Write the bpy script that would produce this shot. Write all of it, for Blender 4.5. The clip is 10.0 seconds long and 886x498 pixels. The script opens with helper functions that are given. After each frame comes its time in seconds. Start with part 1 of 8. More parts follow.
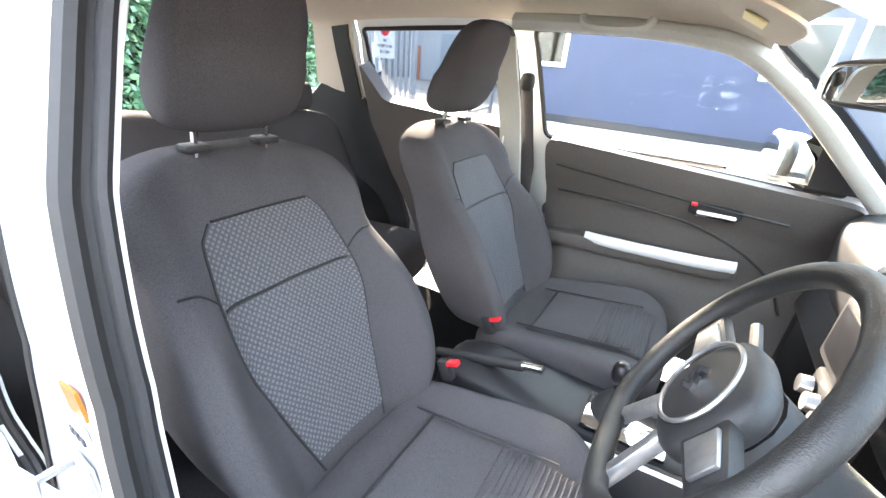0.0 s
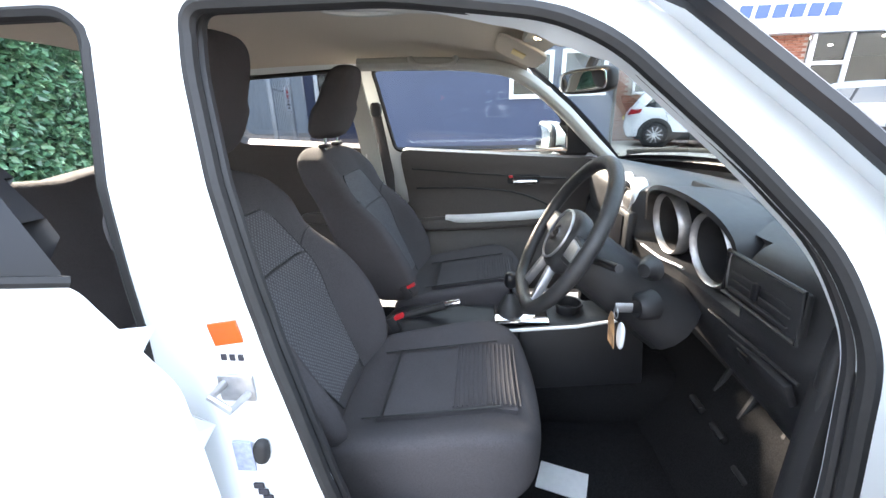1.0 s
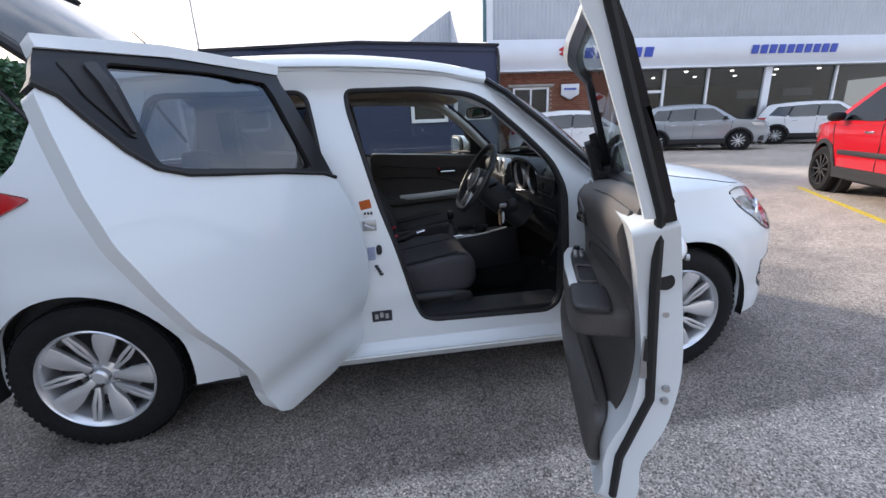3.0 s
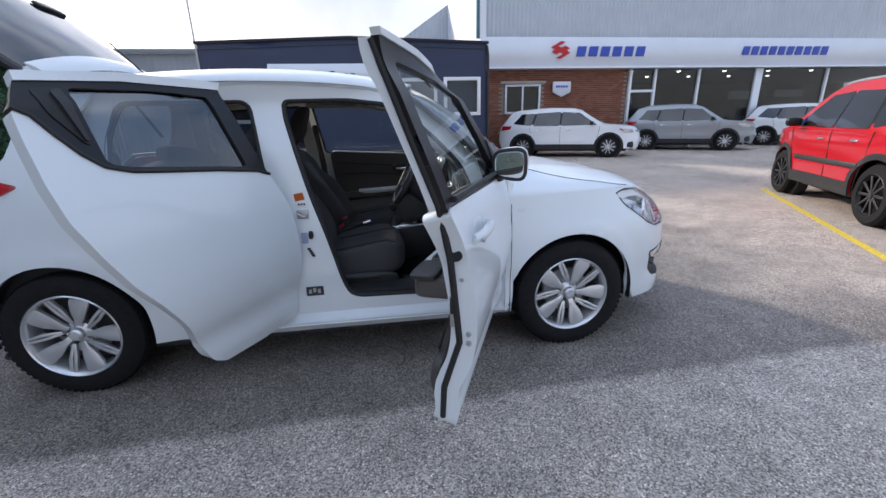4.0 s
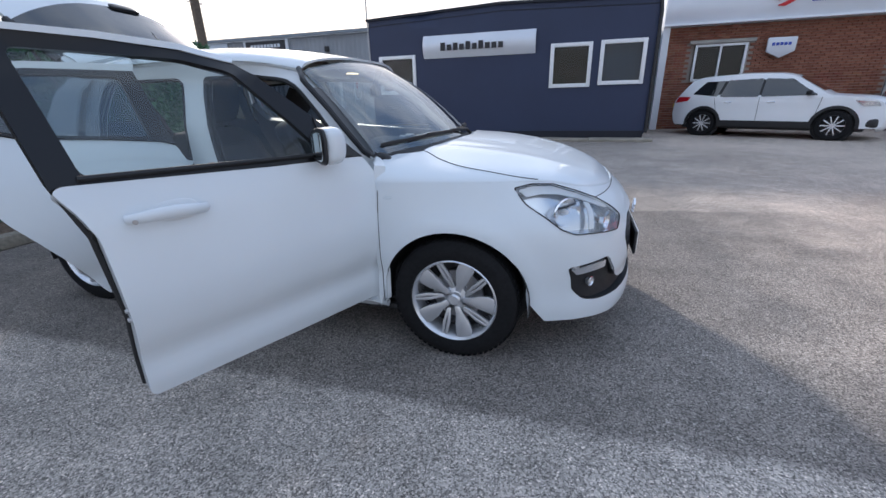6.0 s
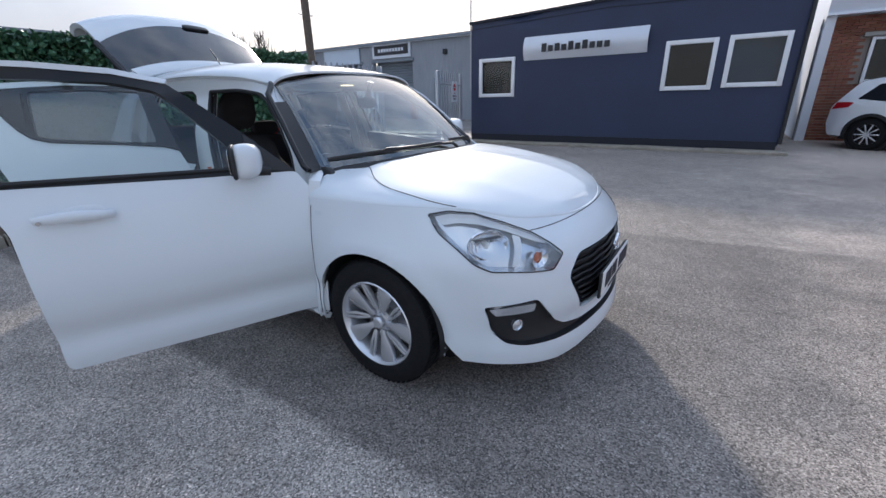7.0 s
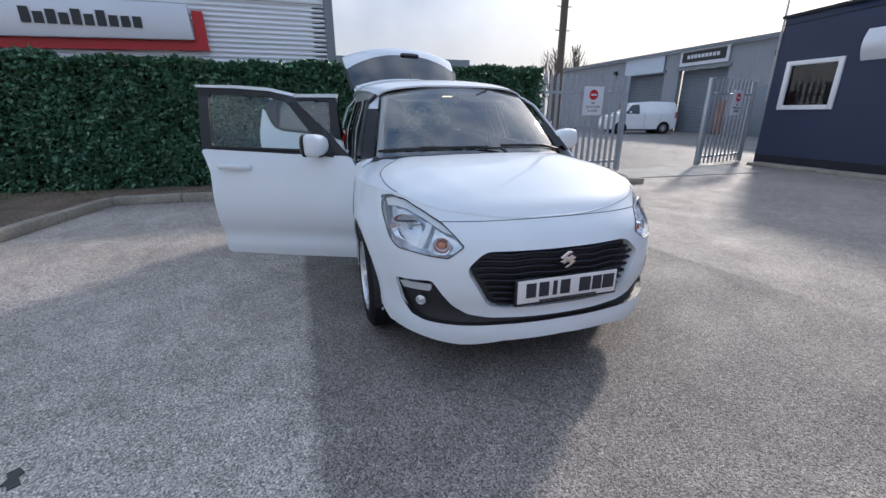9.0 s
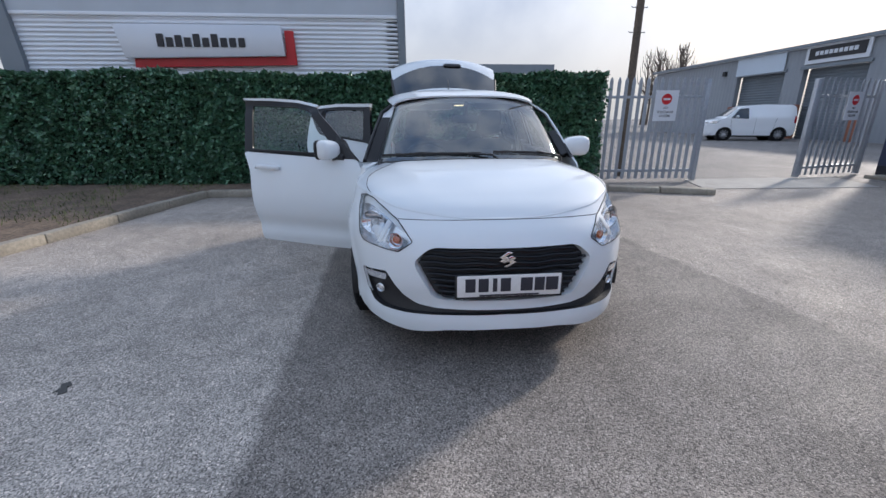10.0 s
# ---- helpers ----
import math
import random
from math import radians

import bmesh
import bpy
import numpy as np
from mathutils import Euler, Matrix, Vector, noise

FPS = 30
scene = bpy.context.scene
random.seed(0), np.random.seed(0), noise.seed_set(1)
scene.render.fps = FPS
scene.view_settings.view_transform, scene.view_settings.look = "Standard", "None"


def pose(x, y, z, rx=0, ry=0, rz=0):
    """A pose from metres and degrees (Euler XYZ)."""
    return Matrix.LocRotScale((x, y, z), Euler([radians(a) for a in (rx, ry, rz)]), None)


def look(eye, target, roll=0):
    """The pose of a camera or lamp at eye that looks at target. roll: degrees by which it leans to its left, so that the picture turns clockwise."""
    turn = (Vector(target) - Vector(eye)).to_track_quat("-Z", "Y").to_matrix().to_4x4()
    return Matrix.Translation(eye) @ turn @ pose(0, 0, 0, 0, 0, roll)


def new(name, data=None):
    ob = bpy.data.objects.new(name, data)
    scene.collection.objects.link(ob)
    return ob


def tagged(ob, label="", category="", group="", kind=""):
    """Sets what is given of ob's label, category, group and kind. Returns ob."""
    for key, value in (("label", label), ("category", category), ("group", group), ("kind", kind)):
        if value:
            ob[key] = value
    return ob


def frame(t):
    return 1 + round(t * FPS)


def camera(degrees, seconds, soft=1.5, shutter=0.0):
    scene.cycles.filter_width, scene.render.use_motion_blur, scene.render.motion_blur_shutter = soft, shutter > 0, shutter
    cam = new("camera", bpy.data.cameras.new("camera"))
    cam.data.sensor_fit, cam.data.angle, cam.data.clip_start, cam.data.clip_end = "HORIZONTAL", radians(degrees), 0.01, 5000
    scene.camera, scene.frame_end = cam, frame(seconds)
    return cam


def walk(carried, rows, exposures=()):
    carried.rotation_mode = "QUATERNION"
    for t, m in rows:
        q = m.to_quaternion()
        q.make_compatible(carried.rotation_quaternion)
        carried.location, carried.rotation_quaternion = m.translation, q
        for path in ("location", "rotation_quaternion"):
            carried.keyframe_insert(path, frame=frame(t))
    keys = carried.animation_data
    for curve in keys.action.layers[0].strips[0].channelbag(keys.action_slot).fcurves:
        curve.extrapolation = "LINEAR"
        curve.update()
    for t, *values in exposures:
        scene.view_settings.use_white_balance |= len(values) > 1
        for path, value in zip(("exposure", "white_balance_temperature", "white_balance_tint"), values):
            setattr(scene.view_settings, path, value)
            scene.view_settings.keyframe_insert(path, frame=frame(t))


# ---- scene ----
cam = camera(94.7, 10.0)
PATH = [
    (0, (0.306, -0.797, 1.236), (-0.601, 0.775, 0.397), 5.0),
    (0.5, (0.299, -0.977, 1.227), (-0.267, 0.791, 0.482), 3.0),
    (1, (0.209, -1.21, 1.193), (0.034, 0.671, 0.538), -1.4),
    (1.5, (0.095, -1.518, 1.165), (0.152, 0.374, 0.519), -2.6),
    (2, (0.039, -1.821, 1.137), (0.139, 0.09, 0.553), -3.0),
    (2.2, (0.013, -1.929, 1.137), (0.132, -0.012, 0.578), -2.9),
    (3.3, (-0.102, -2.54, 1.186), (0.206, -0.647, 0.617), -2.3),
    (3.5, (-0.017, -2.63, 1.193), (0.291, -0.739, 0.62), -2.1),
    (4, (0.247, -2.762, 1.221), (0.518, -0.872, 0.626), -1.4),
    (4.5, (0.609, -2.718, 1.212), (0.774, -0.822, 0.595), -1.0),
    (5, (0.962, -2.672, 1.205), (0.887, -0.783, 0.551), -1.3),
    (5.5, (1.348, -2.642, 1.225), (1.022, -0.796, 0.53), -0.9),
    (5.7, (1.493, -2.592, 1.211), (1.067, -0.766, 0.513), -1.2),
    (6.8, (2.267, -2.094, 1.249), (1.318, -0.478, 0.551), -1.4),
    (7, (2.398, -2.01, 1.264), (1.351, -0.452, 0.575), -1.2),
    (7.5, (2.703, -1.755, 1.239), (1.401, -0.398, 0.558), -1.0),
    (8, (2.993, -1.54, 1.249), (1.464, -0.436, 0.582), -0.6),
    (8.5, (3.354, -1.332, 1.265), (1.651, -0.508, 0.616), -0.4),
    (9, (3.557, -1.053, 1.238), (1.743, -0.497, 0.605), -0.1),
    (9.5, (3.725, -0.765, 1.252), (1.853, -0.431, 0.633), -0.0),
    (10, (3.891, -0.466, 1.26), (1.993, -0.31, 0.649), -0.3),
]
walk(cam, [(t, look(eye, target, roll)) for t, eye, target, roll in PATH],
     exposures=((0.0, 4.05, 7200, 12), (0.5, 3.66, 7100, 12), (1.0, 2.95, 6850, 12), (1.5, 1.65, 6700, 13), (2.1, 0.95, 6650, 14),
                (3.3, 0.40, 6400, 15), (5.5, 0.11, 6150, 13), (7.5, -0.09, 6050, 13), (8.5, -0.11, 6100, 13), (10.0, -0.14, 6120, 13)))

# ---- light: a low hazy sun behind the car, and a bright veiled sky ----
SUN_AZ = Vector((-0.58, 0.815, 0.0)).normalized()
SUN_EL = radians(24)
sun_way = Vector((SUN_AZ.x * math.cos(SUN_EL), SUN_AZ.y * math.cos(SUN_EL), math.sin(SUN_EL)))
sun_data = bpy.data.lights.new("sun", "SUN")
sun_data.energy, sun_data.angle, sun_data.color = 3.7, radians(4), (1.0, 0.90, 0.77)
sun = new("sun", sun_data)
sun.matrix_world = look(sun_way * 60, (0, 0, 0))

world = bpy.data.worlds.new("world")
scene.world = world
world.use_nodes = True
wt = world.node_tree
wt.nodes.clear()
sky = wt.nodes.new("ShaderNodeTexSky")
sky.sky_type = "NISHITA"
sky.sun_disc = False
sky.sun_elevation = SUN_EL
sky.sun_rotation = math.atan2(SUN_AZ.x, SUN_AZ.y)
sky.dust_density, sky.air_density, sky.ozone_density = 6.0, 1.0, 1.0
haze_coord = wt.nodes.new("ShaderNodeTexCoord")
haze_noise = wt.nodes.new("ShaderNodeTexNoise")
haze_noise.inputs["Scale"].default_value = 3.2
haze_noise.inputs["Detail"].default_value = 5
haze_ramp = wt.nodes.new("ShaderNodeValToRGB")
haze_ramp.color_ramp.elements[0].position, haze_ramp.color_ramp.elements[1].position = 0.36, 0.68
haze_ramp.color_ramp.elements[0].color = (3.6, 5.6, 9.2, 1)
haze_ramp.color_ramp.elements[1].color = (13.5, 15.0, 16.8, 1)
# the veil is whitest near the horizon and thins to pale blue overhead
split = wt.nodes.new("ShaderNodeSeparateXYZ")
wt.links.new(haze_coord.outputs["Generated"], split.inputs[0])
rise = wt.nodes.new("ShaderNodeMapRange")
rise.inputs["From Min"].default_value, rise.inputs["From Max"].default_value = 0.02, 0.45
rise.inputs["To Min"].default_value, rise.inputs["To Max"].default_value = 1.0, 0.0
wt.links.new(split.outputs["Z"], rise.inputs["Value"])
low_mix = wt.nodes.new("ShaderNodeMixRGB")
low_mix.inputs[2].default_value = (8.3, 8.25, 7.9, 1)
wt.links.new(rise.outputs[0], low_mix.inputs[0])
wt.links.new(haze_ramp.outputs["Color"], low_mix.inputs[1])
haze_mix = wt.nodes.new("ShaderNodeMixRGB")
haze_mix.inputs[0].default_value = 0.8
background = wt.nodes.new("ShaderNodeBackground")
background.inputs["Strength"].default_value = 0.101
world_out = wt.nodes.new("ShaderNodeOutputWorld")
wt.links.new(haze_coord.outputs["Generated"], haze_noise.inputs["Vector"])
wt.links.new(haze_noise.outputs["Fac"], haze_ramp.inputs["Fac"])
wt.links.new(sky.outputs["Color"], haze_mix.inputs[1])
wt.links.new(low_mix.outputs["Color"], haze_mix.inputs[2])
wt.links.new(haze_mix.outputs["Color"], background.inputs["Color"])
wt.links.new(background.outputs["Background"], world_out.inputs["Surface"])

# ---- materials ----
def material(name, color, rough=0.5, metal=0.0, coat=0.0, var=0.0, scale=20.0, bump=0.0, bump_scale=None, spec=0.5,
             coarse=0.0, coarse_scale=1.5, alt=None):
    """A principled material: fine grain (var, bump) and a coarse variation, both in metres of the object's own space."""
    m = bpy.data.materials.new(name)
    m.use_nodes = True
    nt = m.node_tree
    b = nt.nodes["Principled BSDF"]
    b.inputs["Base Color"].default_value = (*color, 1)
    b.inputs["Roughness"].default_value = rough
    b.inputs["Metallic"].default_value = metal
    b.inputs["Coat Weight"].default_value = coat
    b.inputs["Coat Roughness"].default_value = 0.04
    b.inputs["Specular IOR Level"].default_value = spec
    if var or bump or coarse:
        co = nt.nodes.new("ShaderNodeTexCoord")
        fine = nt.nodes.new("ShaderNodeTexNoise")
        fine.inputs["Scale"].default_value = scale
        fine.inputs["Detail"].default_value = 6
        nt.links.new(co.outputs["Object"], fine.inputs["Vector"])
        last = None
        if var or coarse:
            wide = nt.nodes.new("ShaderNodeTexNoise")
            wide.inputs["Scale"].default_value = coarse_scale
            wide.inputs["Detail"].default_value = 4
            nt.links.new(co.outputs["Object"], wide.inputs["Vector"])
            ramp = nt.nodes.new("ShaderNodeMapRange")
            ramp.inputs["From Min"].default_value, ramp.inputs["From Max"].default_value = 0.3, 0.7
            ramp.inputs["To Min"].default_value, ramp.inputs["To Max"].default_value = 1 - var, 1 + var
            nt.links.new(fine.outputs["Fac"], ramp.inputs["Value"])
            ramp2 = nt.nodes.new("ShaderNodeMapRange")
            ramp2.inputs["From Min"].default_value, ramp2.inputs["From Max"].default_value = 0.3, 0.7
            ramp2.inputs["To Min"].default_value, ramp2.inputs["To Max"].default_value = 1 - coarse, 1 + coarse
            nt.links.new(wide.outputs["Fac"], ramp2.inputs["Value"])
            mul = nt.nodes.new("ShaderNodeMath")
            mul.operation = "MULTIPLY"
            nt.links.new(ramp.outputs[0], mul.inputs[0])
            nt.links.new(ramp2.outputs[0], mul.inputs[1])
            tint = nt.nodes.new("ShaderNodeVectorMath")
            tint.operation = "SCALE"
            tint.inputs[0].default_value = color
            nt.links.new(mul.outputs[0], tint.inputs["Scale"])
            nt.links.new(tint.outputs[0], b.inputs["Base Color"])
        if bump:
            bn = nt.nodes.new("ShaderNodeBump")
            bn.inputs["Strength"].default_value = bump
            bn.inputs["Distance"].default_value = 0.01
            if bump_scale:
                f2 = nt.nodes.new("ShaderNodeTexNoise")
                f2.inputs["Scale"].default_value = bump_scale
                f2.inputs["Detail"].default_value = 3
                nt.links.new(co.outputs["Object"], f2.inputs["Vector"])
                nt.links.new(f2.outputs["Fac"], bn.inputs["Height"])
            else:
                nt.links.new(fine.outputs["Fac"], bn.inputs["Height"])
            nt.links.new(bn.outputs["Normal"], b.inputs["Normal"])
    return m


def glass_material(name, tint=(0.9, 0.95, 0.93), gloss=0.08):
    """A thin pane: mostly clear, with a mirror-like gloss that grows at grazing angles."""
    m = bpy.data.materials.new(name)
    m.use_nodes = True
    nt = m.node_tree
    nt.nodes.clear()
    out = nt.nodes.new("ShaderNodeOutputMaterial")
    clear = nt.nodes.new("ShaderNodeBsdfTransparent")
    clear.inputs["Color"].default_value = (*tint, 1)
    shine = nt.nodes.new("ShaderNodeBsdfGlossy")
    shine.inputs["Roughness"].default_value = 0.01
    facing = nt.nodes.new("ShaderNodeLayerWeight")
    facing.inputs["Blend"].default_value = 0.5
    fres = nt.nodes.new("ShaderNodeMath")
    fres.operation = "POWER"
    fres.inputs[1].default_value = 4.0
    nt.links.new(facing.outputs["Facing"], fres.inputs[0])
    more = nt.nodes.new("ShaderNodeMath")
    more.operation = "MULTIPLY_ADD"
    more.inputs[1].default_value = 0.85
    more.inputs[2].default_value = gloss + 0.04
    more.use_clamp = True
    mix = nt.nodes.new("ShaderNodeMixShader")
    nt.links.new(fres.outputs[0], more.inputs[0])
    nt.links.new(more.outputs[0], mix.inputs["Fac"])
    nt.links.new(clear.outputs[0], mix.inputs[1])
    nt.links.new(shine.outputs[0], mix.inputs[2])
    nt.links.new(mix.outputs[0], out.inputs["Surface"])
    return m


def glow(name, color, strength):
    m = bpy.data.materials.new(name)
    m.use_nodes = True
    b = m.node_tree.nodes["Principled BSDF"]
    b.inputs["Base Color"].default_value = (*color, 1)
    b.inputs["Emission Color"].default_value = (*color, 1)
    b.inputs["Emission Strength"].default_value = strength
    return m


def ridged(m, axis, pitch, depth, strength=1.0):
    """Adds fine corrugation along one axis of the object's space to a material."""
    nt = m.node_tree
    b = nt.nodes["Principled BSDF"]
    co = nt.nodes.new("ShaderNodeTexCoord")
    wv = nt.nodes.new("ShaderNodeTexWave")
    wv.bands_direction = axis
    wv.wave_profile = "SIN"
    wv.inputs["Scale"].default_value = 0.314 / pitch
    bn = nt.nodes.new("ShaderNodeBump")
    bn.inputs["Strength"].default_value = strength
    bn.inputs["Distance"].default_value = depth
    nt.links.new(co.outputs["Object"], wv.inputs["Vector"])
    nt.links.new(wv.outputs["Fac"], bn.inputs["Height"])
    nt.links.new(bn.outputs["Normal"], b.inputs["Normal"])
    return m


WHITE = material("white paint", (0.69, 0.73, 0.755), 0.55, coat=0.8, coarse=0.015, coarse_scale=3, spec=0.3)
WHITE_IN = material("white door jamb paint", (0.70, 0.73, 0.745), 0.3, coat=0.6, coarse=0.02)
BLACK_GLOSS = material("black gloss trim", (0.010, 0.010, 0.012), 0.3, spec=0.3, coat=0.08)
BLACK = material("black plastic", (0.018, 0.018, 0.02), 0.5, var=0.12, scale=300, bump=0.15, bump_scale=900)
RUBBER = material("rubber seal", (0.012, 0.012, 0.013), 0.65, var=0.15, scale=80)
TYRE = material("tyre rubber", (0.011, 0.011, 0.012), 0.8, spec=0.2, var=0.2, scale=60, bump=0.1, bump_scale=200)
ALLOY = material("silver alloy", (0.66, 0.67, 0.69), 0.27, metal=0.7, coat=0.4, var=0.03, scale=200)
LAMP_SILVER = material("silvered lamp interior", (0.66, 0.68, 0.71), 0.16, metal=0.75, coarse=0.05, coarse_scale=12)
CHROME = material("chrome", (0.8, 0.8, 0.82), 0.08, metal=1.0)
STEEL = material("brushed steel", (0.45, 0.45, 0.46), 0.4, metal=0.9, var=0.1, scale=90)
DARK_METAL = material("dark underbody", (0.03, 0.03, 0.032), 0.7, var=0.25, scale=12)
GLASS = glass_material("clear car glass", (0.80, 0.88, 0.86), 0.03)
WINDSCREEN = glass_material("windscreen glass", (0.55, 0.63, 0.63), 0.17)
PRIVACY = glass_material("tinted car glass", (0.21, 0.24, 0.265), 0.09)
LENS = glass_material("lamp lens", (0.95, 0.97, 0.98), 0.04)
FABRIC = material("charcoal seat fabric", (0.067, 0.063, 0.067), 0.9, var=0.25, scale=500, bump=0.25, bump_scale=900, spec=0.2, coarse=0.08, coarse_scale=6)


def dotted_fabric():
    """Charcoal cloth woven with staggered paler dots a centimetre apart."""
    m = material("patterned seat fabric", (0.072, 0.070, 0.076), 0.85, var=0.3, scale=400, bump=0.3, bump_scale=700, spec=0.25)
    nt = m.node_tree
    b = nt.nodes["Principled BSDF"]
    base = b.inputs["Base Color"].links[0].from_socket
    co = nt.nodes.new("ShaderNodeTexCoord")
    dots = nt.nodes.new("ShaderNodeTexVoronoi")
    dots.voronoi_dimensions = "2D"
    dots.inputs["Scale"].default_value = 125
    dots.inputs["Randomness"].default_value = 0.12
    spin = nt.nodes.new("ShaderNodeMapping")
    spin.inputs["Rotation"].default_value = (0.0, 1.5708, 0.7854)
    nt.links.new(co.outputs["Object"], spin.inputs["Vector"])
    nt.links.new(spin.outputs[0], dots.inputs["Vector"])
    lim = nt.nodes.new("ShaderNodeMapRange")
    lim.inputs["From Min"].default_value, lim.inputs["From Max"].default_value = 0.22, 0.40
    lim.inputs["To Min"].default_value, lim.inputs["To Max"].default_value = 1.0, 0.0
    nt.links.new(dots.outputs["Distance"], lim.inputs["Value"])
    mix = nt.nodes.new("ShaderNodeMixRGB")
    mix.inputs[2].default_value = (0.135, 0.135, 0.146, 1)
    nt.links.new(lim.outputs[0], mix.inputs[0])
    nt.links.new(base, mix.inputs[1])
    nt.links.new(mix.outputs[0], b.inputs["Base Color"])
    return m


FABRIC_PANEL = dotted_fabric()
DASH = material("soft black dashboard plastic", (0.024, 0.024, 0.026), 0.42, var=0.15, scale=250, bump=0.2, bump_scale=700)
TRIM = material("dark door trim plastic", (0.082, 0.073, 0.069), 0.42, var=0.15, scale=250, bump=0.2, bump_scale=700)
CARPET = material("black carpet", (0.015, 0.015, 0.016), 0.98, var=0.4, scale=300, bump=0.5, bump_scale=500, spec=0.1)
HEADLINING = material("beige grey headlining", (0.56, 0.50, 0.43), 0.95, var=0.05, scale=300, bump=0.1, bump_scale=600, spec=0.1)
PILLAR_TRIM = material("pale grey pillar trim", (0.44, 0.44, 0.41), 0.7, var=0.04, scale=200)
SATIN = material("satin white accent", (0.72, 0.73, 0.74), 0.3, coat=0.4, coarse=0.02)
RED_LAMP = material("red lamp plastic", (0.45, 0.01, 0.015), 0.12, coat=1.0, coarse=0.1, coarse_scale=20)
ORANGE = material("orange plastic", (0.45, 0.085, 0.005), 0.3, coarse=0.05)
RED_PLASTIC = material("red plastic", (0.6, 0.02, 0.03), 0.35, coarse=0.05)
PAPER = material("paper label", (0.75, 0.74, 0.72), 0.8, var=0.04, scale=60)
INK = material("dark print", (0.03, 0.03, 0.04), 0.7, coarse=0.05)
CARD = material("brown card tag", (0.42, 0.26, 0.14), 0.85, var=0.12, scale=60)
MIRROR = material("mirror", (0.86, 0.88, 0.88), 0.01, metal=1.0)
LEATHER = material("black leather rim", (0.022, 0.022, 0.023), 0.42, var=0.2, scale=200, bump=0.2, bump_scale=500)

# ---- mesh tools ----
from mathutils import geometry


def thing(name, label, category, loc=(0, 0, 0), turn=0.0, group="", kind=""):
    ob = new(name)
    ob.empty_display_size = 0.2
    ob.location = loc
    ob.rotation_euler = (0, 0, radians(turn))
    return tagged(ob, label, category, group, kind)


def finish(bm, angle=38):
    bm.normal_update()
    limit = radians(angle)
    for e in bm.edges:
        if len(e.link_faces) == 2 and e.calc_face_angle(0) > limit:
            e.smooth = False
    for f in bm.faces:
        f.smooth = True


def part(name, bm, mat, parent=None, label="", angle=38):
    finish(bm, angle)
    me = bpy.data.meshes.new(name)
    bm.to_mesh(me)
    bm.free()
    me.materials.append(mat)
    ob = new(name, me)
    if parent is not None:
        ob.parent = parent
    return tagged(ob, label)


def curve1(xs, ys):
    """A smooth curve through points, as a function of x."""
    xs, ys = np.array(xs, float), np.array(ys, float)
    slope = np.gradient(ys, xs)

    def at(x):
        x = min(max(x, xs[0]), xs[-1])
        i = int(min(max(np.searchsorted(xs, x) - 1, 0), len(xs) - 2))
        w = xs[i + 1] - xs[i]
        t = (x - xs[i]) / w
        return float((2 * t**3 - 3 * t**2 + 1) * ys[i] + (t**3 - 2 * t**2 + t) * w * slope[i] + (3 * t**2 - 2 * t**3) * ys[i + 1] + (t**3 - t**2) * w * slope[i + 1])
    return at


def spline(pts, n=8, closed=False):
    """Points on a Catmull-Rom curve through pts, n to a span."""
    pts = [Vector(p) for p in pts]
    k, out = len(pts), []
    for i in range(k if closed else k - 1):
        g = (lambda j: pts[j % k]) if closed else (lambda j: pts[min(max(j, 0), k - 1)])
        a, b, c, d = g(i - 1), g(i), g(i + 1), g(i + 2)
        for s in range(n):
            t = s / n
            out.append(0.5 * (2 * b + (c - a) * t + (2 * a - 5 * b + 4 * c - d) * t * t + (3 * b - a - 3 * c + d) * t**3))
    if not closed:
        out.append(pts[-1])
    return out


def corner_round(pts, r, n=5):
    """A closed 2D outline with its corners rounded to the radius r."""
    pts = [Vector((p[0], p[1])) for p in pts]
    out = []
    for i, p in enumerate(pts):
        a, b = pts[i - 1], pts[(i + 1) % len(pts)]
        rr = min(r, (a - p).length * 0.45, (b - p).length * 0.45)
        s, e = p + (a - p).normalized() * rr, p + (b - p).normalized() * rr
        for j in range(n + 1):
            t = j / n
            out.append((1 - t) ** 2 * s + 2 * t * (1 - t) * p + t * t * e)
    return out


def inside(p, poly):
    x, y, hit = p[0], p[1], False
    j = len(poly) - 1
    for i in range(len(poly)):
        xi, yi, xj, yj = poly[i][0], poly[i][1], poly[j][0], poly[j][1]
        if (yi > y) != (yj > y) and x < (xj - xi) * (y - yi) / (yj - yi) + xi:
            hit = not hit
        j = i
    return hit


def resample(poly, step, closed=True):
    out = []
    k = len(poly)
    for i in range(k if closed else k - 1):
        a, b = Vector(poly[i][:2]), Vector(poly[(i + 1) % k][:2])
        n = max(1, int(math.ceil((b - a).length / step)))
        out += [a + (b - a) * (s / n) for s in range(n)]
    if not closed:
        out.append(Vector(poly[-1][:2]))
    return out


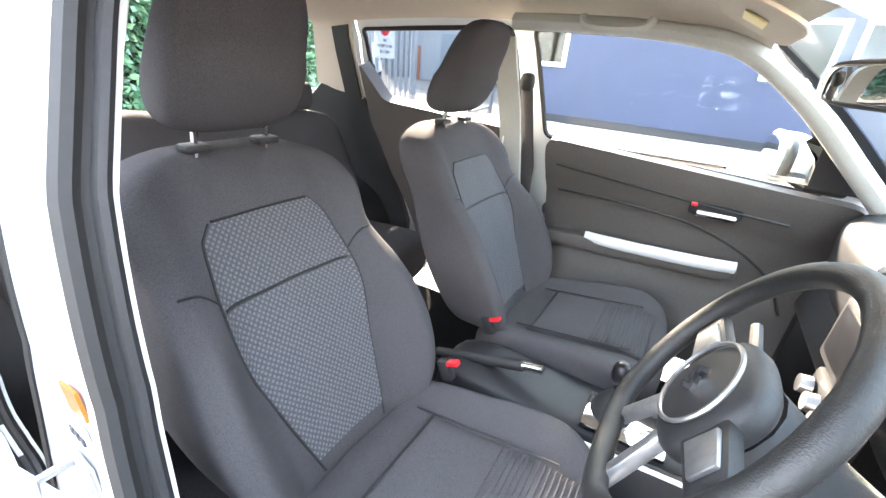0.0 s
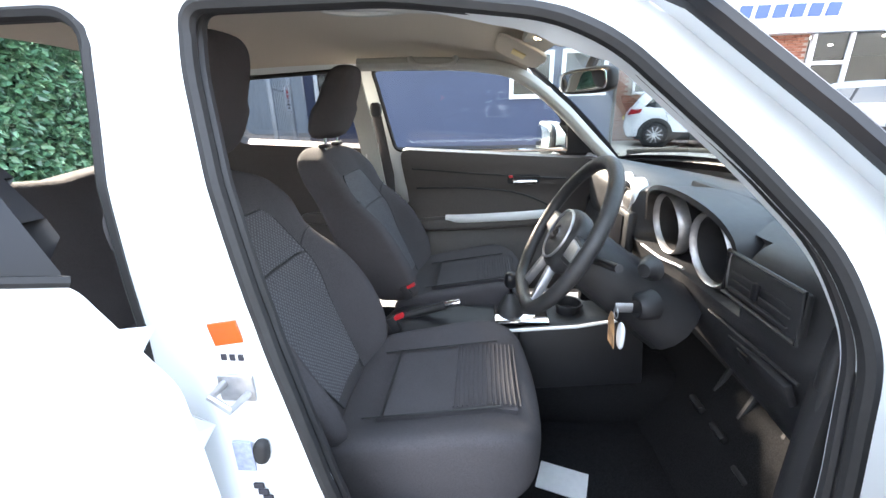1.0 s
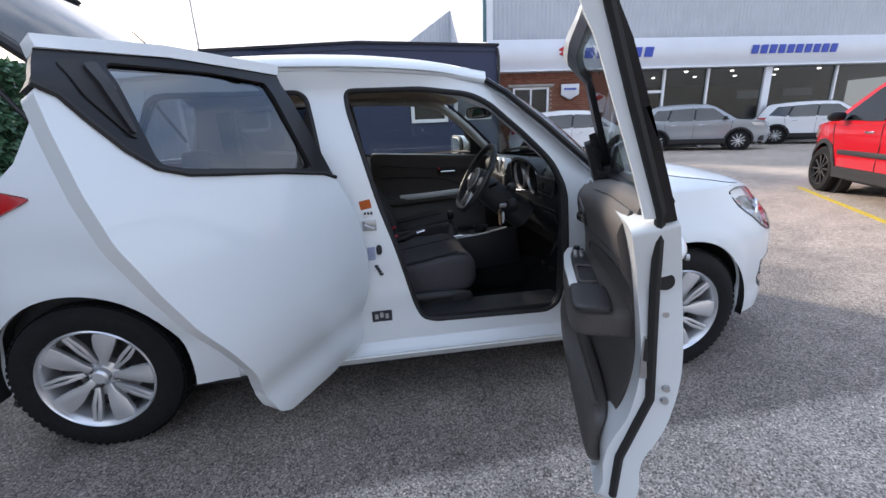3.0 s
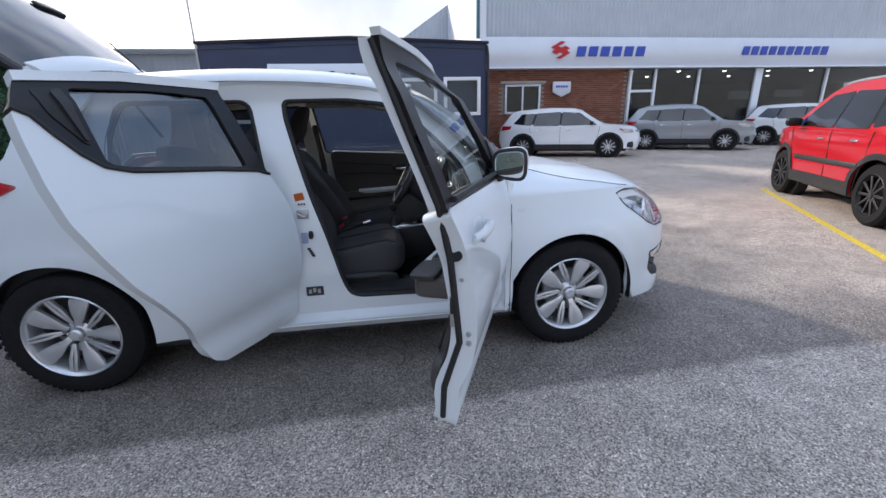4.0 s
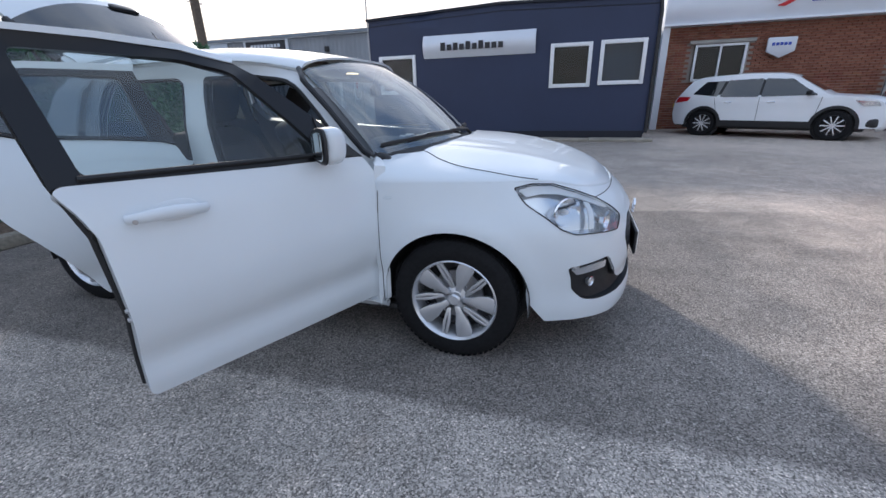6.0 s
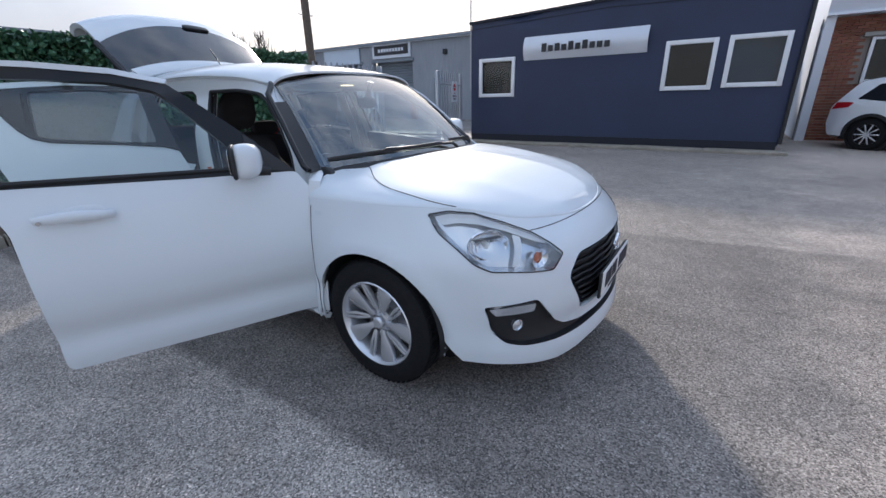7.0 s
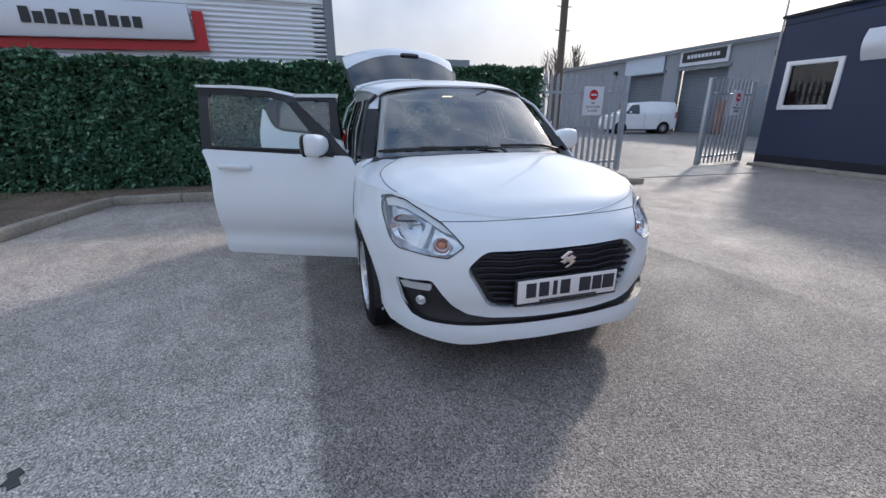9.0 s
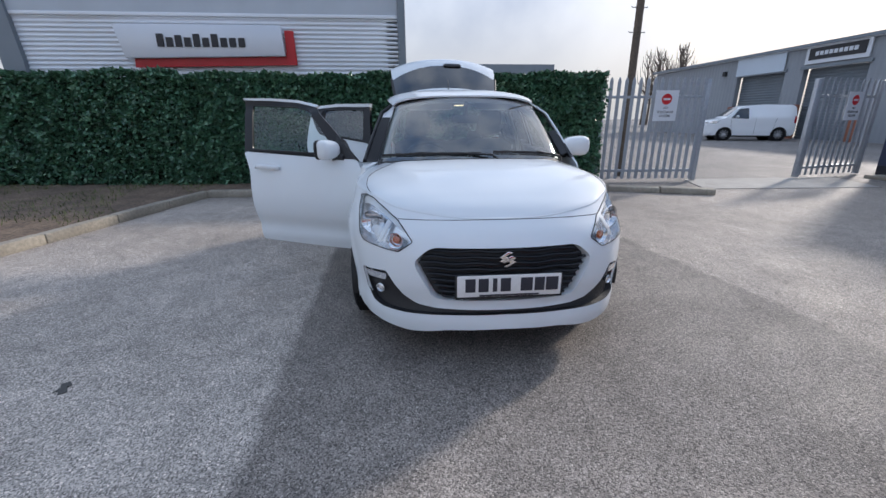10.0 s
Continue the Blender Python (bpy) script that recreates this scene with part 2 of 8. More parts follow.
def sheet(outline, holes, fn, step, out_dir, thick=0.0):
    """A curved panel: the 2D outline with its holes, filled with triangles and laid onto the surface fn(u, v), with a thickness."""
    loops = [resample(outline, step)] + [resample(h, step) for h in holes]
    verts, edges = [], []
    for lp in loops:
        base = len(verts)
        verts += lp
        edges += [(base + i, base + (i + 1) % len(lp)) for i in range(len(lp))]
    xs, ys = [v.x for v in loops[0]], [v.y for v in loops[0]]
    border = np.array([(v.x, v.y) for v in verts])
    nx, ny = int((max(xs) - min(xs)) / step) + 1, int((max(ys) - min(ys)) / step) + 1
    for i in range(nx):
        for j in range(ny):
            p = Vector((min(xs) + (i + 0.5 + 0.25 * (j % 2)) * step, min(ys) + (j + 0.5) * step))
            if inside(p, loops[0]) and not any(inside(p, h) for h in loops[1:]):
                if ((border - (p.x, p.y)) ** 2).sum(1).min() > (0.45 * step) ** 2:
                    verts.append(p)
    v2, _, f2, _, _, _ = geometry.delaunay_2d_cdt(verts, edges, [], 0, 1e-6)
    bm = bmesh.new()
    vs = [bm.verts.new(fn(v.x, v.y)) for v in v2]
    for f in f2:
        c = sum((v2[i] for i in f), Vector((0, 0))) / len(f)
        if inside(c, loops[0]) and not any(inside(c, h) for h in loops[1:]):
            try:
                bm.faces.new([vs[i] for i in f])
            except ValueError:
                pass
    bmesh.ops.delete(bm, geom=[v for v in bm.verts if not v.link_faces], context="VERTS")
    bm.normal_update()
    for f in bm.faces:
        d = Vector(out_dir) if out_dir else f.calc_center_median() - Vector((0.3, 0, 0.45))
        if f.normal.dot(d) < 0:
            f.normal_flip()
    bm.normal_update()
    if thick:
        thicken(bm, thick)
    return bm


def thicken(bm, thick):
    bm.normal_update()
    rim = [e for e in bm.edges if len(e.link_faces) == 1]
    twin = {v: bm.verts.new(v.co - v.normal * thick) for v in list(bm.verts)}
    for f in list(bm.faces):
        bm.faces.new([twin[l.vert] for l in reversed(f.loops)])
    for e in rim:
        lp = e.link_loops[0]
        a, b = lp.vert, lp.link_loop_next.vert
        bm.faces.new((b, a, twin[a], twin[b]))


def grid_bm(fn, nu, nv, thick=0.0, flip=False):
    """A surface fn(s, t), s and t from 0 to 1."""
    bm = bmesh.new()
    vs = [[bm.verts.new(fn(i / nu, j / nv)) for j in range(nv + 1)] for i in range(nu + 1)]
    for i in range(nu):
        for j in range(nv):
            q = (vs[i][j], vs[i + 1][j], vs[i + 1][j + 1], vs[i][j + 1])
            bm.faces.new(tuple(reversed(q)) if flip else q)
    bmesh.ops.remove_doubles(bm, verts=bm.verts, dist=1e-5)
    if thick:
        thicken(bm, thick)
    return bm


def add_box(bm, c, s, bevel=0.0, m=None, segs=2):
    b2 = bmesh.new()
    bmesh.ops.create_cube(b2, size=1)
    bmesh.ops.scale(b2, vec=s, verts=b2.verts)
    if bevel:
        bmesh.ops.bevel(b2, geom=b2.edges[:], offset=bevel, segments=segs, affect="EDGES", profile=0.5)
    if m is not None:
        bmesh.ops.transform(b2, matrix=m, verts=b2.verts)
    bmesh.ops.translate(b2, vec=c, verts=b2.verts)
    join(bm, b2)
    return bm


def join(bm, other):
    me = bpy.data.meshes.new("tmp")
    other.to_mesh(me)
    other.free()
    bm.from_mesh(me)
    bpy.data.meshes.remove(me)
    return bm


def box(c, s, bevel=0.0, m=None, segs=2):
    return add_box(bmesh.new(), c, s, bevel, m, segs)


def prism(poly, d0, d1, fn, bevel=0.0):
    """An outline (u, v) extruded from d0 to d1; fn(u, v, d) gives the place."""
    bm = bmesh.new()
    a = [bm.verts.new(fn(p[0], p[1], d0)) for p in poly]
    b = [bm.verts.new(fn(p[0], p[1], d1)) for p in poly]
    bm.faces.new(a)
    bm.faces.new(list(reversed(b)))
    for i in range(len(poly)):
        j = (i + 1) % len(poly)
        bm.faces.new((a[j], a[i], b[i], b[j]))
    bmesh.ops.recalc_face_normals(bm, faces=bm.faces)
    if bevel:
        bmesh.ops.bevel(bm, geom=[e for e in bm.edges if e.calc_face_angle(0) > 0.6], offset=bevel, segments=2, affect="EDGES", profile=0.5)
    return bm


def lathe(profile, n=48, axis="Y"):
    """Profile points (along the axis, radius), turned round the axis."""
    bm = bmesh.new()
    rings = []
    for a, r in profile:
        ring = []
        for i in range(n):
            t = 2 * math.pi * i / n
            c, s = r * math.cos(t), r * math.sin(t)
            ring.append(bm.verts.new({"X": (a, c, s), "Y": (c, a, s), "Z": (c, s, a)}[axis]))
        rings.append(ring)
    for p, q in zip(rings, rings[1:]):
        for i in range(n):
            j = (i + 1) % n
            bm.faces.new((p[i], p[j], q[j], q[i]))
    bmesh.ops.remove_doubles(bm, verts=bm.verts, dist=1e-5)
    bmesh.ops.recalc_face_normals(bm, faces=bm.faces)
    return bm


def tube(pts, r, sides=8, closed=False, squash=None):
    """A round bar along points; r may be one radius or one for each point."""
    pts = [Vector(p) for p in pts]
    k = len(pts)
    bm = bmesh.new()
    rings = []
    up = None
    for i, p in enumerate(pts):
        a = pts[(i - 1) % k] if closed or i > 0 else p
        b = pts[(i + 1) % k] if closed or i < k - 1 else p
        d = (b - a).normalized()
        if up is None:
            up = Vector((0, 0, 1)) if abs(d.z) < 0.9 else Vector((1, 0, 0))
        side = d.cross(up).normalized()
        up = side.cross(d).normalized()
        rr = r[i] if isinstance(r, (list, tuple)) else r
        sx, sy = squash or (1, 1)
        rings.append([bm.verts.new(p + side * rr * sx * math.cos(2 * math.pi * j / sides) + up * rr * sy * math.sin(2 * math.pi * j / sides)) for j in range(sides)])
    for i in range(k if closed else k - 1):
        p, q = rings[i], rings[(i + 1) % k]
        for j in range(sides):
            bm.faces.new((p[j], p[(j + 1) % sides], q[(j + 1) % sides], q[j]))
    if not closed:
        bm.faces.new(list(reversed(rings[0])))
        bm.faces.new(rings[-1])
    bmesh.ops.recalc_face_normals(bm, faces=bm.faces)
    return bm


def pillow(fn, n=10, e=4.0):
    """A rounded block: the points of a cube's skin, rounded by the exponent e, given to fn(x, y, z), each from -1 to 1."""
    bm = bmesh.new()
    seen = {}

    def vert(p):
        key = tuple(round(c, 5) for c in p)
        if key not in seen:
            m = (abs(p[0]) ** e + abs(p[1]) ** e + abs(p[2]) ** e) ** (1 / e)
            seen[key] = bm.verts.new(fn(*[c / m for c in p]))
        return seen[key]
    for ax in range(3):
        for sgn in (-1, 1):
            for i in range(n):
                for j in range(n):
                    q = []
                    for a, b in ((i, j), (i + 1, j), (i + 1, j + 1), (i, j + 1)):
                        # points crowd towards the edges
                        u, v = (math.sin((2 * k / n - 1) * math.pi / 2 * 0.92) / math.sin(math.pi / 2 * 0.92) for k in (a, b))
                        p = [0, 0, 0]
                        p[ax], p[(ax + 1) % 3], p[(ax + 2) % 3] = sgn, u, v
                        q.append(vert(p))
                    if sgn < 0:
                        q.reverse()
                    bm.faces.new(q)
    bmesh.ops.recalc_face_normals(bm, faces=bm.faces)
    return bm


def letters(text, size, m, mat, parent=None, name="lettering", depth=0.002):
    """Flat letters of the built-in font, as a mesh in the plane of m, centred."""
    c = bpy.data.curves.new("text", "FONT")
    c.body, c.size, c.extrude, c.align_x, c.align_y = text, size, depth, "CENTER", "CENTER"
    tmp = new("text", c)
    dg = bpy.context.evaluated_depsgraph_get()
    me = bpy.data.meshes.new_from_object(tmp.evaluated_get(dg))
    bpy.data.objects.remove(tmp)
    bpy.data.curves.remove(c)
    me.transform(m)
    me.materials.clear()
    me.materials.append(mat)
    ob = new(name, me)
    ob.parent = parent
    return ob


def arc_pts(cx, cz, r, a0, a1, n=20):
    return [(cx + r * math.cos(radians(a0 + (a1 - a0) * i / n)), cz + r * math.sin(radians(a0 + (a1 - a0) * i / n))) for i in range(n + 1)]



# ---- the yard: tarmac, kerbs, buildings ----
def tarmac():
    m = bpy.data.materials.new("old tarmac")
    m.use_nodes = True
    nt = m.node_tree
    b = nt.nodes["Principled BSDF"]
    n, l = nt.nodes.new, nt.links.new
    co = n("ShaderNodeTexCoord")
    sep = n("ShaderNodeSeparateXYZ")
    l(co.outputs["Object"], sep.inputs[0])

    def noise_at(scale, detail=4.0, rough=0.5):
        t = n("ShaderNodeTexNoise")
        t.inputs["Scale"].default_value, t.inputs["Detail"].default_value, t.inputs["Roughness"].default_value = scale, detail, rough
        l(co.outputs["Object"], t.inputs["Vector"])
        return t.outputs["Fac"]

    def ranged(v, a, b_, c, d):
        r = n("ShaderNodeMapRange")
        for k, x in zip(("From Min", "From Max", "To Min", "To Max"), (a, b_, c, d)):
            r.inputs[k].default_value = x
        l(v, r.inputs["Value"])
        return r.outputs[0]

    def math_(op, a, b_):
        r = n("ShaderNodeMath")
        r.operation = op
        for k, x in enumerate((a, b_)):
            if isinstance(x, (int, float)):
                r.inputs[k].default_value = x
            else:
                l(x, r.inputs[k])
        return r.outputs[0]
    # chippings of about a centimetre, each with its own grey
    chip = n("ShaderNodeTexVoronoi")
    chip.inputs["Scale"].default_value = 175
    l(co.outputs["Object"], chip.inputs["Vector"])
    chip_grey = n("ShaderNodeSeparateColor")
    l(chip.outputs["Color"], chip_grey.inputs[0])
    stones = ranged(chip_grey.outputs[0], 0, 1, 0.27, 1.42)
    pale = math_("GREATER_THAN", chip_grey.outputs[1], 0.91)
    # an older, paler strip beside the bay, its edge slightly uneven
    wob = math_("MULTIPLY_ADD", noise_at(6, 3), 0.05)
    wob.node.inputs[2].default_value = 1.205
    edge = ranged(math_("ADD", math_("MULTIPLY", sep.outputs["X"], -0.035), math_("ADD", sep.outputs["Y"], wob)), -0.03, 0.03, 1, 0)
    lean = math_("MULTIPLY", sep.outputs["X"], -0.15)
    back = ranged(math_("ADD", math_("ADD", sep.outputs["Y"], lean), ranged(noise_at(3, 3), 0, 1, -0.06, 0.06)), 1.84, 1.92, 0, 1)
    # towards the showroom it is browner, and paler by sun sheen put into the colour; beyond the gate it is greyer
    ahead = ranged(math_("ADD", sep.outputs["X"], ranged(noise_at(1.1, 4), 0.2, 0.8, -0.6, 0.6)), 2.9, 4.1, 0, 1)
    beyond = ranged(sep.outputs["X"], -2.6, -3.6, 0, 1)
    base = n("ShaderNodeMixRGB")
    base.inputs[1].default_value = (0.218, 0.193, 0.171, 1)
    base.inputs[2].default_value = (0.43, 0.380, 0.334, 1)
    l(edge, base.inputs[0])
    base1 = n("ShaderNodeMixRGB")
    base1.inputs[2].default_value = (0.35, 0.305, 0.265, 1)
    l(math_("MULTIPLY", back, 0.9), base1.inputs[0])
    l(base.outputs[0], base1.inputs[1])
    base0 = n("ShaderNodeMixRGB")
    base0.inputs[2].default_value = (0.52, 0.435, 0.362, 1)
    l(math_("MULTIPLY", ahead, 0.85), base0.inputs[0])
    l(base1.outputs[0], base0.inputs[1])
    base2 = n("ShaderNodeMixRGB")
    base2.inputs[2].default_value = (0.22, 0.20, 0.185, 1)
    l(beyond, base2.inputs[0])
    l(base0.outputs[0], base2.inputs[1])
    wide = ranged(noise_at(0.55, 5), 0.3, 0.7, 0.78, 1.2)
    mid = ranged(noise_at(4.5, 6, 0.6), 0.3, 0.7, 0.82, 1.18)
    tone = math_("MULTIPLY", math_("MULTIPLY", wide, mid), stones)
    tone = math_("ADD", tone, math_("MULTIPLY", pale, 0.8))
    # cracks
    warp = n("ShaderNodeTexNoise")
    warp.inputs["Scale"].default_value = 1.3
    l(co.outputs["Object"], warp.inputs["Vector"])
    shift = n("ShaderNodeVectorMath")
    shift.operation = "MULTIPLY_ADD"
    shift.inputs[1].default_value = (0.9, 0.9, 0.0)
    l(warp.outputs["Color"], shift.inputs[0])
    l(co.outputs["Object"], shift.inputs[2])
    crack = n("ShaderNodeTexVoronoi")
    crack.feature = "DISTANCE_TO_EDGE"
    crack.inputs["Scale"].default_value = 0.28
    l(shift.outputs[0], crack.inputs["Vector"])
    line = ranged(crack.outputs["Distance"], 0.0, 0.0018, 0.0, 1.0)
    # the cracks open here and there only
    line = math_("MAXIMUM", line, ranged(noise_at(0.8, 3), 0.47, 0.62, 1.0, 0.72))
    tone = math_("MULTIPLY", tone, line)
    # oil spots
    spot = ranged(noise_at(1.9, 2), 0.74, 0.80, 1.0, 0.55)
    tone = math_("MULTIPLY", tone, spot)
    col = n("ShaderNodeVectorMath")
    col.operation = "SCALE"
    l(base2.outputs[0], col.inputs[0])
    l(tone, col.inputs["Scale"])
    l(col.outputs[0], b.inputs["Base Color"])
    l(ranged(noise_at(2.2, 4), 0.3, 0.7, 0.62, 0.82), b.inputs["Roughness"])
    b.inputs["Specular IOR Level"].default_value = 0.33
    bn = n("ShaderNodeBump")
    bn.inputs["Strength"].default_value = 0.5
    bn.inputs["Distance"].default_value = 0.006
    hgt = math_("ADD", ranged(chip.outputs["Distance"], 0, 0.6, 1, 0), math_("MULTIPLY", noise_at(260, 2), 0.5))
    l(hgt, bn.inputs["Height"])
    l(bn.outputs["Normal"], b.inputs["Normal"])
    return m


TARMAC = tarmac()
CONCRETE = material("weathered concrete", (0.34, 0.32, 0.29), 0.85, var=0.15, scale=40, bump=0.4, bump_scale=120, coarse=0.15, coarse_scale=2)
KERB = material("old kerb stone", (0.30, 0.27, 0.22), 0.9, var=0.2, scale=30, bump=0.4, bump_scale=90, coarse=0.2, coarse_scale=3)
SOIL = material("bare soil with dead leaves", (0.14, 0.10, 0.07), 0.95, var=0.5, scale=25, bump=0.8, bump_scale=50, coarse=0.3, coarse_scale=3)
NAVY = material("navy painted cabin wall", (0.024, 0.035, 0.078), 0.6, var=0.05, scale=60, coarse=0.06, coarse_scale=1.0, bump=0.05, bump_scale=200)
NAVY_DARK = material("dark cabin skirting", (0.012, 0.014, 0.022), 0.7, coarse=0.1)
PVC = material("white window frame", (0.78, 0.79, 0.80), 0.4, coarse=0.03)
PANE = glass_material("building window glass", (0.55, 0.58, 0.60), 0.0)
# sheet added behind the right-hand pane, coloured as the sky mirrored there
BLUE_BACK = material("pale blue window backing", (0.34, 0.42, 0.56), 0.8, var=0.05, scale=8, coarse=0.08)
# flat sheets behind the panes; the unlit rooms' dimness is put into their colour
BROWN_ROOM = material("dim brown room", (0.085, 0.045, 0.03), 0.7, var=0.35, scale=2.5)
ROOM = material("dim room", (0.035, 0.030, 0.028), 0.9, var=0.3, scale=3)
SIGN_WHITE = material("silver white sign", (0.66, 0.69, 0.74), 0.35, metal=0.15, coarse=0.03, coarse_scale=1)
BLUE_SIGN = material("blue sign letters", (0.03, 0.07, 0.42), 0.4, coarse=0.03)
RED_SIGN = material("red sign", (0.50, 0.008, 0.015), 0.4, coarse=0.04)
BLACK_SIGN = material("black sign letters", (0.02, 0.02, 0.025), 0.5, coarse=0.04)
CLAD = material("pale grey cladding", (0.76, 0.79, 0.83), 0.45, metal=0.1, coarse=0.05, coarse_scale=0.6)
CLAD_V = ridged(material("grey ribbed cladding", (0.48, 0.52, 0.57), 0.5, coarse=0.05), "X", 0.16, 0.02)
UNIT_CLAD = ridged(material("weathered unit cladding", (0.28, 0.30, 0.325), 0.6, coarse=0.10, coarse_scale=0.4), "X", 0.30, 0.02)
SHUTTER = material("grey roller shutter", (0.20, 0.23, 0.26), 0.5, metal=0.2, coarse=0.06)
FENCE = material("galvanised palisade", (0.36, 0.39, 0.43), 0.5, metal=0.5, var=0.08, scale=20, coarse=0.1)
WOOD = material("old timber pole", (0.12, 0.095, 0.075), 0.9, var=0.25, scale=30, bump=0.4)
BRICK = material("red brick", (0.30, 0.12, 0.075), 0.85, var=0.15, scale=30, coarse=0.08, bump=0.2, bump_scale=100)
MORTAR = material("brick mortar", (0.34, 0.29, 0.25), 0.9, var=0.1, scale=50)
YELLOW = material("yellow road paint", (0.62, 0.46, 0.04), 0.7, var=0.25, scale=40)
LEAF = bpy.data.materials.new("glossy hedge leaf")
LEAF.use_nodes = True
_lb = LEAF.node_tree.nodes["Principled BSDF"]
_lg = LEAF.node_tree.nodes.new("ShaderNodeNewGeometry")
_lr = LEAF.node_tree.nodes.new("ShaderNodeValToRGB")
_lr.color_ramp.elements[0].color, _lr.color_ramp.elements[1].color = (0.034, 0.092, 0.056, 1), (0.24, 0.40, 0.25, 1)
_le = _lr.color_ramp.elements.new(0.9)
_le.color = (0.095, 0.215, 0.118, 1)
LEAF.node_tree.links.new(_lg.outputs["Random Per Island"], _lr.inputs["Fac"])
LEAF.node_tree.links.new(_lr.outputs["Color"], _lb.inputs["Base Color"])
_lb.inputs["Roughness"].default_value = 0.28
_lb.inputs["Subsurface Weight"].default_value = 0.0

g = bmesh.new()
bmesh.ops.create_grid(g, x_segments=4, y_segments=4, size=250)
tagged(part("ground", g, TARMAC), "worn grey tarmac yard with paler strips and cracks", "ground", kind="structure")

# kerbs and the soil bed before the hedge
soil_poly = [(-3.35, -3.85), (-0.30, -4.45), (2.0, -4.9), (2.0, -14), (-7, -14), (-7, -3.85)]
tagged(part("soil_bed", prism(soil_poly, 0.005, 0.085, lambda u, v, d: Vector((u, v, d))), SOIL), "bare brown soil bed with dead leaves", "soil", kind="structure")
strip_poly = [(-3.32, -3.85), (-3.22, 3.15), (-4.5, 3.2), (-4.9, -3.85)]
tagged(part("hedge_bed", prism(strip_poly, 0.004, 0.09, lambda u, v, d: Vector((u, v, d))), SOIL), "narrow soil bed under the hedge", "soil", kind="structure")


def kerb_run(a, b, name, n, wide=0.13, tall=0.12):
    top = thing(name, "worn concrete kerb stones edging the soil", "kerb", kind="structure")
    a, b = Vector((*a, 0)), Vector((*b, 0))
    d = (b - a) / n
    ang = math.atan2(d.y, d.x)
    bm = box((0, 0, 0), (d.length - 0.012, wide, tall), 0.015)
    ob = part("kerb_stone", bm, KERB, top)
    me = ob.data
    for i in range(n):
        o = ob if i == 0 else new("kerb_stone", me)
        o.parent = top
        o.location = a + d * (i + 0.5) + Vector((0, 0, tall / 2 - 0.005 + random.uniform(-0.006, 0.006)))
        o.rotation_euler = (random.uniform(-0.02, 0.02), random.uniform(-0.01, 0.01), ang + random.uniform(-0.01, 0.01))


kerb_run((-3.28, -3.85), (-3.18, 3.1), "kerb_hedge", 8)
kerb_run((-3.28, -3.90), (2.0, -4.9), "kerb_bed", 6)
kerb_run((-3.20, 3.1), (-2.60, 4.7), "kerb_gate", 2, 0.2, 0.1)
kerb_run((-4.1, 9.40), (3.6, 9.40), "kerb_cabin", 5, 0.40, 0.07)
apron = prism([(-4.3, 5.3), (-3.1, 4.9), (-2.9, 8.2), (-4.2, 8.6)], 0.003, 0.012, lambda u, v, d: Vector((u, v, d)))
tagged(part("concrete_apron", apron, CONCRETE), "pale concrete strip across the gateway", "concrete", kind="structure")
line = prism([(6.64, 3.35), (6.70, 3.31), (4.62, 0.09), (3.98, -0.89), (3.92, -0.85), (4.56, 0.13)], 0.003, 0.007, lambda u, v, d: Vector((u, v, d)))
tagged(part("yellow_line", line, YELLOW), "worn yellow bay line painted on tarmac", "road marking", kind="structure")

# hedge of dark glossy leaves on a backing coloured as the shade inside
def hedge(name, x0, y0, x1, y1, h, count, label):
    top = thing(name, label, "hedge", kind="structure")
    a, b = Vector((x0, y0, 0)), Vector((x1, y1, 0))
    d = (b - a)
    ln = d.length
    d.normalize()
    nrm = Vector((d.y, -d.x, 0))
    if nrm.x < 0:
        nrm = -nrm
    # near-black green core: the shade behind the leaves, put into its colour
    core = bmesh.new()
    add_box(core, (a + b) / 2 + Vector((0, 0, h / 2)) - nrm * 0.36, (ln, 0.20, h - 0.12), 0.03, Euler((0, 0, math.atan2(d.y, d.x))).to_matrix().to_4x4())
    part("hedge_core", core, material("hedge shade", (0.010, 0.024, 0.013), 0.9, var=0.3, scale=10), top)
    rng = np.random.RandomState(3)
    verts, faces = [], []
    for k in range(count):
        s, z = rng.uniform(0, ln), rng.uniform(0.04, 1) ** 0.95 * h
        on_top = rng.rand() < 0.16
        depth = -0.12 + 0.10 * math.sin(s * 9 + 2 * math.sin(z * 5)) * 0.5 + rng.uniform(-0.06, 0.05)
        lift = 0.022 * math.sin(s * 2.1) + 0.018 * math.sin(s * 6.3 + 1) + rng.uniform(-0.05, 0.045)
        if on_top:
            z = h + lift - 0.03
            depth = rng.uniform(-0.42, -0.06)
        elif z > h - 0.05:
            z = h + lift * 0.6
        p = a + d * s + nrm * depth + Vector((0, 0, z))
        size = rng.uniform(0.045, 0.09)
        # leaves hang outwards and down
        tip = (nrm * rng.uniform(0.2, 1.0) + d * rng.uniform(-0.9, 0.9) + Vector((0, 0, rng.uniform(-1.1, 0.5) if not on_top else rng.uniform(-0.3, 0.9)))).normalized()
        side = tip.cross(Vector((rng.uniform(-1, 1), rng.uniform(-1, 1), rng.uniform(-1, 1)))).normalized()
        fold = tip.cross(side) * size * 0.15
        i = len(verts)
        verts += [p, p + tip * size * 0.55 + side * size * 0.42 + fold, p + tip * size * 1.2, p + tip * size * 0.55 - side * size * 0.42 + fold]
        faces += [(i, i + 1, i + 2), (i, i + 2, i + 3)]
    me = bpy.data.meshes.new("leaves")
    me.from_pydata([tuple(v) for v in verts], [], faces)
    me.materials.append(LEAF)
    ob = new("leaves", me)
    ob.parent = top
    tagged(ob, kind="stuff")
    return top


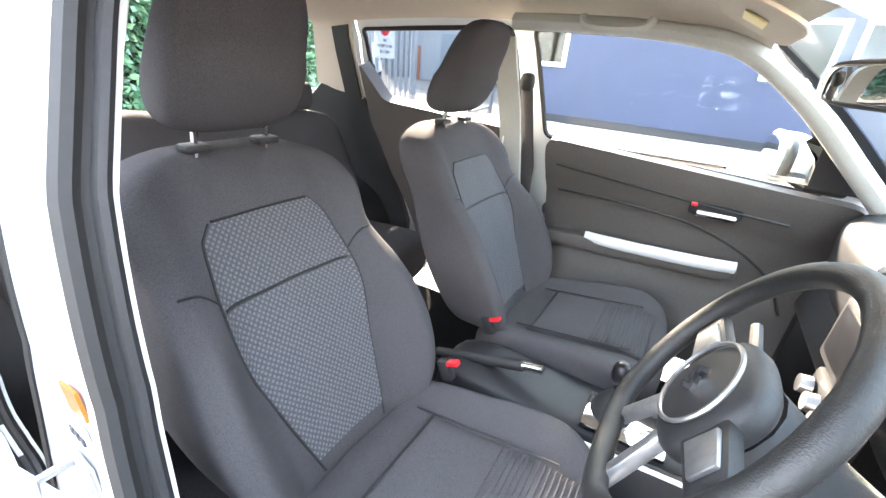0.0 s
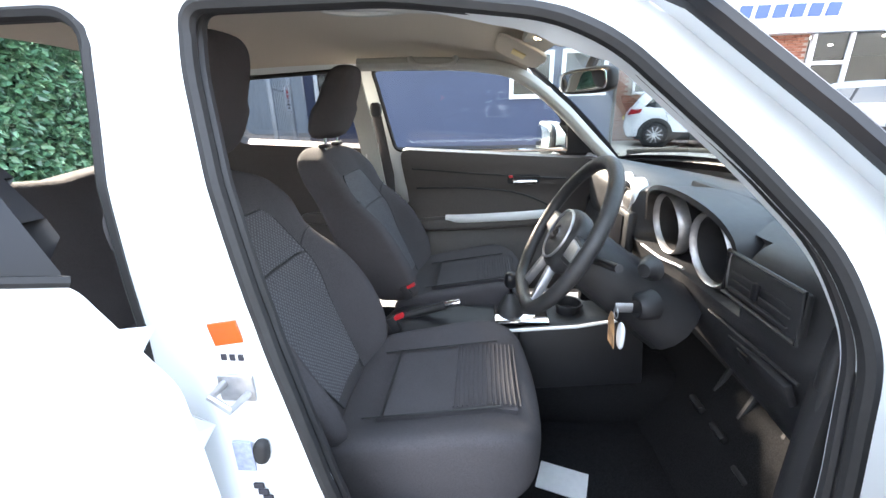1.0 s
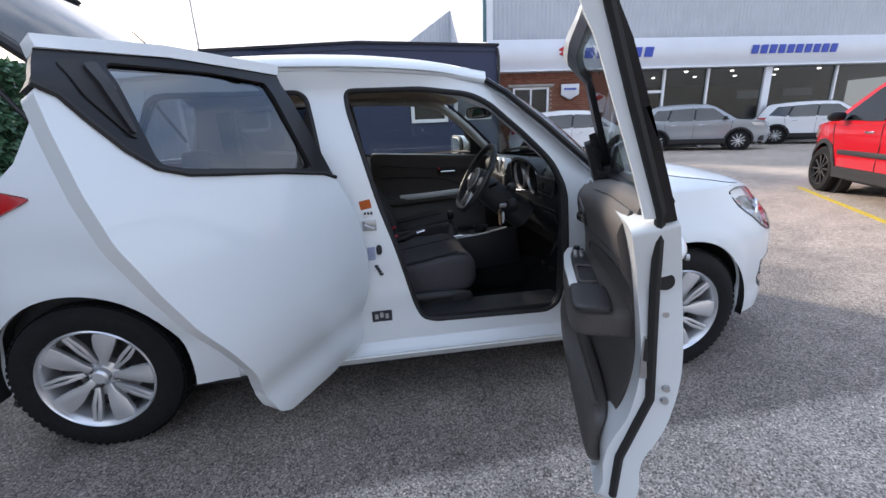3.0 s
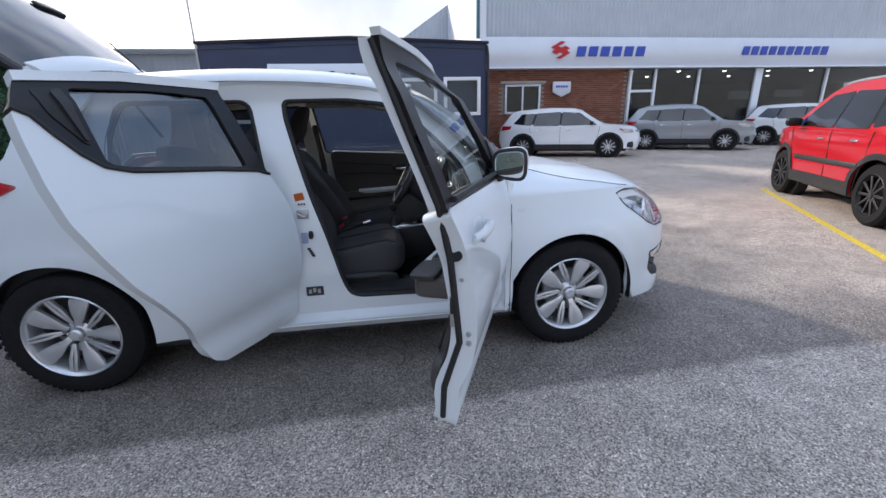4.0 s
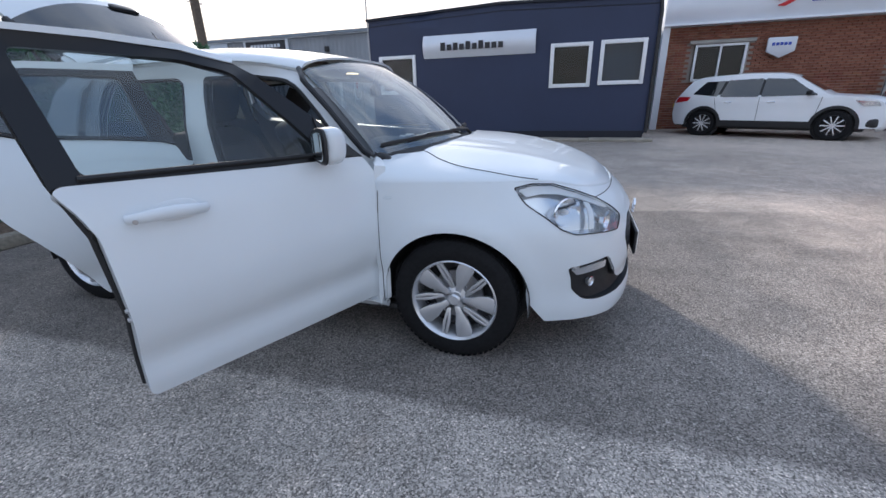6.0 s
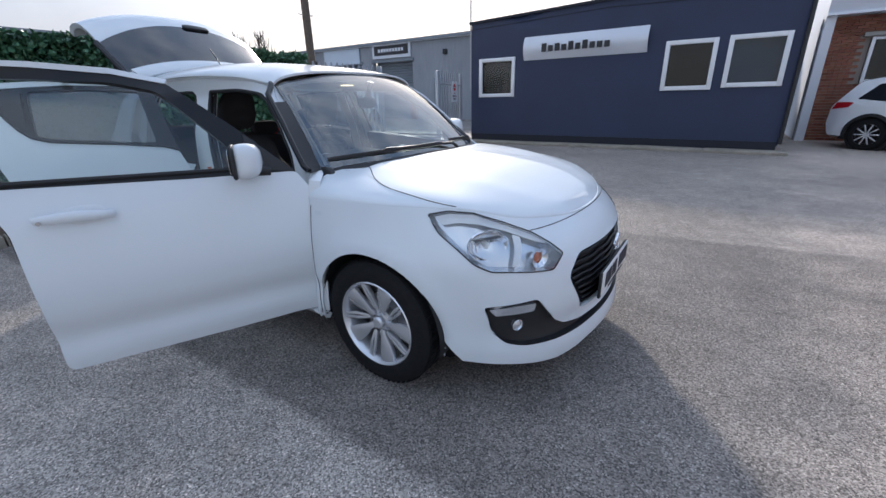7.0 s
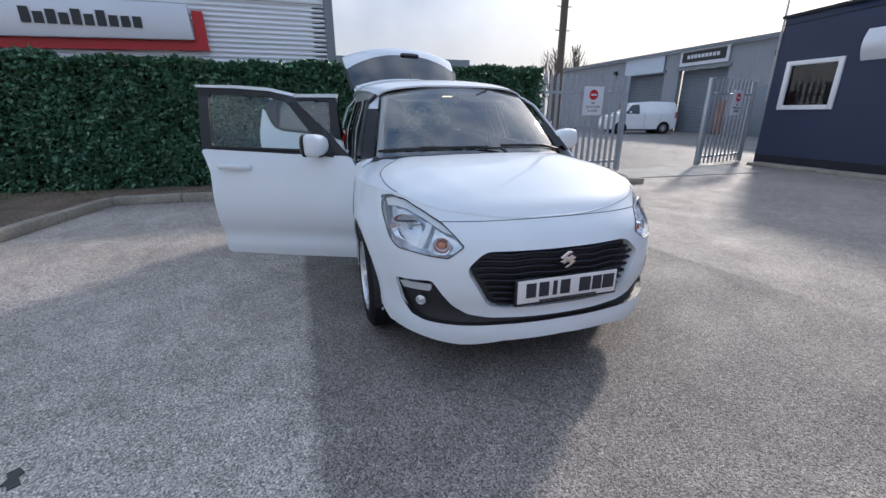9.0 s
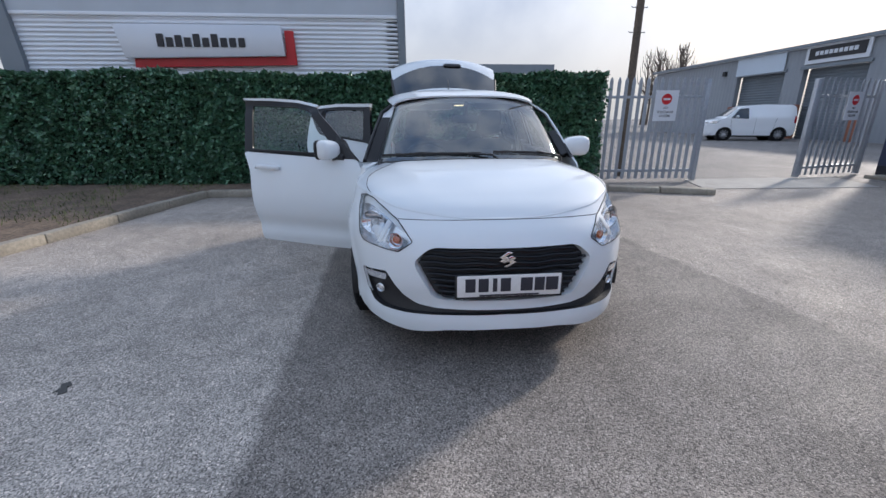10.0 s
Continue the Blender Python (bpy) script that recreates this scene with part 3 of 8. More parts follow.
hedge("hedge", -3.80, 3.20, -4.15, -4.6, 1.99, 42000, "tall trimmed hedge of dark glossy green leaves")
hedge("hedge_corner", -4.15, -4.6, -4.7, -11.0, 2.05, 22000, "tall trimmed hedge of dark glossy green leaves")

# ---- navy cabin ----
def window_unit(parent, cx, cz, w, h, y, name="window", frame=0.06, mat=None, split=0, depth=0.25, back=None):
    """A framed window in a wall that faces -y at the given y."""
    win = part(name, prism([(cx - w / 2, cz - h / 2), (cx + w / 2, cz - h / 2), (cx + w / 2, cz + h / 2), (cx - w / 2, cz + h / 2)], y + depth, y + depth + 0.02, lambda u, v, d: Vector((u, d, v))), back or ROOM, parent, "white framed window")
    bars = [(cx - w / 2 + frame / 2, cz, frame, h), (cx + w / 2 - frame / 2, cz, frame, h), (cx, cz + h / 2 - frame / 2, w - 2 * frame, frame), (cx, cz - h / 2 + frame / 2, w - 2 * frame, frame)]
    for s in range(split):
        bars.append((cx - w / 2 + w * (s + 1) / (split + 1), cz, frame * 0.8, h - 2 * frame))
    for x, z, a, b in bars:
        part("window_frame", box((x, y - 0.012, z), (a, 0.07, b), 0.008), mat or PVC, win)
    pane = part("pane", box((cx, y + 0.02, cz), (w - 2 * frame, 0.006, h - 2 * frame)), PANE, win)
    return win


cabin = thing("navy_cabin", "navy blue single-storey office cabin with white windows and flat roof", "building")
CX0, CX1, CY, CH = -4.27, 3.42, 9.66, 3.28
wins = [(-3.42, 1.82, 1.14, 1.05), (1.45, 1.885, 1.04, 1.07), (2.70, 1.91, 1.08, 1.05)]
holes = [[(x - w / 2, z - h / 2), (x + w / 2, z - h / 2), (x + w / 2, z + h / 2), (x - w / 2, z + h / 2)] for x, z, w, h in wins]
part("wall", sheet([(CX0, 0.16), (CX1, 0.16), (CX1, 3.32), (-0.4, 3.44), (CX0, 3.30)], holes, lambda u, v: Vector((u, CY, v)), 0.8, (0, -1, 0), 0.15), NAVY, cabin)
part("end_wall", box((CX1 - 0.075, CY + 2.4, 1.72), (0.15, 4.7, 3.12)), NAVY, cabin)
part("end_wall", box((CX0 + 0.075, CY + 2.4, 1.68), (0.15, 4.7, 3.04)), NAVY, cabin)
part("back_wall", box(((CX0 + CX1) / 2, CY + 4.8, 1.7), (CX1 - CX0, 0.15, 3.0)), NAVY, cabin)
part("skirting", box(((CX0 + CX1) / 2, CY + 0.03, 0.12), (CX1 - CX0 - 0.04, 0.10, 0.24)), NAVY_DARK, cabin)
part("roof", prism([(CX0 - 0.05, 3.28), (-0.4, 3.42), (CX1 + 0.05, 3.30), (CX1 + 0.05, 3.36), (-0.4, 3.48), (CX0 - 0.05, 3.34)], CY - 0.06, CY + 4.9, lambda u, v, d: Vector((u, d, v))), NAVY_DARK, cabin)
part("fascia_line", prism([(CX0, 3.13), (-0.4, 3.27), (CX1, 3.15), (CX1, 3.165), (-0.4, 3.285), (CX0, 3.145)], CY - 0.012, CY, lambda u, v, d: Vector((u, d, v))), NAVY_DARK, cabin)
for x, z, w, h in wins:
    window_unit(cabin, x, z, w, h, CY, "window", 0.095, depth=0.17 if x > 2 else 0.25, back=BLUE_BACK if x > 2 else BROWN_ROOM if x > 0 else ROOM)
part("downpipe", tube([(CX1 + 0.03, CY - 0.05, 0.2), (CX1 + 0.03, CY - 0.05, 3.0), (CX1 + 0.0, CY - 0.02, 3.25)], 0.04, 10), BLACK, cabin)
part("mast", tube([(CX0 - 0.02, CY - 0.02, 1.5), (CX0 - 0.02, CY - 0.02, 5.4)], 0.022, 8), STEEL, cabin)


def bowed_sign(name, x0, x1, z0, z1, y, label, parent=None, bow=0.10, face=None):
    s = part(name, grid_bm(lambda s, t: Vector((x0 + (x1 - x0) * s, y - bow * math.sin(math.pi * t) - 0.03, z0 + (z1 - z0) * t)), 20, 12, 0.02), face or SIGN_WHITE, parent)
    return tagged(s, label, "sign")


def word_bars(parent, heights, x0, x1, z0, z1, y, mat, slant=0.0, axis="x"):
    """A name that is kept as plain blocks, one for each letter; heights: 1 for a tall letter."""
    w = (x1 - x0) / len(heights)
    for k, h in enumerate(heights):
        a, b, top = x0 + (k + 0.14) * w, x0 + (k + 0.86) * w, z0 + (z1 - z0) * h
        part("sign_block", prism([(a, z0), (b, z0), (b + slant * h, top), (a + slant * h, top)], y, y + 0.02, (lambda u, v, d: Vector((u, d, v))) if axis == "x" else (lambda u, v, d: Vector((d, u, v)))), mat, parent)


NAME = (1, 0.72, 0.9, 0.72, 1, 0.72, 1, 0.72, 0.72, 0.72)


sg = bowed_sign("cabin_sign", -2.58, 0.54, 2.22, 2.80, CY, "bowed silver white name board on the cabin", None, 0.10)
word_bars(sg, NAME, -2.07, -0.28, 2.40, 2.60, CY - 0.155, BLACK_SIGN)

# ---- showroom building ----
hall = thing("showroom_building", "car showroom with brick wall, wide glazing and pale sign band", "building")
HY, HX0, HX1 = 13.0, 4.05, 34.0
part("upper_wall", box(((HX0 + HX1) / 2, HY + 0.4, 5.55), (HX1 - HX0, 0.3, 2.95)), CLAD_V, hall)
part("roof_edge", box(((HX0 + HX1) / 2, HY + 3, 7.05), (HX1 - HX0 + 0.3, 6, 0.12)), CLAD, hall)
part("side_wall", box((HX0 + 0.1, HY + 4.5, 3.5), (0.2, 9, 7.0)), CLAD, hall)
part("corner_flashing", box((HX0 - 0.02, HY + 0.22, 5.55), (0.18, 0.12, 2.95), 0.01), material("teal flashing", (0.10, 0.22, 0.26), 0.5, coarse=0.05), hall)
part("sign_band", grid_bm(lambda s, t: Vector((HX0 + (HX1 - HX0) * s, HY - 0.05 - 0.10 * math.sin(math.pi * t) , 3.05 + 1.03 * t)), 20, 10, 0.05), SIGN_WHITE, hall, "pale silver sign band")
part("band_soffit", box(((HX0 + HX1) / 2, HY + 0.12, 3.05), (HX1 - HX0, 0.5, 0.06)), CLAD, hall)
BX1 = 10.05
brick_wall = part("brick_backing", sheet([(HX0, 0), (BX1, 0), (BX1, 3.03), (HX0, 3.03)], [[(5.05, 1.45), (6.45, 1.45), (6.45, 2.5), (5.05, 2.5)]], lambda u, v: Vector((u, HY + 0.30, v)), 1.5, (0, -1, 0), 0.2), MORTAR, hall, "red brick wall")
emblem = bmesh.new()
for sg_ in (1, -1):
    join(emblem, prism([(7.02 + 9.0 * sg_ * a, 3.63 + 7.4 * sg_ * b) for a, b in ((0.0, 0.040), (-0.042, 0.012), (0.004, -0.014), (0.040, 0.008), (0.017, 0.020), (0.002, 0.010), (-0.012, 0.018), (0.020, 0.036))], HY - 0.18 + 0.006 * sg_, HY - 0.15, lambda u, v, d: Vector((u, d, v))))
sb = part("showroom_logo", emblem, RED_SIGN)
tagged(sb, "red emblem on the sign band", "sign")
blue = bowed_sign("showroom_sign", 7.50, 10.46, 3.36, 3.80, HY - 0.02, "blue name lettering blocks on the sign band", None, 0.10)
word_bars(blue, [1] * 6, 7.56, 10.40, 3.41, 3.75, HY - 0.185, BLUE_SIGN, 0.05)
blue2 = bowed_sign("dealer_sign", 14.35, 18.5, 3.38, 3.80, HY - 0.02, "blue name lettering blocks on the sign band", None, 0.10)
word_bars(blue2, [1] * 10, 14.45, 18.40, 3.45, 3.76, HY - 0.185, BLUE_SIGN, 0.05)
bw = window_unit(hall, 5.75, 1.975, 1.40, 1.05, HY + 0.22, "window", 0.07, split=1)
part("lintel", box((5.75, HY + 0.17, 2.56), (1.75, 0.10, 0.10), 0.01), CONCRETE, hall)
sh = part("wall_shield", prism([(6.90, 2.58), (7.62, 2.58), (7.62, 2.20), (7.26, 2.02), (6.90, 2.20)], HY + 0.08, HY + 0.16, lambda u, v, d: Vector((u, d, v)), 0.02), SIGN_WHITE)
tagged(sh, "silver shield-shaped plaque on the brick wall", "sign")
word_bars(sh, [1] * 5, 7.0, 7.5, 2.36, 2.44, HY + 0.065, BLUE_SIGN)
part("showroom_floor", box((20, HY + 5, 0.03), (22, 9.4, 0.06)), material("showroom floor tiles", (0.25, 0.25, 0.25), 0.3, coarse=0.1), hall)
part("showroom_back", box((20, HY + 9.2, 1.6), (22, 0.2, 3.2)), material("showroom inner wall", (0.20, 0.18, 0.16), 0.8, var=0.4, scale=1.2), hall)
part("showroom_ceiling", box((20, HY + 5, 3.12), (22, 9.4, 0.08)), material("showroom soffit", (0.45, 0.44, 0.42), 0.8, var=0.1, scale=2), hall)
edges = [10.10, 11.15, 13.05, 15.75, 19.0, 22.5, 26.0, 30.0]
for k, x in enumerate(edges):
    part("mullion", box((x, HY + 0.20, 1.5), (0.10 if k != 3 else 0.32, 0.14, 3.0), 0.01), PVC if k != 3 else CLAD, hall)
for a, b in zip(edges, edges[1:]):
    part("showroom_pane", box(((a + b) / 2, HY + 0.22, 1.55), (b - a - 0.1, 0.012, 2.9)), PANE, hall)
part("door_rail", box((10.62, HY + 0.19, 2.20), (1.0, 0.10, 0.10), 0.01), PVC, hall)
part("door_rail", box((10.62, HY + 0.19, 0.15), (1.0, 0.10, 0.30), 0.01), PVC, hall)
for k in range(10):
    lampd = part("ceiling_spot", lathe([(3.03, 0.0), (3.03, 0.07), (3.08, 0.08)], 12, "Z"), glow("showroom spot", (1, 0.93, 0.8), 6), hall)
    lampd.location = (11 + (k % 5) * 2.2, HY + 1.6 + 2.2 * (k // 5), 0)
for k, (x, y, w, h) in enumerate([(12, HY + 4, 1.4, 0.9), (14.4, HY + 3.2, 1.8, 1.2), (17, HY + 4.5, 1.6, 1.0), (20.5, HY + 3, 1.8, 1.3)]):
    ds = thing("showroom_display", "dark display furniture inside the showroom", "display", (x, y, 0.06))
    part("display_body", pillow(lambda a, b, c: Vector((w / 2 * a, 0.8 * b, h / 2 + h / 2 * c)), 6, 4), material("dim display", (0.08, 0.08, 0.10), 0.4, var=0.2, scale=4), ds)
# gable of a taller shed behind the cabin
shed = thing("far_shed", "pale ribbed shed gable behind the cabin", "building")
part("gable", prism([(-2.0, 0), (14, 0), (14, 9.5), (4.2, 6.9), (0.4, 4.4), (-2.0, 2.8)], 20.0, 20.3, lambda u, v, d: Vector((u, d, v))), CLAD_V, shed)

# ---- cladded building behind the hedge, with its sign ----
barn = thing("cladded_building", "grey building with horizontal ribbed cladding behind the hedge", "building")
BXF = -6.0
part("wall_lower", box((BXF - 0.15, -4.45, 1.6), (0.3, 7.75, 3.34)), CLAD, barn)
part("wall_upper", box((BXF - 0.10, -4.45, 5.3), (0.3, 7.75, 4.0)), CLAD_V, barn)
part("side_wall", box((BXF - 4, -0.7, 3.6), (8, 0.3, 7.2)), CLAD, barn)
for k in range(24):
    part("cladding_rib", grid_bm(lambda s, t, k=k: Vector((BXF + 0.02 * math.sin(math.pi * t) + 0.005, -8.3 + 7.7 * s, 1.20 + k * 0.088 + 0.062 * t)), 1, 5, 0.01), CLAD, barn)
part("corner_post", box((BXF + 0.04, -0.53, 3.6), (0.16, 0.17, 7.2), 0.02), SHUTTER, barn)
part("corner_post", prism([(-8.55, 0), (-8.35, 0), (-8.22, 2.4), (-8.45, 5.0), (-8.75, 5.0)], BXF - 0.05, BXF + 0.12, lambda u, v, d: Vector((d, u, v))), SHUTTER, barn)
part("sill_line", box((BXF + 0.03, -4.45, 3.31), (0.06, 7.7, 0.07), 0.01), CLAD, barn)
board = part("name_board", prism([(-6.32, 3.10), (-3.02, 3.10), (-2.98, 2.52), (-6.18, 2.46)], BXF + 0.12, BXF + 0.22, lambda u, v, d: Vector((d, u, v)), 0.02), SIGN_WHITE)
tagged(board, "white bowed name board with a red backing panel", "sign")
part("red_backing", prism([(-6.05, 2.60), (-2.98, 2.60), (-2.98, 3.02), (-2.80, 3.02), (-2.78, 2.36), (-6.08, 2.30)], BXF + 0.06, BXF + 0.11, lambda u, v, d: Vector((d, u, v))), RED_SIGN, board)
word_bars(board, NAME, -5.52, -3.74, 2.68, 2.92, BXF + 0.225, BLACK_SIGN, 0, "y")

# ---- units across the back yard ----
units = thing("industrial_units", "long pale grey industrial unit with roller shutters and signs", "building")
UY = 22.0
part("wall", sheet([(-34, 0), (2, 0), (2, 4.95), (-34, 4.85)], [[(-24.3, 0.01), (-20.6, 0.01), (-20.6, 3.75), (-24.3, 3.75)], [(-19.4, 0.01), (-15.9, 0.01), (-15.9, 3.82), (-19.4, 3.82)]], lambda u, v: Vector((u, UY, v)), 4.0, (0, -1, 0), 0.3), UNIT_CLAD, units)
part("roof", box((-16, UY + 5, 4.98), (36.4, 10.6, 0.16)), SHUTTER, units)
part("gutter", box((-16, UY - 0.10, 4.93), (36.2, 0.18, 0.14), 0.02), CLAD, units)
for x0, x1 in ((-24.3, -20.6), (-19.4, -15.9)):
    sd_ = part("roller_shutter", box(((x0 + x1) / 2, UY + 0.45, 1.9), (x1 - x0, 0.05, 3.8)), SHUTTER, units, "closed grey roller shutter")
    for k in range(24):
        part("shutter_slat", tube([(x0, UY + 0.42, 0.1 + k * 0.155), (x1, UY + 0.42, 0.1 + k * 0.155)], 0.05, 6), SHUTTER, sd_)
    for x in (x0, x1):
        part("brick_pier", box((x, UY - 0.02, 0.95), (0.5, 0.16, 1.9), 0.01), BRICK, units)
    part("door_head", box(((x0 + x1) / 2, UY - 0.03, 3.84), (x1 - x0 + 0.3, 0.12, 0.16)), SHUTTER, units)
us = part("unit_sign", box((-17.65, UY - 0.08, 4.48), (3.4, 0.06, 0.95)), SIGN_WHITE)
tagged(us, "dark name board on the unit", "sign")
part("sign_panel", box((-17.65, UY - 0.12, 4.5), (3.0, 0.04, 0.6)), BLACK_SIGN, us)
word_bars(us, [1] * 9, -18.8, -16.5, 4.4, 4.6, UY - 0.165, SIGN_WHITE)
us2 = part("unit_sign", box((-22.5, UY - 0.08, 4.35), (3.7, 0.06, 1.05)), material("pale blue board", (0.55, 0.62, 0.70), 0.5, coarse=0.03))
tagged(us2, "pale blue blank board on the unit", "sign")
part("side_door", box((-13.6, UY - 0.02, 1.3), (1.1, 0.08, 2.6), 0.01), SHUTTER, units)
for x in (-13.2, -25.4):
    part("wall_lamp", box((x, UY - 0.12, 4.1), (0.25, 0.2, 0.3), 0.03), BLACK, units)
far = thing("far_roof", "low dark roof beyond the hedge", "building")
part("far_wall", box((-22, 2.6, 1.6), (6, 9, 3.2)), SHUTTER, far)
part("roof", box((-22, 2.6, 3.55), (6.4, 9.4, 0.7)), SHUTTER, far)

# ---- palisade fence and gates ----
def palisade(name, a, b, h, label, n):
    top = thing(name, label, "fence", group="palisade fence")
    a, b = Vector((*a, 0)), Vector((*b, 0))
    d = (b - a)
    ang = math.atan2(d.y, d.x)
    pale = prism([(-0.034, 0.06), (0.034, 0.06), (0.034, h - 0.07), (0.012, h), (-0.012, h), (-0.034, h - 0.07)], -0.004, 0.004, lambda u, v, d_: Vector((u, d_ + 0.9 * u * u * 8 * 0.5, v)))
    ob = part("pale", pale, FENCE, top)
    me = ob.data
    for i in range(n):
        o = ob if i == 0 else new("pale", me)
        o.parent = top
        o.location = a + d * ((i + 0.5) / n)
        o.rotation_euler = (0, random.uniform(-0.006, 0.006), ang)
    for z in (0.22, h - 0.35):
        part("rail", box((a + b) / 2 + Vector((0, 0, z)) + Vector((-0.03, 0.0, 0)), (d.length, 0.05, 0.05), 0.005, Euler((0, 0, ang)).to_matrix().to_4x4()), FENCE, top)
    for p in (a, b):
        part("post", box((p.x - 0.03, p.y, h / 2), (0.09, 0.09, h - 0.05), 0.006), FENCE, top)
    return top


palisade("palisade_gate", (-4.22, 3.25), (-4.10, 5.35), 1.98, "grey galvanised palisade gate leaf, open", 15)
palisade("palisade_gate", (-4.2, 7.75), (-4.6, 9.6), 2.0, "grey galvanised palisade gate leaf, open", 11)


def no_entry(name, m):
    s = part(name, prism([(-0.225, -0.28), (0.225, -0.28), (0.225, 0.28), (-0.225, 0.28)], -0.004, 0.004, lambda u, v, d: Vector((u, -d, v))), SIGN_WHITE)
    tagged(s, "white no vehicular access sign on the palisade gate", "sign")
    s.matrix_world = m
    disc = lathe([(-0.006, 0.0), (-0.006, 0.10), (-0.003, 0.10)], 28, "Y")
    bmesh.ops.translate(disc, vec=(0, 0, 0.12), verts=disc.verts)
    part("red_disc", disc, RED_SIGN, s)
    part("white_bar", box((0, -0.008, 0.12), (0.13, 0.004, 0.035)), SIGN_WHITE, s)
    for k, (t, sz) in enumerate((("NO", 0.055), ("VEHICULAR", 0.062), ("ACCESS", 0.062))):
        letters(t, sz, Matrix.Translation((0, -0.006, -0.04 - 0.075 * k)) @ Euler((radians(90), 0, 0)).to_matrix().to_4x4(), BLACK_SIGN, s)
    return s


no_entry("no_entry_sign", Matrix.Translation((-4.085, 4.53, 1.465)) @ Euler((0, 0, radians(87))).to_matrix().to_4x4())
no_entry("no_entry_sign", Matrix.Translation((-4.35, 8.80, 1.455)) @ Euler((0, 0, radians(102))).to_matrix().to_4x4())
pole = thing("telegraph_pole", "tall weathered timber telegraph pole beside the gate", "pole", (-5.0, 4.25, 0))
part("pole_shaft", lathe([(0.0, 0.085), (4.5, 0.072), (9.0, 0.06), (9.02, 0.0)], 14, "Z"), WOOD, pole)
for z in (2.9, 3.35, 3.8):
    part("step_iron", tube([(-0.02, -0.17, z + 0.02), (0, -0.16, z), (0, 0.16, z), (-0.02, 0.17, z + 0.02)], 0.010, 6), STEEL, pole)

# posters and a counter behind the showroom glazing
for px, pz, pw, ph in ((10.9, 1.9, 0.5, 0.35), (16.4, 2.05, 1.2, 0.35), (18.9, 2.1, 1.5, 0.30), (13.2, 1.4, 0.5, 0.7)):
    part("showroom_poster", box((px, HY + 1.6, pz), (pw, 0.02, ph)), PAPER, hall)
part("showroom_counter", box((14.4, HY + 3.0, 0.55), (2.2, 0.7, 1.1), 0.03), BLACK, hall)
part("display_panel", box((12.1, HY + 3.6, 1.1), (1.0, 0.12, 2.0), 0.02), NAVY, hall)

# sparse winter grass on the soil beds
grass_rng = np.random.RandomState(11)
gv, gf = [], []
for k in range(9000):
    gx, gy = grass_rng.uniform(-6.0, 1.6), grass_rng.uniform(-8.5, -4.1)
    if gy > -3.75 - 0.20 * (gx + 3.35) - 0.25 or math.sin(gx * 2.3 + 1.7 * math.sin(gy * 1.9)) + math.sin(gy * 3.1) < -0.5:
        continue
    ga, gh = grass_rng.uniform(0, 6.283), grass_rng.uniform(0.025, 0.07)
    base_v = Vector((gx, gy, 0.082))
    gd, gl = Vector((math.cos(ga), math.sin(ga), 0)), grass_rng.uniform(0.2, 0.9)
    gi = len(gv)
    gv += [tuple(base_v + gd * 0.005), tuple(base_v - gd * 0.005), tuple(base_v + Vector((-gd.y, gd.x, 0)) * gh * gl + Vector((0, 0, gh)))]
    gf.append((gi, gi + 1, gi + 2))
grass_me = bpy.data.meshes.new("grass")
grass_me.from_pydata(gv, [], gf)
grass_me.materials.append(material("dull winter grass", (0.10, 0.12, 0.035), 0.7, var=0.4, scale=3, coarse=0.3))
tagged(new("grass", grass_me), "sparse dull green grass on the soil bed", "grass", kind="stuff")
stain = prism([(1.98, -2.20), (2.01, -2.17), (2.03, -2.18), (2.07, -2.15), (2.09, -2.18), (2.06, -2.20), (2.07, -2.22), (2.03, -2.21), (2.00, -2.23)], 0.001, 0.004, lambda u, v, d: Vector((u, v, d)))
tagged(part("oil_stain", stain, material("dark oil stain", (0.035, 0.032, 0.03), 0.5, var=0.3, scale=60)), "small dark oil stain on the tarmac", "stain", kind="structure")

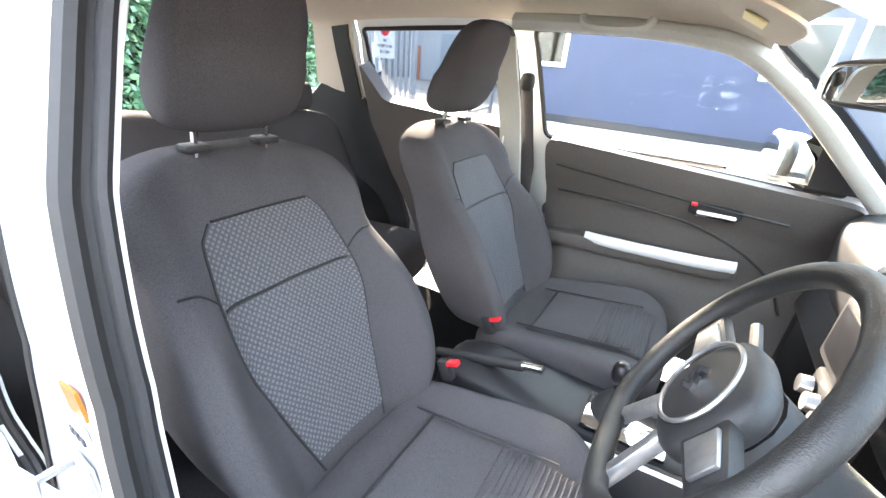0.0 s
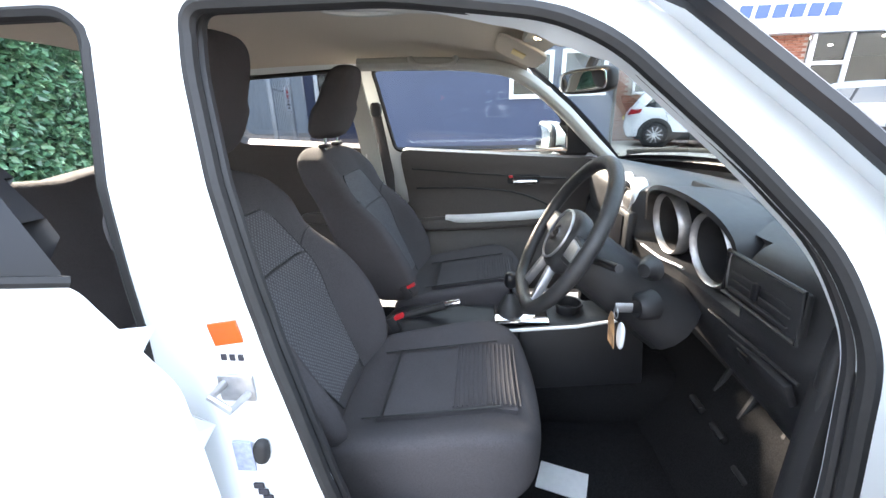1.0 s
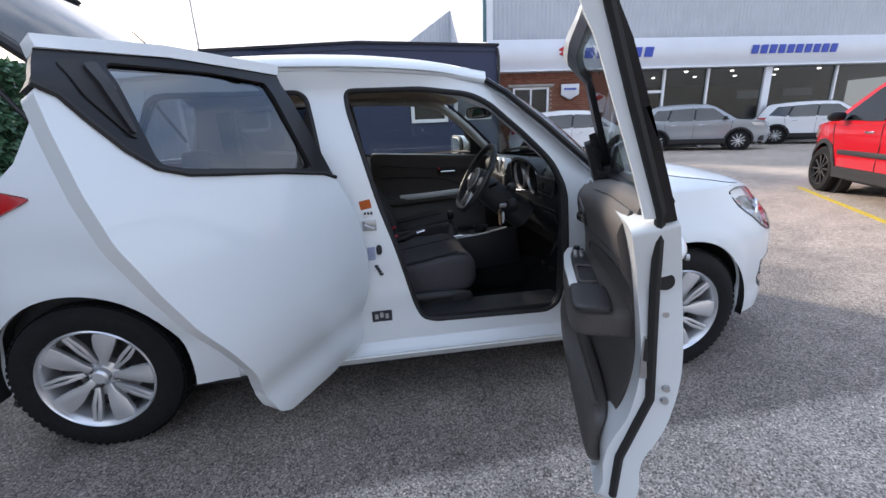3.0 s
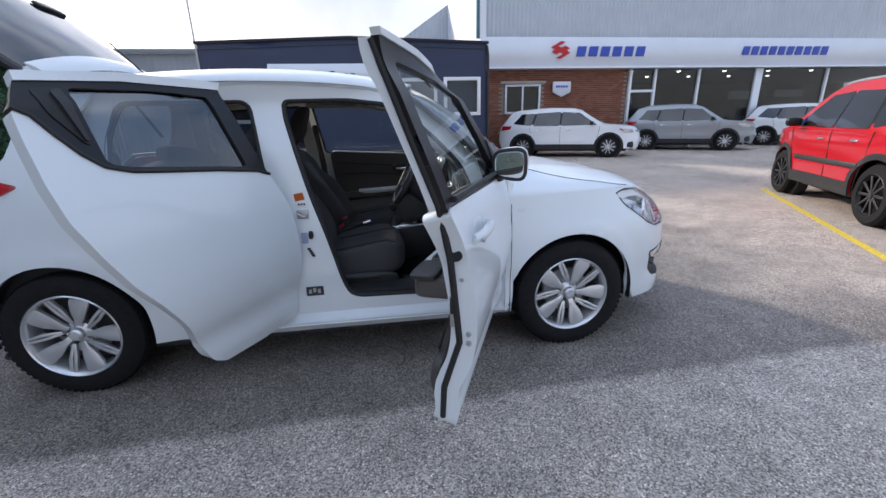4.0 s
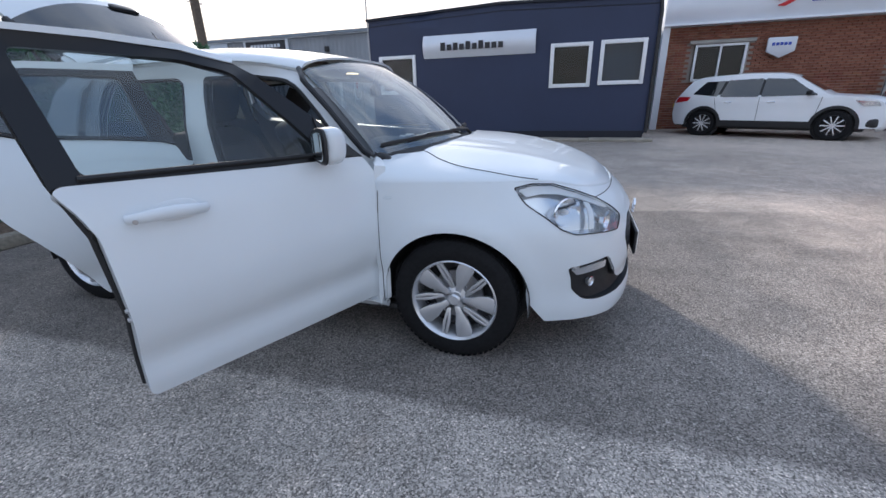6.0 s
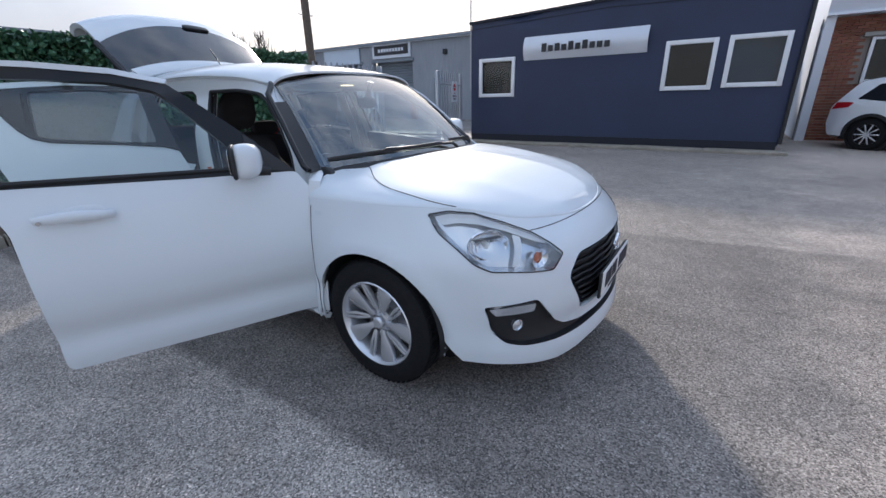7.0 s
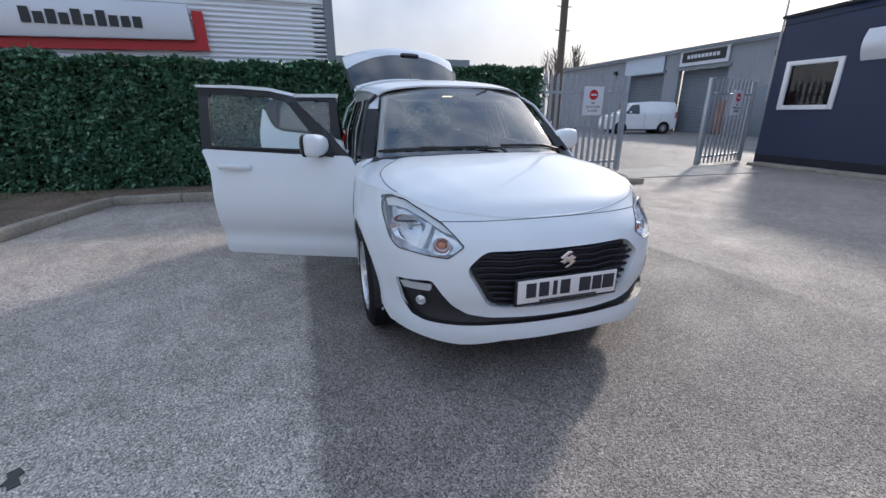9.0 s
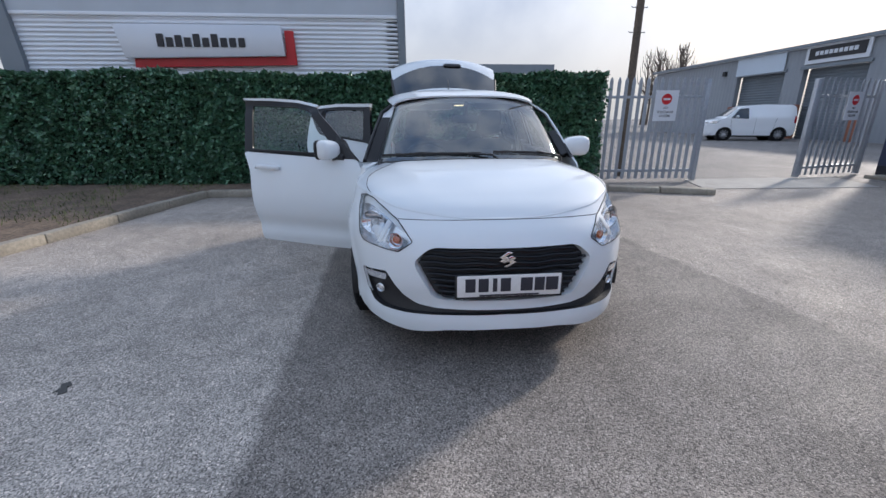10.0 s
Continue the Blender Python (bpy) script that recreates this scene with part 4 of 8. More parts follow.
# ---- parked cars and a van ----
def parked(name, label, paint, loc, turn, length, wide, tall, clad, nose=0.85, rims=None, rails=None, van_box=False):
    """A parked car, x ahead: its outline carried across as hood, screens and roof, with cut-out flanks, windows, lamps and wheels."""
    c = thing(name, label, "car", (*loc, 0), turn)
    kx, kz = length / 4.2, tall / 1.62
    r = 0.335
    fa, ra = (2.10 - nose) * kx, -1.30 * kx
    if van_box:
        side = [(2.05, 0.28), (2.10, 0.50), (2.07, 0.74), (1.98, 0.86), (1.75, 0.93), (1.35, 0.99), (0.72, 1.46), (0.45, 1.56), (-0.6, 1.62), (-1.85, 1.58), (-2.0, 1.50), (-2.08, 0.95), (-2.08, 0.5), (-2.02, 0.30)]
    else:
        side = [(2.05, 0.28), (2.10, 0.50), (2.07, 0.76), (1.98, 0.90), (1.75, 0.98), (1.12, 1.06), (0.46, 1.51), (0.22, 1.58), (-0.5, 1.62), (-1.45, 1.56), (-1.68, 1.50), (-1.95, 1.10), (-2.06, 0.95), (-2.09, 0.58), (-2.02, 0.30)]
    side = corner_round([(x * kx, z * kz if z > 0.7 else z) for x, z in side], 0.07)
    plan = curve1([-2.1 * kx, -1.9 * kx, -1.4 * kx, 0, 1.3 * kx, 1.8 * kx, 2.1 * kx], [wide * 0.40, wide * 0.455, wide * 0.49, wide * 0.497, wide * 0.49, wide * 0.44, wide * 0.345])
    belt = 1.03 * kz

    def half(x, z):
        lean = 0.0 if z < belt else 0.36 * (z - belt) ** 1.05
        tuck = 0.10 * max(0.55 - z, 0) + 0.018 * math.exp(-((z - 0.70) / 0.10) ** 2)
        return plan(x) - lean - tuck - 0.03 * max(z - 0.85, 0)

    def on_side(sd, off=0.0):
        return lambda x, z: Vector((x, sd * (half(x, z) + off), z))

    def over(s, t, off=0.0):
        f = s * (len(side) - 1)
        k = min(int(f), len(side) - 2)
        a, b = Vector(side[k]), Vector(side[k + 1])
        p = a.lerp(b, f - k)
        d = (b - a).normalized()
        out = Vector((d.y, -d.x)) * -1
        if out.dot(p - Vector((0, 0.7))) < 0:
            out = -out
        q = 2 * t - 1
        ends = min(abs(p.x) / (2.1 * kx), 1) ** 8
        bulge = (0.035 + 0.09 * ends) * (1 - abs(q) ** 3.2) + off
        return Vector((p.x + out.x * bulge, half(p.x, p.y) * q, p.y + out.y * bulge))
    part("body", grid_bm(over, 3 * len(side), 24, 0.0, True), paint, c)
    arches = arc_pts(ra, r, r + 0.055, 188, -8, 18) + arc_pts(fa, r, r + 0.055, 188, -8, 18)
    flank_poly = [(-2.0 * kx, 0.30)] + arches + [(2.03 * kx, 0.28)] + side[1:-1]
    win = []
    zt = 1.49 * kz
    if van_box:
        win.append([(1.05 * kx, belt + 0.02), (0.66 * kx, zt - 0.06), (0.22 * kx, zt - 0.02), (0.20 * kx, belt - 0.02)])
    else:
        win.append([(0.93 * kx, belt + 0.035), (0.40 * kx, zt - 0.04), (-0.10 * kx, zt), (-0.12 * kx, belt + 0.015)])
        win.append([(-0.17 * kx, belt + 0.015), (-0.15 * kx, zt), (-0.86 * kx, zt - 0.02), (-0.98 * kx, belt + 0.02)])
        win.append([(-1.04 * kx, belt + 0.03), (-0.93 * kx, zt - 0.025), (-1.36 * kx, zt - 0.05), (-1.62 * kx, belt + 0.10)])
    for sd in (-1, 1):
        part("flank", sheet(flank_poly, [], on_side(sd), 0.12, (0, sd, 0), 0.02), paint, c)
        band = [win[0][0], win[0][1], win[-1][-2], win[-1][-1]] if not van_box else win[0]
        part("window_band", sheet(corner_round([(x, z + (0.012 if z > 1.2 * kz else -0.012)) for x, z in band], 0.04), [], on_side(sd, 0.003), 0.12, (0, sd, 0), 0.006), BLACK_GLOSS, c)
        for w in win:
            part("side_window", sheet(corner_round(w, 0.035), [], on_side(sd, 0.007), 0.12, (0, sd, 0), 0.006), CAR_GLASS, c)
        for ax in (fa, ra):
            ring = arc_pts(ax, r, r + 0.05, 190, -10, 18) + arc_pts(ax, r, r + (0.115 if clad else 0.066), -8, 188, 18)
            part("wheel_arch", sheet(ring, [], on_side(sd, 0.016), 0.08, (0, sd, 0), 0.02), BLACK if clad else paint, c)
        if clad:
            part("sill_cladding", sheet([(ra + r + 0.05, 0.27), (fa - r - 0.05, 0.27), (fa - r - 0.08, 0.42), (ra + r + 0.08, 0.42)], [], on_side(sd, 0.016), 0.12, (0, sd, 0), 0.02), BLACK, c)
        for xx, lean in ((-0.14 * kx, 0.0), (0.92 * kx, 0.02), (-0.95 * kx, -0.03)):
            part("door_gap", tube([on_side(sd, 0.002)(xx + lean * k, 0.36 + (belt - 0.37) * k / 5) for k in range(6)], 0.005, 5), RUBBER, c)
        for xx in (0.02, -0.86):
            part("door_handle", tube([on_side(sd, 0.02 - 0.012 * abs(k - 1.5))(xx * kx + 0.055 * k, belt - 0.12) for k in range(4)], 0.013, 6), paint if not clad else CHROME, c)
        part("shoulder_crease", tube([on_side(sd, -0.001)(x, belt - 0.05 + 0.02 * math.cos(x)) for x in np.linspace(-1.8 * kx, 1.6 * kx, 20)], 0.006, 5), paint, c)
        part("door_mirror", pillow(lambda a, b, cc: Vector((0.78 * kx + 0.06 * a, sd * (half(0.8, belt) + 0.10 + 0.10 * b), belt + 0.085 + 0.065 * cc)), 8, 3), BLACK_GLOSS if clad else paint, c)
        lamp = [(1.98 * kx, 0.80 * kz), (1.92 * kx, 0.90 * kz), (1.55 * kx, 0.93 * kz), (1.70 * kx, 0.80 * kz)]
        part("headlight", sheet(corner_round(lamp, 0.03), [], on_side(sd, 0.012), 0.06, (0, sd, 0), 0.03), LAMP_SILVER, c)
        part("headlight_front", pillow(lambda a, b, cc: Vector((2.04 * kx + 0.05 * a - 0.05 * b, sd * (wide * 0.30 + 0.12 * b), 0.835 * kz + 0.05 * cc)), 8, 4), LAMP_SILVER, c)
        tail = [(-2.04 * kx, 0.90 * kz), (-1.97 * kx, 1.06 * kz), (-1.66 * kx, 1.06 * kz), (-1.72 * kx, 0.95 * kz)]
        if van_box:
            tail = [(-2.05 * kx, 0.80 * kz), (-2.03 * kx, 1.10 * kz), (-1.93 * kx, 1.10 * kz), (-1.93 * kx, 0.80 * kz)]
        part("tail_light", sheet(corner_round(tail, 0.02), [], on_side(sd, 0.012), 0.06, (0, sd, 0), 0.03), RED_LAMP, c)
        part("tail_light_rear", pillow(lambda a, b, cc: Vector((-2.03 * kx + 0.05 * a, sd * (wide * 0.33 + 0.10 * b), 0.98 * kz + 0.06 * cc)), 8, 4), RED_LAMP, c)
        part("fog_light", pillow(lambda a, b, cc: Vector((2.09 * kx + 0.03 * a - 0.03 * b, sd * (wide * 0.29 + 0.05 * b), 0.46 + 0.03 * cc)), 6, 3), LAMP_SILVER, c)
        if rails:
            part("roof_rail", tube([(x, sd * (half(x, 1.55 * kz) - 0.03), 1.60 * kz + 0.02 - 0.05 * abs((x + 0.55) / 0.9) ** 4) for x in np.linspace(-1.45 * kx, 0.28 * kx, 14)], 0.017, 6), rails, c)
        for ax in (fa, ra):
            wh = new("wheel")
            wh.parent = c
            wh.location = (ax, sd * (wide / 2 - 0.125), r)
            wh.rotation_euler = (0, 0.3, 0 if sd < 0 else math.pi)
            part("tyre", lathe([(0.09, 0.20), (0.09, r - 0.02), (0.06, r), (-0.07, r), (-0.10, r - 0.03), (-0.10, 0.235), (-0.07, 0.20)], 36), TYRE, wh)
            part("rim", lathe([(-0.098, 0.238), (-0.102, 0.228), (-0.07, 0.212), (0.0, 0.20), (0.02, 0.0)], 36), BLACK_GLOSS, wh)
            for k in range(5):
                for o in (0.0, 0.628):
                    sp = box((0, -0.078, 0.125), (0.030, 0.02, 0.20), 0.006)
                    sp.transform(Euler((0, 2 * math.pi * k / 5 + o, 0)).to_matrix().to_4x4())
                    part("spoke", sp, rims or ALLOY, wh)
            part("hub_cap", lathe([(-0.10, 0.0), (-0.098, 0.035), (-0.08, 0.04)], 14), rims or ALLOY, wh)
            part("wheel_well", lathe([(-0.02, 0.0), (-0.02, r + 0.075), (0.12, r + 0.075)], 30), RUBBER, wh).location = (0, 0.04, 0)

    def span(x_a, x_b):
        """Where along the outline the x of the roof side passes from x_a to x_b."""
        tops = [(k / (len(side) - 1), p) for k, p in enumerate(side) if p[1] > 0.95 * kz]
        fa_ = min(tops, key=lambda q: abs(q[1][0] - x_a))[0]
        fb_ = min(tops, key=lambda q: abs(q[1][0] - x_b))[0]
        return fa_, fb_
    s0, s1 = span((1.06 if not van_box else 1.28) * kx, (0.50 if not van_box else 0.74) * kx)
    part("windscreen", grid_bm(lambda s, t: over(s0 + (s1 - s0) * (0.06 + 0.9 * s), 0.07 + 0.86 * t, 0.006), 12, 14, 0.004), CAR_GLASS, c)
    s2, s3 = span(-1.66 * kx, -1.93 * kx)
    part("rear_screen", grid_bm(lambda s, t: over(s2 + (s3 - s2) * (0.04 + 0.85 * s), 0.10 + 0.80 * t, 0.006), 10, 12, 0.004), CAR_GLASS, c)
    for ex, zz, nm in ((2.10, 0.40, "front_bumper"), (-2.08, 0.42, "rear_bumper")):
        sg = 1 if ex > 0 else -1
        part(nm, pillow(lambda a, b, cc: Vector((ex * kx - sg * 0.10 + sg * (0.13 + 0.04 * (1 - b * b)) * a - sg * 0.16 * b * b, wide * 0.425 * b, zz + 0.12 * cc)), 12, 5), BLACK if clad else paint, c)
    part("front_grille", pillow(lambda a, b, cc: Vector((2.12 * kx + 0.05 * a - 0.06 * b * b, wide * 0.20 * b, 0.76 * kz + 0.07 * cc)), 10, 4), BLACK_GLOSS, c)
    part("front_plate", box((2.22 * kx, 0, 0.52), (0.012, 0.50, 0.11), 0.003), PAPER, c)
    part("rear_plate", box((-2.245 * kx, 0, 0.78), (0.012, 0.50, 0.11), 0.003), YELLOW, c)
    part("underside", box((0, 0, 0.27), (length - 0.6, wide - 0.34, 0.14), 0.03), RUBBER, c)
    return c


CAR_GLASS = material("dark reflecting car glass", (0.012, 0.014, 0.016), 0.06, spec=0.8, coat=0.6, coarse=0.3, coarse_scale=2)
CAR_WHITE = material("white car paint", (0.80, 0.82, 0.84), 0.45, coat=0.8, coarse=0.02)
CAR_GREY = material("silver grey car paint", (0.30, 0.325, 0.35), 0.3, metal=0.5, coat=1.0, coarse=0.03)
CAR_RED = material("red car paint", (0.50, 0.004, 0.012), 0.25, coat=1.0, coarse=0.03)


parked("white_crossover_car", "white crossover car with black lower cladding parked by the brick wall", CAR_WHITE, (6.65, 11.10), -29, 4.4, 1.78, 1.56, True, nose=0.80)
grey = parked("grey_suv_car", "silver grey sport utility car parked before the showroom", CAR_GREY, (11.9, 12.05), -36, 4.2, 1.80, 1.62, True, rails=CAR_GREY)
part("window_notice", box((0.30, -0.745, 1.24), (0.24, 0.008, 0.30), 0.0, Euler((radians(-19), 0, 0)).to_matrix().to_4x4()), PAPER, grey, "white paper notice in the window")
parked("white_suv_car", "white car parked before the showroom glazing", CAR_WHITE, (17.2, 11.9), -50, 4.2, 1.78, 1.60, True, rails=BLACK)
red = parked("red_car", "bright red small crossover car with black wheels and black side moulding", CAR_RED, (6.78, 1.62), 63, 3.70, 1.66, 1.60, True, nose=0.80, rims=BLACK, rails=ALLOY)
for sd in (-1, 1):
    part("side_moulding", box((-0.08, sd * 0.835, 0.62), (1.55, 0.03, 0.065), 0.012), BLACK, red)
    part("window_notice", box((0.20, sd * 0.725, 1.20), (0.20, 0.010, 0.28), 0.0, Euler((radians(19 * sd), 0, 0)).to_matrix().to_4x4()), PAPER, red, "white paper notice in the window")
parked("white_van", "small white delivery van parked in the back yard", CAR_WHITE, (-18.4, 18.3), -110, 4.2, 1.8, 1.85, False, van_box=True)
# far bare tree tops
tree = thing("bare_tree", "distant bare winter trees beyond the gate", "tree", (-60, 38, 0), kind="stuff")
tb = bmesh.new()
rngt = random.Random(5)
for k in range(9):
    bx = rngt.uniform(-4, 6)
    by = rngt.uniform(-3, 3)
    hh = rngt.uniform(8, 11.5)
    join(tb, tube([(bx, by, 0), (bx + 0.2, by, hh * 0.5), (bx + 0.1, by, hh)], [0.22, 0.14, 0.03], 5))
    for j in range(26):
        z = rngt.uniform(hh * 0.35, hh * 0.95)
        a = rngt.uniform(0, 6.28)
        ln = (hh - z) * 0.35 + 0.6
        join(tb, tube([(bx, by, z), (bx + ln * 0.5 * math.cos(a), by + ln * 0.5 * math.sin(a), z + ln * 0.7), (bx + ln * 0.6 * math.cos(a), by + ln * 0.6 * math.sin(a), z + ln * 1.3)], [0.06, 0.04, 0.015], 4))
part("trunk_and_twigs", tb, WOOD, tree)

# ---- the white hatchback: x ahead, y to its left, z up, origin on the ground between the axles ----
AXLE, HUB, WHEEL_R = 1.225, 0.305, 0.305
half_width = curve1([-1.78, -1.7, -1.6, -1.45, -1.225, -1.0, -0.5, 0, 0.5, 0.85, 1.225], [0.6, 0.70, 0.765, 0.815, 0.842, 0.842, 0.838, 0.838, 0.842, 0.845, 0.85])
_plan = spline([(0.9, 0.846), (1.225, 0.85), (1.45, 0.825), (1.65, 0.77), (1.80, 0.695), (1.92, 0.575), (2.0, 0.41), (2.045, 0.21), (2.06, 0.0), (2.045, -0.21)], 24)
_plan = [p for p in _plan if p.x >= 1.2249 and p.y >= -1e-6]
_arc = [0.0]
for _a, _b in zip(_plan, _plan[1:]):
    _arc.append(_arc[-1] + (_b - _a).length)
_px, _py = [p.x for p in _plan], [p.y for p in _plan]
U_END = 1.225 + _arc[-1]
front_x = curve1([0.15, 0.20, 0.26, 0.31, 0.345, 0.44, 0.53, 0.61, 0.66, 0.72, 0.775, 0.9], [2.030, 2.060, 2.068, 2.058, 2.042, 2.06, 2.055, 2.04, 2.02, 1.98, 1.915, 1.80])
inset = curve1([0.15, 0.2, 0.26, 0.34, 0.42, 0.5, 0.65, 0.8, 0.9, 0.97, 1.03, 1.2, 1.41, 1.5], [0.045, 0.030, 0.020, 0.016, 0.012, 0.004, 0.0, 0.018, 0.034, 0.052, 0.07, 0.13, 0.21, 0.25])


def plan_at(u):
    if u <= 1.225:
        return u, half_width(u)
    return float(np.interp(u - 1.225, _arc, _px)), float(np.interp(u - 1.225, _arc, _py))


def skin(u, z, side=-1, deep=0.0):
    """The body's outer surface; u is x along the flank and goes on round the nose; deep: metres inside it."""
    x, y = plan_at(u)
    wf = min(max((x - 1.3) / 0.76, 0), 1)
    wl = min(max((x - 1.0) / 0.6, 0), 1)
    k = y / 0.85
    x -= (2.06 - front_x(z)) * wf
    y -= (inset(z) + max(z - 0.65, 0) * 0.22 * wl) * k
    # crease along the doors
    y -= 0.012 * math.exp(-((z - 0.43) / 0.06) ** 2) * (1 if u < 0.9 else 0) * k
    # flared arches
    for ax in (AXLE, -AXLE):
        r = math.hypot(x - ax, z - HUB)
        y += 0.014 * math.exp(-((r - 0.37) / 0.05) ** 2) * (abs(y) > 0.5) * (z < 0.9)
    if deep:
        y -= deep * k
        x -= deep * wf
    return Vector((x, side * y, z))


def u_of_x(x):
    """u of a place on the flank or the corner, from its x at middle height."""
    if x <= 1.225:
        return x
    return 1.225 + float(np.interp(x, _px, _arc))


def u_of_y(y):
    return 1.225 + float(np.interp(-abs(y), [-v for v in _py], _arc))


shoulder = curve1([0.8, 1.2, 1.45, 1.6, 1.68, 1.75, 1.85, 1.915, 2.0], [0.85, 0.862, 0.862, 0.857, 0.842, 0.820, 0.793, 0.773, 0.773])
hood_mid = curve1([0.85, 1.0, 1.2, 1.4, 1.6, 1.75, 1.85, 1.915], [1.01, 1.0, 0.985, 0.958, 0.916, 0.868, 0.823, 0.773])


car = thing("hatchback_car", "white hatchback car with two doors and tailgate open", "car")

# front bumper and wings as one sheet; w runs from the right wing over the nose to the left wing
W_END = U_END - 0.85


def nose(w, z, deep=0.0):
    return skin(U_END - abs(w), z, -1 if w < 0 else 1, deep)


def top_z(w):
    z = 0.8
    for _ in range(8):
        z = shoulder(min(nose(w, z).x, 1.915))
    return z


half = [(-W_END, 0.235)] + [(-W_END, top_z(-W_END))] + [(-w, top_z(w)) for w in np.linspace(W_END, 0, 40)[1:]]
w_axle = U_END - AXLE
bottom = [(0, 0.236), (-(U_END - u_of_y(0.30)), 0.226), (-(U_END - u_of_y(0.43)), 0.204), (-(U_END - u_of_y(0.50)), 0.196), (-(U_END - u_of_y(0.60)), 0.204), (-(U_END - u_of_y(0.68)), 0.212), (-(U_END - u_of_x(1.64)), 0.218)]
arch_w = sorted([(-(U_END - (AXLE + 0.348 * math.cos(radians(a)))) if AXLE + 0.348 * math.cos(radians(a)) <= 1.225 else -(U_END - (1.225 + 0.348 * math.cos(radians(a)) * 1.02)), HUB + 0.348 * math.sin(radians(a))) for a in np.linspace(-12, 192, 30)], key=lambda p: -p[0])
right_half = bottom + arch_w + [(-W_END, 0.235)] + half[1:]
left_half = [(-p[0], p[1]) for p in reversed(right_half)]
outline_nose = right_half[:-1] + [(0, top_z(0.0))] + left_half[1:-1]


def wy(y):
    return (U_END - u_of_y(y)) * (1 if y > 0 else -1)


GRILLE = corner_round([(wy(-0.372), 0.654), (wy(0.372), 0.654), (wy(0.460), 0.576), (wy(0.368), 0.398), (wy(0.31), 0.384), (wy(-0.31), 0.384), (wy(-0.368), 0.398), (wy(-0.460), 0.576)], 0.04)
_intake = [(wy(-0.738), 0.486), (wy(-0.60), 0.512), (wy(-0.565), 0.450), (wy(-0.52), 0.392), (wy(-0.455), 0.352), (wy(-0.36), 0.338), (wy(-0.2), 0.334), (0, 0.334)]
_intake_low = [(0, 0.313), (wy(-0.3), 0.308), (wy(-0.5), 0.301), (wy(-0.64), 0.302), (wy(-0.69), 0.318), (wy(-0.722), 0.38)]
INTAKE = corner_round(_intake + [(-a, b) for a, b in reversed(_intake[:-1])] + [(-a, b) for a, b in reversed(_intake_low[1:])] + _intake_low, 0.02)
_lamp = [(-1.048, 0.838), (-0.94, 0.852), (-0.81, 0.848), (-0.68, 0.806), (-0.575, 0.763), (-0.515, 0.715), (-0.470, 0.672), (-0.545, 0.621), (-0.63, 0.626), (-0.72, 0.634), (-0.81, 0.638), (-0.873, 0.664), (-0.94, 0.720), (-1.006, 0.772)]
LAMP_R = corner_round([(w, min(z, top_z(w) - 0.007)) for w, z in _lamp], 0.012)
LAMP_L = [(-p[0], p[1]) for p in reversed(LAMP_R)]
part("front_shell", sheet(outline_nose, [GRILLE, INTAKE, LAMP_R, LAMP_L], nose, 0.035, None, 0.012), WHITE, car)


# hood shell: from the cowl to the nose, with the tops of the wings
def wing_y(x):
    """Half width of the body at the shoulder."""
    z = shoulder(x)
    best = 0.0
    for u in (np.linspace(max(x, 0.85), U_END, 160) if x > 1.0 else [x]):
        p = skin(u, z)
        if p.x >= x - 1e-6:
            best = max(best, -p.y)
    return best


_wy_x = np.linspace(0.85, 1.915, 60)
_wy_y = [wing_y(x) for x in _wy_x]
_wy_y[-1] = 0.0
for _i in range(1, len(_wy_y)):
    _wy_y[_i] = min(_wy_y[_i], _wy_y[_i - 1])


def hood_at(x, ratio):
    yt = float(np.interp(x, _wy_x, _wy_y))
    zt, zc = shoulder(x), hood_mid(x)
    r = min(abs(ratio), 1)
    z = zt + max(zc - zt, 0) * (1 - r**2.6) ** (1 / 1.7)
    # two soft folds along the hood
    z += 0.006 * math.exp(-((r - 0.62) / 0.10) ** 2) * min(max((1.85 - x) / 0.5, 0), 1)
    return Vector((x, ratio * yt, z))


def hood_rear(ratio):
    r = abs(ratio)
    if r < 0.70:
        return 1.10 - 0.09 * (r / 0.70) ** 2
    t = min((r - 0.70) / 0.10, 1)
    return 1.01 - 0.16 * (3 * t * t - 2 * t**3)


def hood_fn(s, t):
    ratio = math.sin((2 * t - 1) * math.pi / 2)
    x0 = hood_rear(ratio)
    x = x0 + (1.915 - x0) * math.sin(s * math.pi / 2)
    return hood_at(x, ratio)


part("hood", grid_bm(hood_fn, 40, 72, 0.01, flip=False), WHITE, car)


def seam(name, pts, r=0.0025, mat=None, parent=None):
    return part(name, tube(pts, r, 6), mat or RUBBER, parent or car)


for sd in (-1, 1):
    seam("hood_seam", [hood_at(q.x, sd * q.y) + Vector((0, 0, 0.0005)) for q in spline([Vector((1.0, 0.685, 0)), Vector((1.04, 0.716, 0)), Vector((1.128, 0.811, 0)), Vector((1.23, 0.879, 0)), Vector((1.38, 0.931, 0)), Vector((1.507, 0.978, 0)), Vector((1.573, 0.992, 0))], 6)], 0.0022)
    seam("wing_seam", [nose(sd * (U_END - u), z) for u, z in [(0.875 + 0 * i, 0.27 + 0.55 * i / 14) for i in range(15)]], 0.002)
seam("hood_front_seam", [nose(w, min(0.773 - 0.007 * abs(w / 0.58), top_z(w) - 0.001)) for w in np.linspace(-0.575, 0.575, 60)], 0.0022)

seam("hood_lip", [nose(w, top_z(w), 0.005) for w in np.linspace(-1.0, 1.0, 90)], 0.007, WHITE)

